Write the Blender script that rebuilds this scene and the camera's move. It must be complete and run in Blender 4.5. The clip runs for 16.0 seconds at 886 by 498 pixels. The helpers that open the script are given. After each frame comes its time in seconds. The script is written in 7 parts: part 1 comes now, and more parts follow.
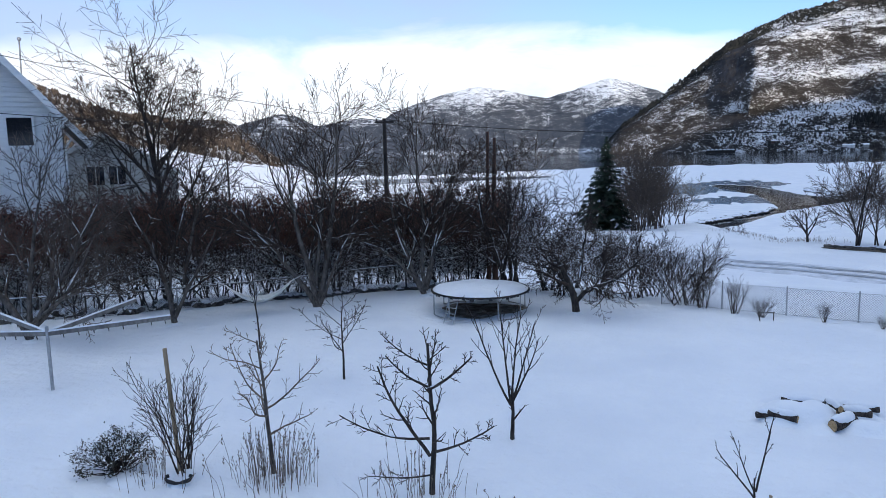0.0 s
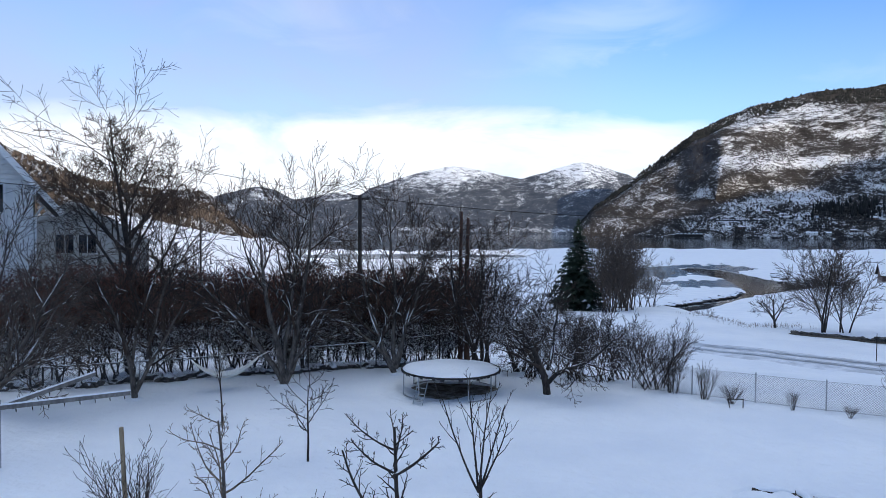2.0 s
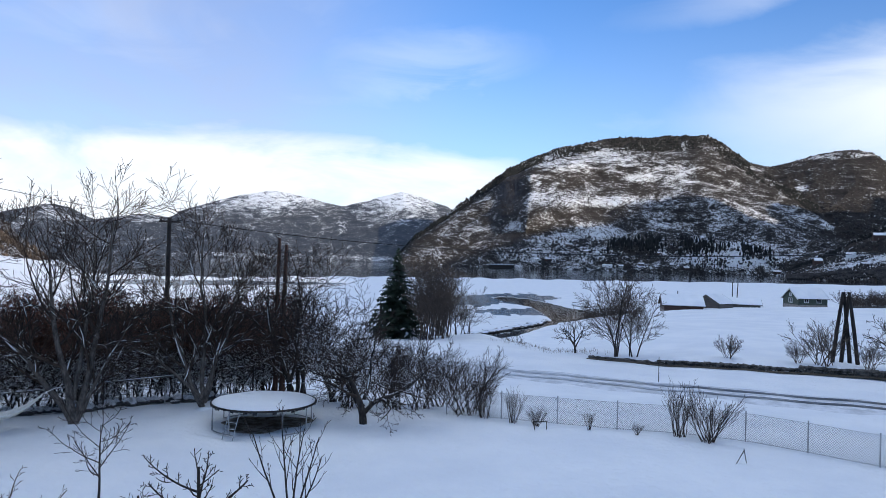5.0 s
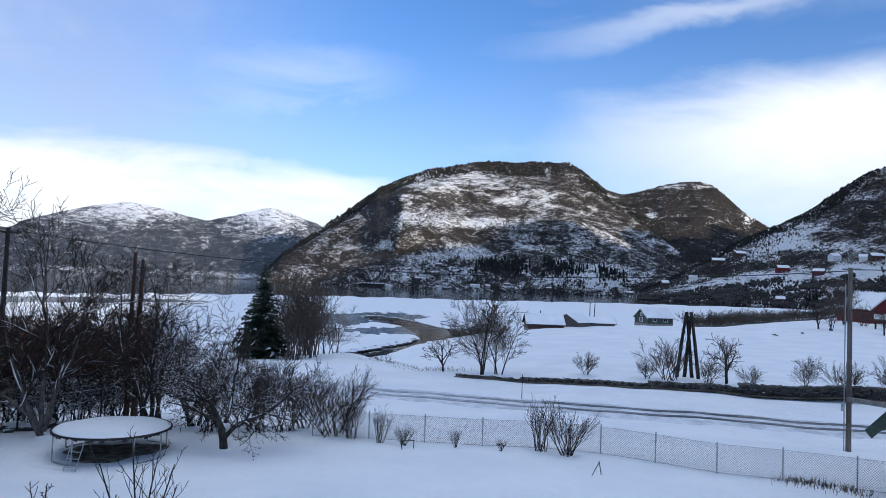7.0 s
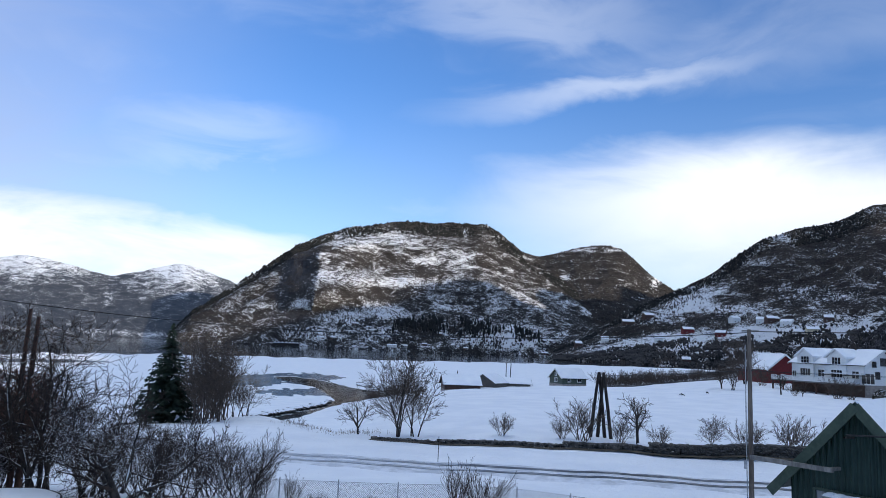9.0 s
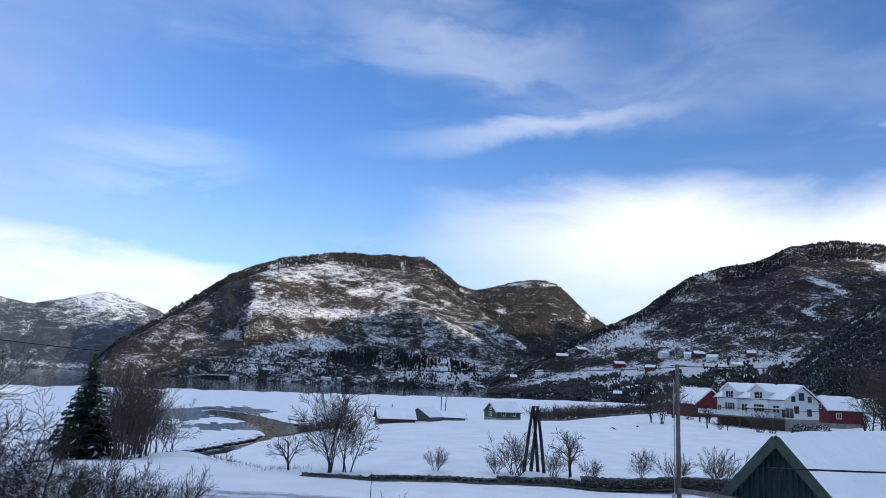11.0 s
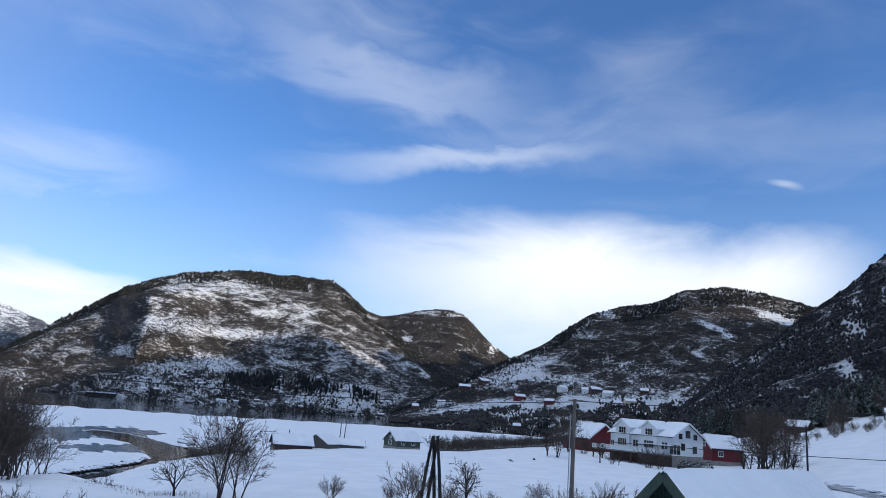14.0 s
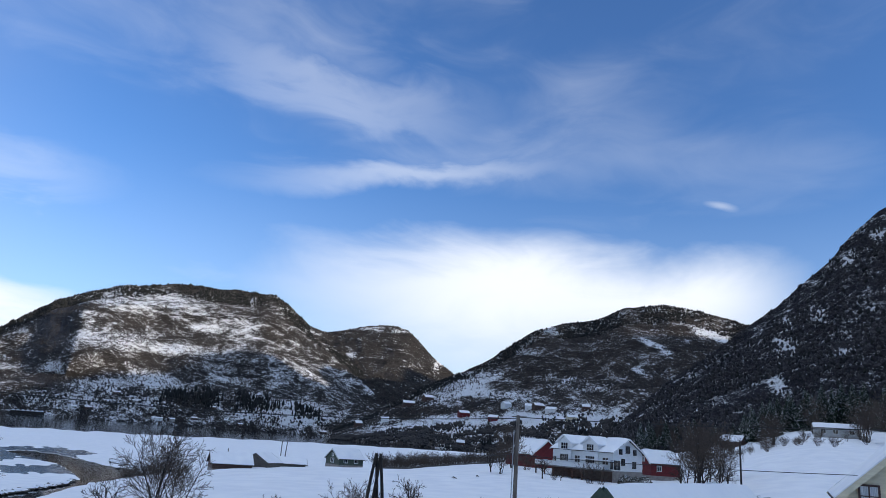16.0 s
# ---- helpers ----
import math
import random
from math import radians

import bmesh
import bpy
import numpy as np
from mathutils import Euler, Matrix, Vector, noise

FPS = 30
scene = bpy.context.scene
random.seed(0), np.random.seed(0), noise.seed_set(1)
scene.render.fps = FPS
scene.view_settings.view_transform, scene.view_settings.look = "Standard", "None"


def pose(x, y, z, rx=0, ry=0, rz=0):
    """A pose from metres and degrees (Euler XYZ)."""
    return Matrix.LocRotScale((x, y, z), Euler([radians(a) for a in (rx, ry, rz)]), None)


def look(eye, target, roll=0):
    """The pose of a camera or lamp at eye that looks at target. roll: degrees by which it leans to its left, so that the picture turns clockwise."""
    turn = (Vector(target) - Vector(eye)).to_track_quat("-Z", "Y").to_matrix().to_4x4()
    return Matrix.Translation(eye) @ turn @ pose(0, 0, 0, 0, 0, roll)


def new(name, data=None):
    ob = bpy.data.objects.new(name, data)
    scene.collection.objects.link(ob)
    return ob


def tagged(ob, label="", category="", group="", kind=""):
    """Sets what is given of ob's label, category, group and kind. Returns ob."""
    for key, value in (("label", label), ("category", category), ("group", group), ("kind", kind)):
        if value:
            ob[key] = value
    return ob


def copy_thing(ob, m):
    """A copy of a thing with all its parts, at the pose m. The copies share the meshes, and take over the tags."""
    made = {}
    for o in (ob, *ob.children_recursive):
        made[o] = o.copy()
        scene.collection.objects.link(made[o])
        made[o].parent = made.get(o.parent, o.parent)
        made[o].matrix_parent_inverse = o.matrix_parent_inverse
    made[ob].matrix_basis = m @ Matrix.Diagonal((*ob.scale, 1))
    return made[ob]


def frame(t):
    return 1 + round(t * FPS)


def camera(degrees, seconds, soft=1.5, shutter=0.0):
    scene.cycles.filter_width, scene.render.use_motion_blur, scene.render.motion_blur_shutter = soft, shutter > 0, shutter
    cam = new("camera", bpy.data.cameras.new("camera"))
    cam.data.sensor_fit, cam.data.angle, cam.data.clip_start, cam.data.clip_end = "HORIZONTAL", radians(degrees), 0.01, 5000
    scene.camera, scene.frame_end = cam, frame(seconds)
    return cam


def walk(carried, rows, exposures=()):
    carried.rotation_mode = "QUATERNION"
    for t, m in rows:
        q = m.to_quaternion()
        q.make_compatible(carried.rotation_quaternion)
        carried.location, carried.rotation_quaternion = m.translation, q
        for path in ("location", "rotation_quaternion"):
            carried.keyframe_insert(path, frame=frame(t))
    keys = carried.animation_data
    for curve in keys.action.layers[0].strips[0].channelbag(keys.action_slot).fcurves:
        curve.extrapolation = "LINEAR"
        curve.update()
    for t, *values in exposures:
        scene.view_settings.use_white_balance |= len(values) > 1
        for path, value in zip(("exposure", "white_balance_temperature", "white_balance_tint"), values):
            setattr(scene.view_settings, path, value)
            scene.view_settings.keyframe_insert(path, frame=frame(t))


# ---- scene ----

EYE = 6.1                      # the eye above the garden's snow
LENS = 64.65
cam = camera(LENS, 16.0, 0.75)
# seconds, rise, sideways, then the turn: rx, ry, rz
ROWS = [
    (0.0, 0.000, 0.000, 82.09, 1.2, -0.17),
    (0.5, 0.023, 0.010, 82.96, 0.96, -0.23),
    (1.0, 0.046, 0.020, 84.5, 0.5, -0.52),
    (1.5, 0.070, 0.030, 86.45, 0.01, -1.18),
    (2.0, 0.093, 0.040, 88.3, -0.43, -2.21),
    (2.5, 0.116, 0.050, 89.65, -0.98, -3.69),
    (3.0, 0.130, 0.060, 90.36, -1.32, -5.33),
    (3.5, 0.130, 0.070, 90.68, -1.49, -7.43),
    (4.0, 0.130, 0.080, 90.73, -1.55, -10.08),
    (4.5, 0.130, 0.090, 90.73, -1.6, -13.25),
    (5.0, 0.130, 0.100, 90.83, -1.61, -16.78),
    (7.5, 0.130, 0.100, 93.56, -2.44, -29.37),
    (8.0, 0.130, 0.100, 94.92, -2.44, -31.14),
    (8.5, 0.130, 0.100, 96.43, -2.48, -32.71),
    (9.0, 0.130, 0.100, 97.86, -2.47, -34.11),
    (11.5, 0.130, 0.100, 101.21, -2.86, -40.52),
    (12.0, 0.130, 0.100, 101.57, -3.05, -41.74),
    (12.5, 0.130, 0.100, 101.96, -3.33, -43.0),
    (13.0, 0.130, 0.100, 102.36, -3.81, -44.37),
    (13.5, 0.130, 0.100, 102.88, -4.23, -45.8),
    (14.0, 0.130, 0.100, 103.46, -4.62, -47.22),
    (14.5, 0.130, 0.100, 104.04, -4.77, -48.7),
    (15.0, 0.130, 0.100, 104.52, -4.76, -50.06),
    (15.5, 0.130, 0.100, 104.88, -4.53, -51.25),
    (16.0, 0.130, 0.100, 105.11, -4.25, -51.69),
]
walk(cam, [(t, pose(side, 0, EYE + rise, rx, ry, rz)) for t, rise, side, rx, ry, rz in ROWS],
     exposures=((0.0, 0.36), (5.0, 0.24), (12.0, 0.22), (16.0, 0.12)))

# ---- world and light ----
SUN_AZ, SUN_EL = 164.0, 11.0          # degrees to the right of straight ahead, and above the horizon


def math_(nt, op, a, b=None, c=None, clamp=False):
    nd = nt.nodes.new("ShaderNodeMath")
    nd.operation, nd.use_clamp = op, clamp
    for i, v in enumerate((a, b, c)):
        if v is None:
            continue
        if isinstance(v, (int, float)):
            nd.inputs[i].default_value = v
        else:
            nt.links.new(v, nd.inputs[i])
    return nd.outputs[0]


def ramp(nt, x, a, b, lo=0.0, hi=1.0, smooth=True):
    nd = nt.nodes.new("ShaderNodeMapRange")
    nd.interpolation_type = "SMOOTHSTEP" if smooth else "LINEAR"
    nt.links.new(x, nd.inputs["Value"])
    for k, v in (("From Min", a), ("From Max", b), ("To Min", lo), ("To Max", hi)):
        nd.inputs[k].default_value = v
    return nd.outputs["Result"]


def mixcol(nt, fac, a, b, blend="MIX"):
    nd = nt.nodes.new("ShaderNodeMix")
    nd.data_type, nd.blend_type = "RGBA", blend
    for sock, v in ((nd.inputs[0], fac), (nd.inputs[6], a), (nd.inputs[7], b)):
        if isinstance(v, (int, float)):
            sock.default_value = v
        elif isinstance(v, tuple):
            sock.default_value = (*v[:3], 1)
        else:
            nt.links.new(v, sock)
    return nd.outputs[2]


def noise_(nt, vec, scale, detail=4, rough=0.55, distort=0.0):
    nd = nt.nodes.new("ShaderNodeTexNoise")
    nd.inputs["Scale"].default_value = scale
    nd.inputs["Detail"].default_value = detail
    nd.inputs["Roughness"].default_value = rough
    nd.inputs["Distortion"].default_value = distort
    if vec is not None:
        nt.links.new(vec, nd.inputs["Vector"])
    return nd.outputs["Fac"]


def mapping(nt, vec, scale=(1, 1, 1), rot=(0, 0, 0), loc=(0, 0, 0)):
    nd = nt.nodes.new("ShaderNodeMapping")
    nd.inputs["Scale"].default_value = scale
    nd.inputs["Rotation"].default_value = [radians(a) for a in rot]
    nd.inputs["Location"].default_value = loc
    nt.links.new(vec, nd.inputs["Vector"])
    return nd.outputs[0]


def build_world():
    w = bpy.data.worlds.new("winter_sky")
    scene.world = w
    w.use_nodes = True
    nt = w.node_tree
    nt.nodes.clear()
    out = nt.nodes.new("ShaderNodeOutputWorld")
    bg = nt.nodes.new("ShaderNodeBackground")
    sky = nt.nodes.new("ShaderNodeTexSky")
    sky.sky_type = "NISHITA"
    sky.sun_disc = False
    sky.sun_elevation = radians(SUN_EL)
    sky.sun_rotation = radians(SUN_AZ)
    sky.altitude, sky.air_density, sky.dust_density, sky.ozone_density = 0, 1.0, 0.4, 2.5
    tc = nt.nodes.new("ShaderNodeTexCoord")
    d = tc.outputs["Generated"]
    sep = nt.nodes.new("ShaderNodeSeparateXYZ")
    nt.links.new(d, sep.inputs[0])
    x, y, z = sep.outputs
    az = math_(nt, "MULTIPLY", math_(nt, "ARCTAN2", x, y), 180 / math.pi)
    el = math_(nt, "MULTIPLY", math_(nt, "ARCSINE", z), 180 / math.pi)
    # angles on a plane, stretched sideways, for streaky high cloud
    cmb = nt.nodes.new("ShaderNodeCombineXYZ")
    nt.links.new(az, cmb.inputs[0])
    nt.links.new(el, cmb.inputs[1])
    ang = cmb.outputs[0]
    big = noise_(nt, mapping(nt, ang, (0.045, 0.10, 1)), 1.0, 6, 0.6, 0.6)
    fine = noise_(nt, mapping(nt, ang, (0.10, 0.26, 1), (0, 0, -14)), 1.0, 7, 0.55, 0.8)
    edge = math_(nt, "MULTIPLY", math_(nt, "SUBTRACT", big, 0.5), 7.0)
    edge2 = math_(nt, "MULTIPLY", math_(nt, "SUBTRACT", fine, 0.5), 4.0)
    wob = math_(nt, "ADD", edge, edge2)
    # cloud bank low over the far end of the water
    top1 = math_(nt, "ADD", math_(nt, "SUBTRACT", 9.6, math_(nt, "MULTIPLY", math_(nt, "ABSOLUTE", math_(nt, "SUBTRACT", az, 0.0)), 0.06)), math_(nt, "MULTIPLY", wob, 0.5))
    bank1 = math_(nt, "MULTIPLY", ramp(nt, math_(nt, "SUBTRACT", top1, el), -1.5, 2.0), ramp(nt, az, 30, 17))
    bank1 = math_(nt, "MULTIPLY", bank1, ramp(nt, math_(nt, "ADD", math_(nt, "MULTIPLY", big, 0.6), math_(nt, "MULTIPLY", fine, 0.4)), 0.30, 0.56, 0.42, 1.0))
    # brighter heap over the side valley
    top2 = math_(nt, "ADD", math_(nt, "SUBTRACT", 15.4, math_(nt, "MULTIPLY", math_(nt, "ABSOLUTE", math_(nt, "SUBTRACT", az, 58.0)), 0.07)), math_(nt, "MULTIPLY", wob, 0.8))
    bank2 = math_(nt, "MULTIPLY", ramp(nt, math_(nt, "SUBTRACT", top2, el), -2.8, 2.8), ramp(nt, az, 26, 56))
    bank2 = math_(nt, "MULTIPLY", bank2, ramp(nt, az, 82, 71))
    bank2 = math_(nt, "MULTIPLY", bank2, ramp(nt, math_(nt, "ADD", el, edge2), 3.0, 12.5, 0.34, 0.97))
    # thin streaks higher up
    soft = noise_(nt, mapping(nt, ang, (0.028, 0.085, 1), (0, 0, -12)), 1.0, 3, 0.45, 0.4)
    veil = math_(nt, "MULTIPLY", ramp(nt, math_(nt, "ADD", math_(nt, "MULTIPLY", soft, 0.7), math_(nt, "MULTIPLY", fine, 0.3)), 0.43, 0.76), ramp(nt, az, 45, 78, 0.30, 0.15))
    # a long bright streak that climbs to the right, and a softer one above it
    for a0, e0, rise, thick, lo_a, hi_a, much in ((34.0, 18.9, 0.135, 1.1, 24, 68, 0.42), (30.0, 28.0, -0.14, 2.4, 20, 60, 0.30), (14.0, 15.4, 0.05, 2.2, 2, 30, 0.34), (73.0, 19.0, -0.22, 0.35, 71.2, 75.0, 0.36)):
        line = math_(nt, "ADD", math_(nt, "MULTIPLY", math_(nt, "SUBTRACT", az, a0), rise), e0)
        off = math_(nt, "ABSOLUTE", math_(nt, "SUBTRACT", math_(nt, "ADD", el, math_(nt, "MULTIPLY", edge2, thick * 0.9)), line))
        mid_a = (lo_a + hi_a) / 2
        ends = math_(nt, "MULTIPLY", ramp(nt, az, lo_a, mid_a), ramp(nt, az, hi_a, mid_a))
        veil = math_(nt, "MAXIMUM", veil, math_(nt, "MULTIPLY", math_(nt, "MULTIPLY", ramp(nt, off, thick * 1.6, 0.0), ends), math_(nt, "MULTIPLY", ramp(nt, soft, 0.25, 0.6, 0.4, 1.0), much)))
    cloud = math_(nt, "MAXIMUM", math_(nt, "MAXIMUM", bank1, bank2), veil)
    # a hazy lower sky
    cloud = math_(nt, "MAXIMUM", cloud, ramp(nt, el, 22, -1, 0.0, 0.28))
    skyc = mixcol(nt, 1.0, sky.outputs[0], (SKY_TINT[0], SKY_TINT[1], SKY_TINT[2]), "MULTIPLY")
    # a pale lilac veil of high cloud to the north
    lilac = math_(nt, "MULTIPLY", math_(nt, "MULTIPLY", ramp(nt, az, 24, -4), ramp(nt, az, -80, -50)), ramp(nt, el, 42, 20, 0.0, 0.8))
    lilac = math_(nt, "MULTIPLY", lilac, ramp(nt, big, 0.3, 0.7, 0.6, 1.0))
    skyc = mixcol(nt, lilac, skyc, (2.3, 2.85, 4.4))
    col = mixcol(nt, cloud, skyc, CLOUD)
    # an unseen bright veil, added overhead to light the shaded snow
    col = mixcol(nt, ramp(nt, el, 40, 62, 0.0, 0.85), col, (6.4, 7.3, 8.5))
    nt.links.new(col, bg.inputs[0])
    bg.inputs[1].default_value = SKY_STRENGTH
    nt.links.new(bg.outputs[0], out.inputs[0])


SKY_STRENGTH = 0.15
SKY_TINT = (0.68, 0.95, 1.40)
CLOUD = (6.2, 6.5, 7.0)
build_world()
sun = new("sun", bpy.data.lights.new("sun", "SUN"))
sun.data.energy, sun.data.angle, sun.data.color = 5.0, radians(0.6), (1.0, 0.87, 0.70)
_a, _e = radians(SUN_AZ), radians(SUN_EL)
sun.matrix_world = look((0, 0, 300), (-100 * math.sin(_a) * math.cos(_e), -100 * math.cos(_a) * math.cos(_e), 300 - 100 * math.sin(_e)))

# ---- materials ----
def material(name, rough=0.8, metal=0.0, spec=0.3):
    m = bpy.data.materials.new(name)
    m.use_nodes = True
    nt = m.node_tree
    b = nt.nodes["Principled BSDF"]
    b.inputs["Roughness"].default_value = rough
    b.inputs["Metallic"].default_value = metal
    b.inputs["Specular IOR Level"].default_value = spec
    return m, nt, b


def coords(nt, kind="Object"):
    return nt.nodes.new("ShaderNodeTexCoord").outputs[kind]


def world_pos(nt):
    return nt.nodes.new("ShaderNodeNewGeometry").outputs["Position"]


def bump(nt, b, height, dist, strength=1.0):
    nd = nt.nodes.new("ShaderNodeBump")
    nd.inputs["Distance"].default_value = dist
    nd.inputs["Strength"].default_value = strength
    nt.links.new(height, nd.inputs["Height"])
    nt.links.new(nd.outputs[0], b.inputs["Normal"])


def two_tone(name, a, c, scale, rough=0.8, metal=0.0, bump_d=0.0, stretch=(1, 1, 1), spec=0.3, lo=0.35, hi=0.65, bscale=4.0, detail=6):
    """A surface that wanders between two colours, with a fine grain."""
    m, nt, b = material(name, rough, metal, spec)
    v = mapping(nt, coords(nt), stretch)
    n1 = noise_(nt, v, scale, detail)
    n2 = noise_(nt, v, scale * bscale, 4)
    f = math_(nt, "ADD", math_(nt, "MULTIPLY", n1, 0.7), math_(nt, "MULTIPLY", n2, 0.3))
    nt.links.new(mixcol(nt, ramp(nt, f, lo, hi), a, c), b.inputs["Base Color"])
    if bump_d:
        bump(nt, b, n2, bump_d)
    return m


def snow_material():
    m, nt, b = material("snow", 0.75, 0, 0.25)
    p = world_pos(nt)
    n1 = noise_(nt, p, 0.35, 5)
    n2 = noise_(nt, p, 2.6, 5)
    n3 = noise_(nt, p, 30, 3)
    nt.links.new(mixcol(nt, ramp(nt, n1, 0.3, 0.7), (0.78, 0.80, 0.83), (0.86, 0.87, 0.88)), b.inputs["Base Color"])
    h = math_(nt, "ADD", math_(nt, "MULTIPLY", n2, 0.8), math_(nt, "MULTIPLY", n3, 0.1))
    bump(nt, b, h, 0.10)
    return m


def ground_material():
    """Snow with grass tips and bare earth showing where it lies thin."""
    m, nt, b = material("snow_ground", 0.8, 0, 0.2)
    p = world_pos(nt)
    n1 = noise_(nt, p, 0.25, 5)
    n2 = noise_(nt, mapping(nt, p, (1, 1, 1), (0, 0, 40)), 1.9, 6, 0.6)
    n3 = noise_(nt, p, 9.0, 5, 0.65)
    n4 = noise_(nt, p, 0.045, 4)
    white = mixcol(nt, ramp(nt, n1, 0.3, 0.7), (0.77, 0.79, 0.82), (0.86, 0.87, 0.88))
    ln = nt.nodes.new("ShaderNodeVectorMath")
    ln.operation = "LENGTH"
    nt.links.new(p, ln.inputs[0])
    verge = math_(nt, "ADD", ramp(nt, n4, 0.50, 0.64), math_(nt, "MULTIPLY", ramp(nt, ln.outputs["Value"], 29, 34), ramp(nt, ln.outputs["Value"], 75, 50, 0.0, 0.55)), clamp=True)
    thin = math_(nt, "MULTIPLY", ramp(nt, n3, 0.60, 0.74), verge)
    nt.links.new(mixcol(nt, math_(nt, "MULTIPLY", thin, 0.55), white, (0.30, 0.25, 0.17)), b.inputs["Base Color"])
    h = math_(nt, "ADD", math_(nt, "MULTIPLY", n2, 0.8), math_(nt, "MULTIPLY", n3, 0.07))
    # soft dimples and old footprints
    n5 = noise_(nt, mapping(nt, p, (1, 1, 1), (0, 0, 20)), 2.7, 1, 0.5, 0.0)
    dimple = math_(nt, "MULTIPLY", ramp(nt, n5, 0.42, 0.75), ramp(nt, n1, 0.40, 0.62, 0.15, 1.0))
    h = math_(nt, "SUBTRACT", h, math_(nt, "MULTIPLY", dimple, 0.22))
    bump(nt, b, h, 0.15)
    return m


def mountain_material(name, cover, forest_a, forest_b, rock, scale=1.0, high=0.0, top=300.0, dist=1600.0, squash=0.4, cliff=(0.030, 0.031, 0.036)):
    """Snow in clearings and on ledges between bare woods and rock. cover: how much snow lies everywhere; high: how much more towards the top.
    The mesh says where the snow has gathered (snowfall) and where sheer rock is bare (bare_rock)."""
    m, nt, b = material(name, 0.95, 0, 0.05)
    p = world_pos(nt)
    # woods and clearings run down the slope, not round it
    sp = nt.nodes.new("ShaderNodeSeparateXYZ")
    nt.links.new(p, sp.inputs[0])
    rr = math_(nt, "SQRT", math_(nt, "ADD", math_(nt, "MULTIPLY", sp.outputs[0], sp.outputs[0]), math_(nt, "MULTIPLY", sp.outputs[1], sp.outputs[1])))
    cb = nt.nodes.new("ShaderNodeCombineXYZ")
    nt.links.new(math_(nt, "MULTIPLY", math_(nt, "ARCTAN2", sp.outputs[0], sp.outputs[1]), dist), cb.inputs[0])
    nt.links.new(math_(nt, "MULTIPLY", rr, squash), cb.inputs[1])
    nt.links.new(sp.outputs[2], cb.inputs[2])
    p = cb.outputs[0]
    big = noise_(nt, p, 0.0045 * scale, 4, 0.6)
    mid = noise_(nt, mapping(nt, p, (0.75, 1, 1.5), (0, 12, 0)), 0.024 * scale, 6, 0.7, 0.8)
    fine = noise_(nt, mapping(nt, p, (0.8, 1, 1.5), (0, -15, 0)), 0.12 * scale, 5, 0.8, 0.5)
    grain = noise_(nt, p, 0.36 * scale, 4, 0.85)
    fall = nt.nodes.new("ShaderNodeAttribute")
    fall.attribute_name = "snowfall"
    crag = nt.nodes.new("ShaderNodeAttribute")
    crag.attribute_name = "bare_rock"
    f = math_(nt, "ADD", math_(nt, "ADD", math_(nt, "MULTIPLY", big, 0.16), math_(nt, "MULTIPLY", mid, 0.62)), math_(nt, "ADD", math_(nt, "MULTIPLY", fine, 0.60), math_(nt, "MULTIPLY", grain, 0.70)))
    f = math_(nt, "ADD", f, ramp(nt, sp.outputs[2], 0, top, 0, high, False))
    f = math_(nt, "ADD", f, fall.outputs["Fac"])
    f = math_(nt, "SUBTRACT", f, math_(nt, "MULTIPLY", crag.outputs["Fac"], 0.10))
    snow = ramp(nt, f, 1.262 - cover, 1.318 - cover)
    # bare wet rock along the waterline
    snow = math_(nt, "MULTIPLY", snow, ramp(nt, math_(nt, "ADD", sp.outputs[2], math_(nt, "MULTIPLY", fine, 5.0)), SEA + 1.0, SEA + 4.0))
    wood = mixcol(nt, ramp(nt, math_(nt, "ADD", math_(nt, "MULTIPLY", mid, 0.5), math_(nt, "MULTIPLY", grain, 0.5)), 0.36, 0.64), forest_a, forest_b)
    stone = math_(nt, "MULTIPLY", ramp(nt, fine, 0.5, 0.62), ramp(nt, big, 0.45, 0.6))
    base = mixcol(nt, stone, wood, rock)
    face = mixcol(nt, ramp(nt, noise_(nt, mapping(nt, p, (2.4, 1, 0.5)), 0.05 * scale, 5, 0.7), 0.35, 0.65), cliff, tuple(2.2 * c for c in cliff))
    base = mixcol(nt, crag.outputs["Fac"], base, face)
    nt.links.new(mixcol(nt, snow, base, (0.80, 0.82, 0.85)), b.inputs["Base Color"])
    bump(nt, b, math_(nt, "ADD", mid, math_(nt, "MULTIPLY", fine, 0.8)), 14.0 / scale)
    return m


def window_glass():
    m, nt, b = material("window_glass", 0.06, 0, 0.6)
    b.inputs["Base Color"].default_value = (0.012, 0.015, 0.02, 1)
    return m


def siding(name, a, c, rough=0.6):
    return two_tone(name, a, c, 1.3, rough, 0, 0.004, (1, 1, 6), bscale=9)


SNOW = snow_material()
GROUND = ground_material()
BARK = two_tone("bark", (0.018, 0.014, 0.012), (0.070, 0.056, 0.047), 7, 0.9, 0, 0.02, (1, 1, 0.4))
BARK_PALE = two_tone("bark_pale", (0.045, 0.037, 0.031), (0.15, 0.128, 0.110), 7, 0.9, 0, 0.02, (1, 1, 0.4))
TWIG = two_tone("twig", (0.016, 0.011, 0.009), (0.064, 0.043, 0.032), 3, 0.85)
TWIG_MID = two_tone("twig_mid", (0.045, 0.034, 0.028), (0.125, 0.094, 0.074), 3, 0.85)
TWIG_RED = two_tone("twig_red", (0.056, 0.032, 0.025), (0.15, 0.080, 0.060), 2, 0.85)
TWIG_BUFF = two_tone("twig_buff", (0.09, 0.066, 0.05), (0.22, 0.165, 0.12), 3, 0.85)
LEAF_DRY = two_tone("leaf_dry", (0.066, 0.028, 0.020), (0.185, 0.076, 0.050), 2.5, 0.8)
NEEDLE = two_tone("needle", (0.012, 0.022, 0.014), (0.035, 0.055, 0.034), 1.2, 0.85)
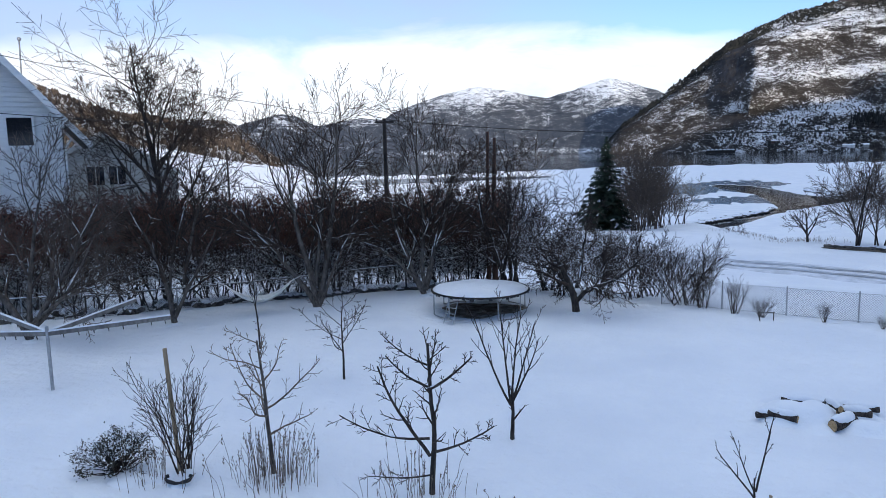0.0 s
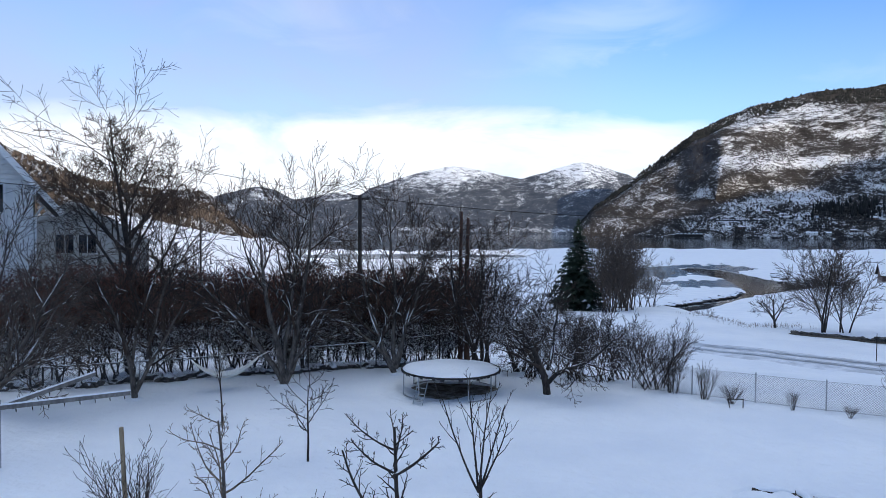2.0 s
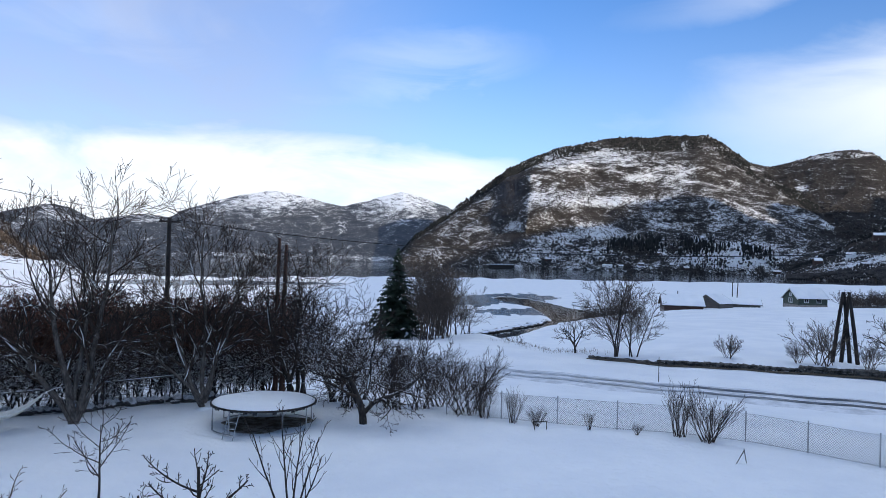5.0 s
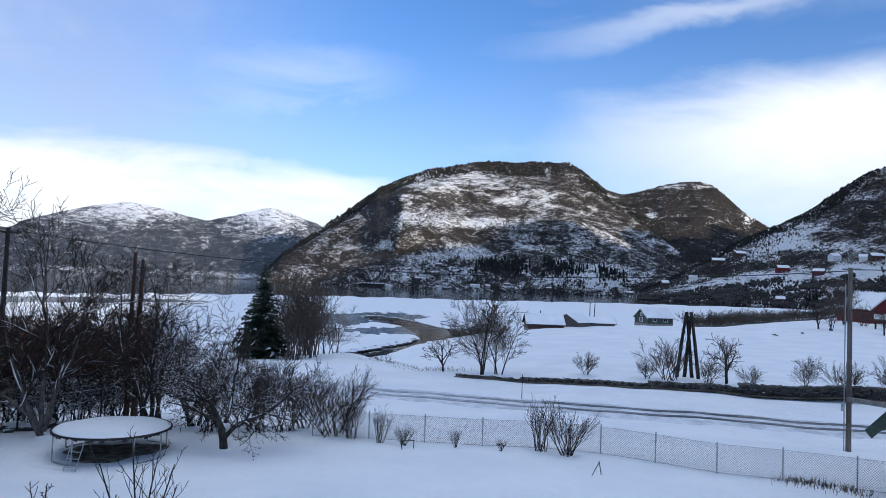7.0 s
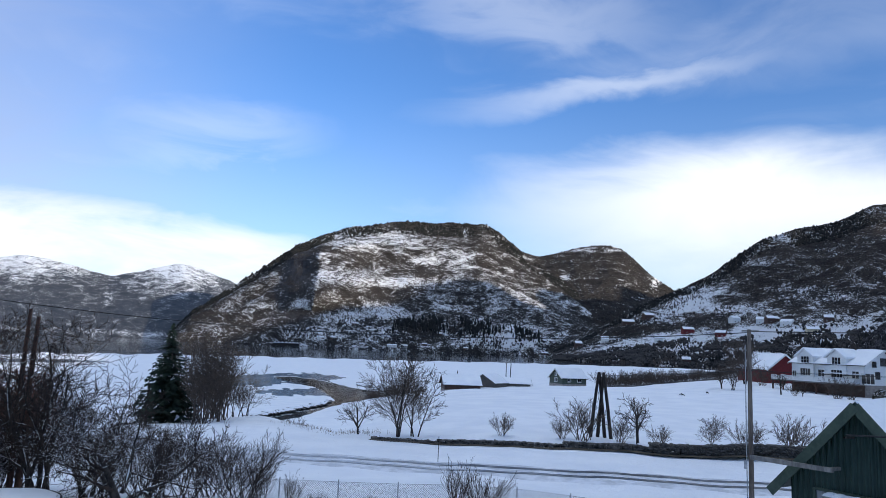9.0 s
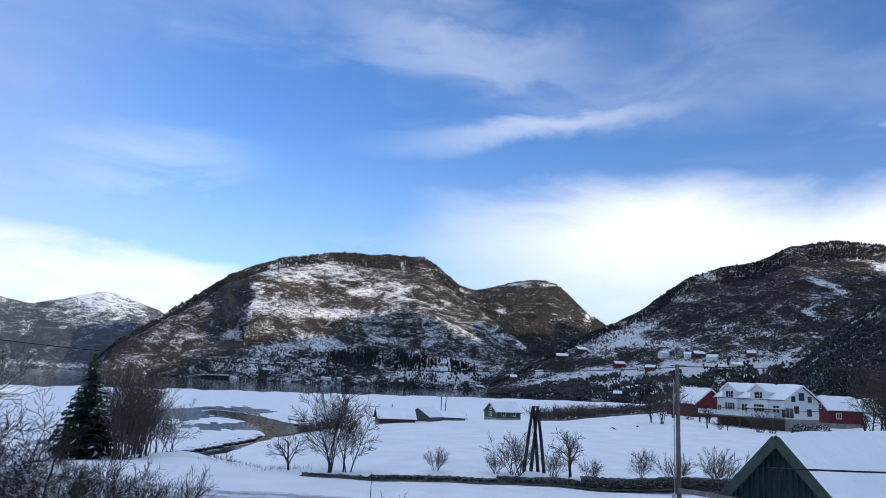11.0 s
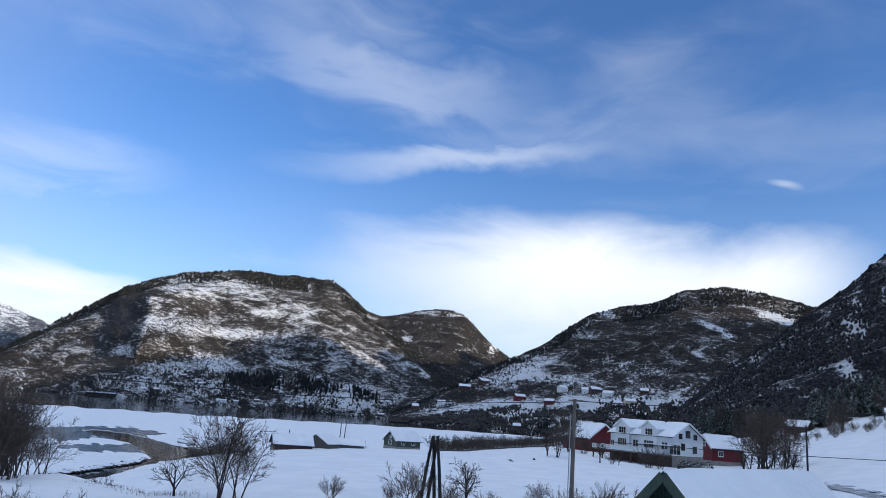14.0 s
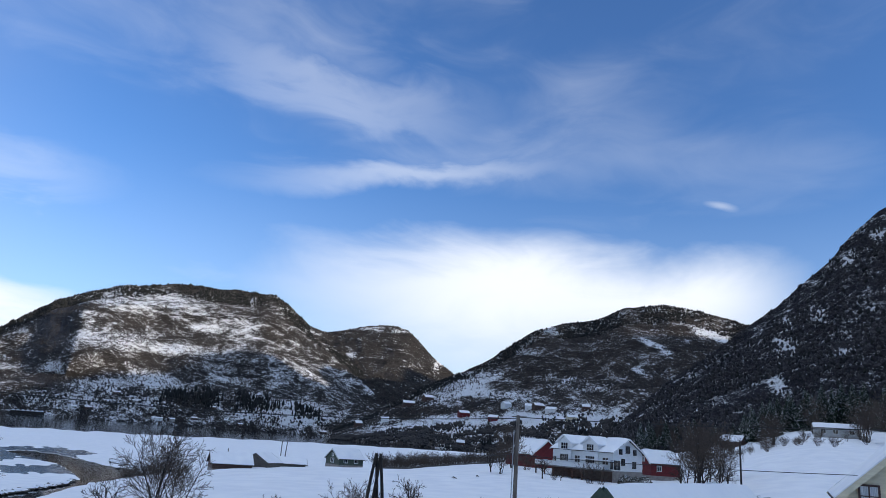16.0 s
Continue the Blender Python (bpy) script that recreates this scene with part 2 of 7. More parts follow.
EVERGREEN = two_tone("evergreen", (0.028, 0.028, 0.020), (0.085, 0.078, 0.058), 5, 0.8)
WOOD_GREY = two_tone("wood_grey", (0.12, 0.112, 0.104), (0.24, 0.225, 0.205), 5, 0.8, 0, 0.006, (1, 1, 0.2))
WOOD_DARK = two_tone("wood_dark", (0.012, 0.010, 0.009), (0.05, 0.040, 0.034), 3, 0.8, 0, 0.01, (1, 1, 0.2))
WOOD_RUST = two_tone("wood_rust", (0.05, 0.028, 0.021), (0.13, 0.068, 0.048), 3, 0.85, 0, 0.01, (1, 1, 0.2))
WOOD_CUT = two_tone("wood_cut", (0.30, 0.19, 0.09), (0.50, 0.34, 0.18), 12, 0.8)
ZINC = two_tone("zinc", (0.28, 0.29, 0.30), (0.45, 0.46, 0.47), 4, 0.45, 0.7)
WIRE = two_tone("wire", (0.07, 0.072, 0.075), (0.16, 0.165, 0.17), 3, 0.5, 0.5)
CABLE = two_tone("cable", (0.010, 0.010, 0.011), (0.03, 0.03, 0.032), 2, 0.6)
RUBBER = two_tone("rubber", (0.012, 0.012, 0.013), (0.03, 0.03, 0.033), 6, 0.6)
STONE = two_tone("stone", (0.030, 0.027, 0.024), (0.17, 0.155, 0.14), 2.6, 0.9, 0, 0.05)
CANVAS = two_tone("canvas", (0.62, 0.60, 0.54), (0.78, 0.76, 0.70), 8, 0.85)
WHITE_PAINT = siding("white_paint", (0.72, 0.72, 0.70), (0.82, 0.82, 0.80))
CREAM_PAINT = siding("cream_paint", (0.58, 0.50, 0.34), (0.70, 0.62, 0.44))
RED_PAINT = siding("red_paint", (0.105, 0.010, 0.012), (0.17, 0.018, 0.018))
GREEN_PAINT = siding("green_paint", (0.045, 0.060, 0.045), (0.08, 0.10, 0.075))
GREY_PAINT = siding("grey_paint", (0.32, 0.315, 0.29), (0.45, 0.44, 0.41))
BROWN_PAINT = siding("brown_paint", (0.05, 0.026, 0.020), (0.10, 0.055, 0.04))
WEATHERED = siding("weathered_wood", (0.11, 0.096, 0.084), (0.20, 0.178, 0.155))
TRIM_BROWN = two_tone("trim_brown", (0.055, 0.028, 0.022), (0.10, 0.055, 0.045), 3, 0.6)
SHEET_GREEN = two_tone("sheet_green", (0.010, 0.030, 0.024), (0.022, 0.05, 0.04), 1.2, 0.45, 0.0, 0, (1, 1, 0.3))
SHEET_GREY = two_tone("sheet_grey", (0.13, 0.14, 0.15), (0.20, 0.21, 0.22), 1.2, 0.5, 0.1, 0, (1, 1, 0.3))
TRIM_GREEN = two_tone("trim_green", (0.035, 0.055, 0.04), (0.06, 0.085, 0.06), 2, 0.6)
CONCRETE = two_tone("concrete", (0.20, 0.17, 0.15), (0.32, 0.29, 0.26), 1.4, 0.9, 0, 0.01)
GLASS = window_glass()

# ---- building helpers ----
def pol(az, dist, z=None):
    """A place by its bearing from the viewpoint (degrees to the right of straight ahead) and its distance."""
    a = radians(az)
    x, y = dist * math.sin(a), dist * math.cos(a)
    return Vector((x, y, ground_z(x, y) if z is None else z))


def mesh_object(name, verts, faces, mat, parent=None, smooth=False, mats=None, index=None):
    me = bpy.data.meshes.new(name)
    me.from_pydata(verts, [], faces)
    for m in (mats or [mat]):
        me.materials.append(m)
    if index is not None:
        me.polygons.foreach_set("material_index", index)
    if smooth:
        me.polygons.foreach_set("use_smooth", [True] * len(me.polygons))
    me.update()
    ob = new(name, me)
    if parent:
        ob.parent = parent
    return ob


def part(name, bm, mat, parent=None, label="", smooth=False):
    me = bpy.data.meshes.new(name)
    bm.normal_update()
    bm.to_mesh(me)
    bm.free()
    me.materials.append(mat)
    if smooth:
        me.polygons.foreach_set("use_smooth", [True] * len(me.polygons))
    ob = new(name, me)
    if parent:
        ob.parent = parent
    if label:
        ob["label"] = label
    return ob


def empty(name, place, rz=0.0, label="", category="", group="", kind=""):
    ob = new(name)
    ob.empty_display_size = 0.2
    ob.matrix_basis = pose(*place, 0, 0, rz)
    return tagged(ob, label, category, group, kind)


def box(bm, lo, hi, m=None):
    """A box between two corners."""
    (x0, y0, z0), (x1, y1, z1) = lo, hi
    co = [Vector(c) for c in ((x0, y0, z0), (x1, y0, z0), (x1, y1, z0), (x0, y1, z0), (x0, y0, z1), (x1, y0, z1), (x1, y1, z1), (x0, y1, z1))]
    vs = [bm.verts.new(m @ c if m else c) for c in co]
    for f in ((0, 3, 2, 1), (4, 5, 6, 7), (0, 1, 5, 4), (1, 2, 6, 5), (2, 3, 7, 6), (3, 0, 4, 7)):
        bm.faces.new([vs[i] for i in f])
    return vs


def beam(bm, a, b, w, h=None, roll=0.0):
    """A square bar from a to b."""
    a, b = Vector(a), Vector(b)
    h = h or w
    q = (b - a).to_track_quat("X", "Z").to_matrix().to_4x4()
    box(bm, (0, -w / 2, -h / 2), ((b - a).length, w / 2, h / 2), Matrix.Translation(a) @ q @ Matrix.Rotation(roll, 4, "X"))


def tubes(branches, sides=5):
    """Vertices and faces of tapered tubes along polylines: (points, radii) each."""
    V, F, n0 = [], [], 0
    for pts, rad, *rest in branches:
        k = rest[0] if rest else sides
        P = np.asarray(pts, float)
        R = np.asarray(rad, float)
        T = np.gradient(P, axis=0)
        T /= np.linalg.norm(T, axis=1)[:, None] + 1e-9
        ref = np.array([0.0, 0, 1]) if abs(T[0, 2]) < 0.8 else np.array([1.0, 0, 0])
        U = np.cross(T, ref)
        U /= np.linalg.norm(U, axis=1)[:, None] + 1e-9
        W = np.cross(T, U)
        ang = np.arange(k) * 2 * math.pi / k
        ring = P[:, None] + R[:, None, None] * (np.cos(ang)[None, :, None] * U[:, None] + np.sin(ang)[None, :, None] * W[:, None])
        V.append(ring.reshape(-1, 3))
        m = len(P)
        i = np.arange(m - 1)[:, None] * k + np.arange(k)[None] + n0
        j = np.arange(m - 1)[:, None] * k + (np.arange(k)[None] + 1) % k + n0
        F.append(np.stack([i, j, j + k, i + k], -1).reshape(-1, 4))
        n0 += m * k
    if not V:
        return np.zeros((0, 3)), []
    return np.concatenate(V), np.concatenate(F).tolist()


def tube_object(name, branches, mat, parent=None, sides=6, label=""):
    v, f = tubes(branches, sides)
    ob = mesh_object(name, v.tolist(), f, mat, parent, True)
    if label:
        ob["label"] = label
    return ob


# ---- the lie of the land ----
SEA = -8.0


def sstep(a, b, x):
    t = np.clip((x - a) / (b - a), 0, 1)
    return t * t * (3 - 2 * t)


CREST_AZ = (-14, -8, 8, 20, 26, 28, 29.5, 31.6, 34.6, 39.5, 48.9, 52.5, 58)
CREST_R = (75, 70, 70, 80, 64, 72, 88, 112, 142, 165, 180, 195, 230)
CREST_Z = (-2.4, -2.4, -2.4, -2.2, -1.9, -1.8, -1.75, -1.8, -2.3, -2.4, -1.55, -0.7, 0.8)


def ground_z(x, y):
    x, y = np.asarray(x, float), np.asarray(y, float)
    r = np.hypot(x, y)
    a = np.degrees(np.arctan2(x, y))
    low = -1.25 * sstep(28, 43, r)
    rc, zc = np.interp(a, CREST_AZ, CREST_R), np.interp(a, CREST_AZ, CREST_Z)
    z = low + (zc + 1.25) * sstep(0, 1, np.clip((r - 57) / (rc - 57 + 1e-6), 0, 1))
    # the field behind the stone wall lies a little higher
    z = z + 0.55 * sstep(55.5, 57.5, r) * sstep(rc - 2, rc - 30, r) * sstep(30, 40, a)
    sea = sstep(-12, -9, a) * sstep(57, 52, a)
    z = z + sea * (-12.0 - z) * sstep(rc - 1, rc + 42, r)
    # hillside on the left, and the slope that climbs on the right
    left = sstep(-9, -24, a) * sstep(-150, -110, a)
    z = z + left * 0.047 * np.clip(r - 75, 0, 330)
    right = sstep(68, 80, a) * sstep(165, 130, a)
    z = z + right * (0.062 * np.clip(r - 66, 0, 500)) + sstep(54, 60, a) * sstep(140, 100, a) * 0.03 * np.clip(r - 175, 0, 200)
    back = sstep(110, 150, np.abs(a))
    z = z + back * 0.05 * np.clip(r - 40, 0, 300)
    # small unevenness
    z = z + 0.05 * np.sin(x * 0.55 + 1.3) * np.sin(y * 0.47) * sstep(6, 14, r) + 0.035 * np.sin(x * 1.3 + y * 0.7) * np.sin(y * 1.1 - x * 0.4) + 0.05 * np.sin(x * .13) * np.sin(y * .11 + 1) * sstep(20, 60, r) * 3
    far = sstep(480, 620, r)
    z = z * (1 - far) + far * -12.0
    return z if z.ndim else float(z)


def polar_sheet(name, az, rr, zfun, mat, smooth=True, keep=None):
    A, R = np.meshgrid(np.radians(az), rr, indexing="ij")
    X, Y = R * np.sin(A), R * np.cos(A)
    Z = zfun(X, Y)
    v = np.stack([X, Y, Z], -1).reshape(-1, 3)
    n, m = len(az), len(rr)
    i = (np.arange(n - 1)[:, None] * m + np.arange(m - 1)[None])
    f = np.stack([i, i + 1, i + m + 1, i + m], -1)[..., ::-1]
    if keep is not None:
        ac = np.degrees((A[:-1, :-1] + A[1:, 1:]) / 2)
        rc = (R[:-1, :-1] + R[1:, 1:]) / 2
        f = f[keep(ac, rc)]
    return mesh_object(name, v.tolist(), f.reshape(-1, 4).tolist(), mat, None, smooth)


az_all = np.concatenate([np.arange(-180, -42, 3.0), np.arange(-42, 92, 0.4), np.arange(92, 180.1, 3.0)])
r_all = np.concatenate([[0.02], np.geomspace(1.5, 30, 70), np.geomspace(30.6, 700, 150), [1000, 1600, 2600, 4900]])
ground = tagged(polar_sheet("ground", az_all, r_all, ground_z, GROUND), "snow-covered garden, fields and shore under fresh snow", "ground", kind="structure")

# the fjord
m, nt, b = material("sea_water", 0.07, 0, 0.5)
b.inputs["Base Color"].default_value = (0.012, 0.016, 0.020, 1)
wv = noise_(nt, mapping(nt, world_pos(nt), (0.5, 1.6, 1)), 0.30, 4)
bump(nt, b, wv, 0.02)
WATER = m
water = tagged(polar_sheet("water", np.arange(-60, 80.1, 4), np.array([60, 200, 500, 1000, 2000, 3000, 4900.0]), lambda x, y: x * 0 + SEA, WATER), "dark still fjord water mirroring the hills", "water", kind="structure")


def ice_edge(a):
    """How far out the snowy sea ice reaches along a bearing."""
    return np.interp(a, (-14, 0, 15, 30, 42, 56), (470, 430, 545, 600, 740, 900)) + 14 * np.sin(a * 1.7) + 9 * np.sin(a * 4.1 + 1)


def wob_(a, r):
    return np.sin(a * 1.1 + r * 0.02) * 0.4 + np.sin(a * 2.7 - r * 0.043 + 2) * 0.3 + np.sin(a * 6.1 + r * 0.11) * 0.3 + np.sin(a * 0.9 - r * 0.5) * np.sin(a * 2.1 + r * 0.21) * 0.7


def band(a, el, xs, tops, bots, w, fray):
    """Below zero between two curves over the bearing: a lens of water seen low over the ice."""
    t, b_ = np.interp(a, xs, tops), np.interp(a, xs, bots)
    return np.maximum(el - t, b_ - el) + fray * w + 9.0 * ((a < xs[0]) | (a > xs[-1]))


def pond_d(a, r):
    """Below zero inside the open inlet: a wedge of water and the channel that leads from it along the near shore."""
    el = np.degrees(np.arctan((SEA - EYE) / r))
    w = wob_(a, r)
    wedge = band(a, el, (20.9, 21.6, 22.7, 24.0, 25.2, 26.0, 27.5, 29.2, 30.4), (-2.98, -2.94, -2.95, -3.06, -3.22, -3.38, -3.68, -3.86, -4.0), (-3.0, -3.2, -3.4, -3.62, -4.2, -4.86, -4.62, -4.26, -4.02), w, 0.035)
    chan = band(a, el, (18.6, 19.4, 21.4, 23.0, 24.4, 25.4, 26.2), (-6.2, -6.03, -5.66, -5.4, -5.12, -4.7, -4.6), (-6.45, -6.4, -6.3, -6.0, -5.45, -5.1, -4.95), w, 0.035)
    return np.minimum(wedge, chan)


ice_az = np.arange(-14, 56.1, 0.14)
ice_r = np.geomspace(90, 960, 210)


def ice_height(x, y):
    """The sheet dips under the water at its edges."""
    a, r = np.degrees(np.arctan2(x, y)), np.hypot(x, y)
    return SEA + np.clip(np.minimum(pond_d(a, r) * 1.2, (ice_edge(a) - r) * 0.02), -0.3, 0.10)


sea_ice = tagged(polar_sheet("sea_ice", ice_az, ice_r, ice_height, SNOW, True, lambda a, r: (r < ice_edge(a) + 30) & (pond_d(a, r) > -0.35)), "snow-covered sheet of sea ice with an open inlet", "sea ice", kind="structure")
THIN_ICE = two_tone("thin_ice", (0.075, 0.09, 0.105), (0.17, 0.19, 0.215), 0.05, 0.18, 0, 0.0)
def grey_d(a, r):
    el = np.degrees(np.arctan((SEA - EYE) / r))
    w = wob_(a + 3, r)
    s1 = band(a, el, (15.0, 17.5, 19.6, 21.5, 23.1, 25.4, 26.6), (-3.2, -3.1, -2.87, -2.62, -2.64, -2.74, -2.86), (-3.7, -3.78, -3.72, -3.46, -3.5, -2.98, -2.9), w, 0.13)
    s2 = band(a, el, (19.6, 20.8, 21.8, 23.2, 25.5, 26.2), (-4.18, -4.0, -3.88, -3.78, -3.7, -4.0), (-4.22, -4.3, -4.38, -4.40, -4.3, -4.1), w, 0.12)
    s3 = band(a, el, (-11.0, -6.0, 0.0, 9.0), (-2.30, -2.16, -2.12, -2.16), (-2.36, -2.58, -2.52, -2.24), w, 0.05)
    return np.minimum(np.minimum(s1, s2), s3)
def thin_height(x, y):
    a, r = np.degrees(np.arctan2(x, y)), np.hypot(x, y)
    return SEA + 0.10 + np.clip(-grey_d(a, r) * 0.6, -0.3, 0.04)


tagged(polar_sheet("thin_ice", ice_az, ice_r, thin_height, THIN_ICE, True, lambda a, r: (grey_d(a, r) < 0.2) & (r < ice_edge(a) - 12) & (pond_d(a, r) > 0.02)), "grey thin ice with meltwater on the frozen bay", "thin ice", kind="structure")


# ---- the mountains ----
def fractal(x, y, seed, octaves=5, base=1.0):
    """Soft fractal noise of numpy arrays, made of turned sine waves."""
    rs = np.random.RandomState(seed)
    out, amp, fr, tot = 0, 1.0, base, 0
    for _ in range(octaves):
        s = 0
        for _ in range(4):
            th, ph = rs.uniform(0, 2 * math.pi, 2)
            k = fr * rs.uniform(0.7, 1.4)
            s = s + np.sin((x * math.cos(th) + y * math.sin(th)) * k + ph + 0.8 * np.sin((x * math.sin(th) - y * math.cos(th)) * k * 0.7 + ph))
        out, tot = out + amp * s / 4, tot + amp
        amp, fr = amp * 0.52, fr * 2.1
    return out / tot


MOUNTAINS = {}


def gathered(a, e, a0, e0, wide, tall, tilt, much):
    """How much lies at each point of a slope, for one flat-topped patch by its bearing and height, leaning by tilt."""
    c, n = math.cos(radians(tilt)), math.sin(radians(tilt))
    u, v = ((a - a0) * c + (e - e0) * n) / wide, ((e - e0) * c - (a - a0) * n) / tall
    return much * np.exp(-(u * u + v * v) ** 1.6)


def mountain(name, azs, els, r0, r1, mat, label, seed, power=0.8, foot=-0.62, da=0.09, ns=130, rough=0.35, ledge=0.0, back=0.7, base_z=None, buttress=None, drifts=(), crags=()):
    """A mountain whose skyline has the given heights at the given bearings; it climbs from the distance r0 to r1 and falls off behind."""
    a = np.arange(azs[0], azs[-1] + 1e-6, da)
    top = np.interp(a, azs, els)
    k = np.hanning(2 * max(4, int(0.55 / da)) + 1)
    top = np.convolve(np.pad(top, len(k) // 2, "edge"), k / k.sum(), "valid")
    top = top + 0.05 * fractal(a * 1.0, a * 0.0, seed + 3, 5, 3.0)
    kk = np.hanning(2 * (len(a) // 9) + 3)
    soft = lambda v: np.convolve(np.pad(v, len(kk) // 2, "edge"), kk / kk.sum(), "valid")
    R0 = soft(np.interp(a, np.linspace(azs[0], azs[-1], len(r0)), r0))
    R1 = soft(np.interp(a, np.linspace(azs[0], azs[-1], len(r1)), r1))
    if foot is None:
        foot = np.degrees(np.arctan((SEA - 1.5 - EYE) / R0))[:, None]
    s = np.concatenate([np.linspace(0, 1, ns), 1 + np.linspace(0.06, back, 9)])
    A, S = np.meshgrid(a, s, indexing="ij")
    R = R0[:, None] + (R1 - R0)[:, None] * S
    up = np.clip(S, 0, 1)
    if buttress:
        b0, b1, b2, depth = buttress
        lean = 0.5 * (up - 0.5)
        tri = np.where(A < b1 + lean, np.clip((A - b0) / (b1 + lean - b0), 0, 1) ** 1.3, sstep(b2, b1 + lean, A))
        R = R - depth * tri * sstep(0.14, 0.38, up) * sstep(1.0, 0.72, up)
    X, Y = R * np.sin(np.radians(A)), R * np.cos(np.radians(A))
    sc = 1.0 / (R1.mean() - R0.mean() + 1)
    kink = rough
    n = fractal(X * sc, Y * sc, seed, 5, 9.0)
    g = up ** power + ledge * np.sin(up * 19 + 3 * n) / 19 * np.clip(up * 8, 0, 1)
    g = g + n * 0.10 * np.sin(up * math.pi)
    el = foot + (top[:, None] - foot) * g + rough * 0.25 * fractal(X * sc, Y * sc, seed + 7, 5, 60.0) * np.clip(up * 6, 0, 1)
    Z = EYE + R * np.tan(np.radians(el))
    fall = np.clip(S - 1, 0, None)
    Z = Z - fall * (Z - SEA) * 1.25
    # the foot stands in the water
    Z[:, 0] = np.minimum(Z[:, 0], SEA - 2.0)
    if base_z is not None:
        Z = np.maximum(Z, base_z)
    v = np.stack([X, Y, Z], -1).reshape(-1, 3)
    nA, m = A.shape
    i = (np.arange(nA - 1)[:, None] * m + np.arange(m - 1)[None])
    f = np.stack([i + m, i + m + 1, i + 1, i], -1).reshape(-1, 4)
    ob = mesh_object(name, v.tolist(), f.tolist(), mat, None, True)
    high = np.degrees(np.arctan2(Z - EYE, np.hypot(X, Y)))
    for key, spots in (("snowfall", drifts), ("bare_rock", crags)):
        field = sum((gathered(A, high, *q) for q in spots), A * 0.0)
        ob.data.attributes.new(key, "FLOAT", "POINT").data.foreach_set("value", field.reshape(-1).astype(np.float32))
    MOUNTAINS[name] = (a, s, X, Y, Z)
    return tagged(ob, label, "mountain", kind="structure")


# the haze of distance is put into the far slopes' pale bluish colours
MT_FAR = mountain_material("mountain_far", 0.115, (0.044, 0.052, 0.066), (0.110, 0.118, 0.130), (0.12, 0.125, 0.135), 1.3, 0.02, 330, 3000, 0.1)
MT_MID = mountain_material("mountain_mid", 0.165, (0.020, 0.0185, 0.018), (0.090, 0.080, 0.074), (0.11, 0.103, 0.098), 1.2, 0.0, 400, 1600, 0.2)
MT_SECOND = mountain_material("mountain_second", 0.125, (0.020, 0.019, 0.019), (0.066, 0.058, 0.053), (0.11, 0.10, 0.095), 1.2, 0.0, 500)
MT_RIGHT = mountain_material("mountain_right", 0.145, (0.022, 0.019, 0.018), (0.092, 0.077, 0.067), (0.11, 0.10, 0.095), 1.6, 0.0, 210, 1200, 0.2)
# the blue of the shaded slope is put into these wood and rock colours
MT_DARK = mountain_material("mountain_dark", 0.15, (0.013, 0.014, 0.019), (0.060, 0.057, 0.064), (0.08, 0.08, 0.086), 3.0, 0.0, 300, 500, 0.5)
MT_LEFT = mountain_material("mountain_left", 0.235, (0.040, 0.032, 0.027), (0.11, 0.086, 0.070), (0.16, 0.14, 0.12), 2.5, -0.05, 90)

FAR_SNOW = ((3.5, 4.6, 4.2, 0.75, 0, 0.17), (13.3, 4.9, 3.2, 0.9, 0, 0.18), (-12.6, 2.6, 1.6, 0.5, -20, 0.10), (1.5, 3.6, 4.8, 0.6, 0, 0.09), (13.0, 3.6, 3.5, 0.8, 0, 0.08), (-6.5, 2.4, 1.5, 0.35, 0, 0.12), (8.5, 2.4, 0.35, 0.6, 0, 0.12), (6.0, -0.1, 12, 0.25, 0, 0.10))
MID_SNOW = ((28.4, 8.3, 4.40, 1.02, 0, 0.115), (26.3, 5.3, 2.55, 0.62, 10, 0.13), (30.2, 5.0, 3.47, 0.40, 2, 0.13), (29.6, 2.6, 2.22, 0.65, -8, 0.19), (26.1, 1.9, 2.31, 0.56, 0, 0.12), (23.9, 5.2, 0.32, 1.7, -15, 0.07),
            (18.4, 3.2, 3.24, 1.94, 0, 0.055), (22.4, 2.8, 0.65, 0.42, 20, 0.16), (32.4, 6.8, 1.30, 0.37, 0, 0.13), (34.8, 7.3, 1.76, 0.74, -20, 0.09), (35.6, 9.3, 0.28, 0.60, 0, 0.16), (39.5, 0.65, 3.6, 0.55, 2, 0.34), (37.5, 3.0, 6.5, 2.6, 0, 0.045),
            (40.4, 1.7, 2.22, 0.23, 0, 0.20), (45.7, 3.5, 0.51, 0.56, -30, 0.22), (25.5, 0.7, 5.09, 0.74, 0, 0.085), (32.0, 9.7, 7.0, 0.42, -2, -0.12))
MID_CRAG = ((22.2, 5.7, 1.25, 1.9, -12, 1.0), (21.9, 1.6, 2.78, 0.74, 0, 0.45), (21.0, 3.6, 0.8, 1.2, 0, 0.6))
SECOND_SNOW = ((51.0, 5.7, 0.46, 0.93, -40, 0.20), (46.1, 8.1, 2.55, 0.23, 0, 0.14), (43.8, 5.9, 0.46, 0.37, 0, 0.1))
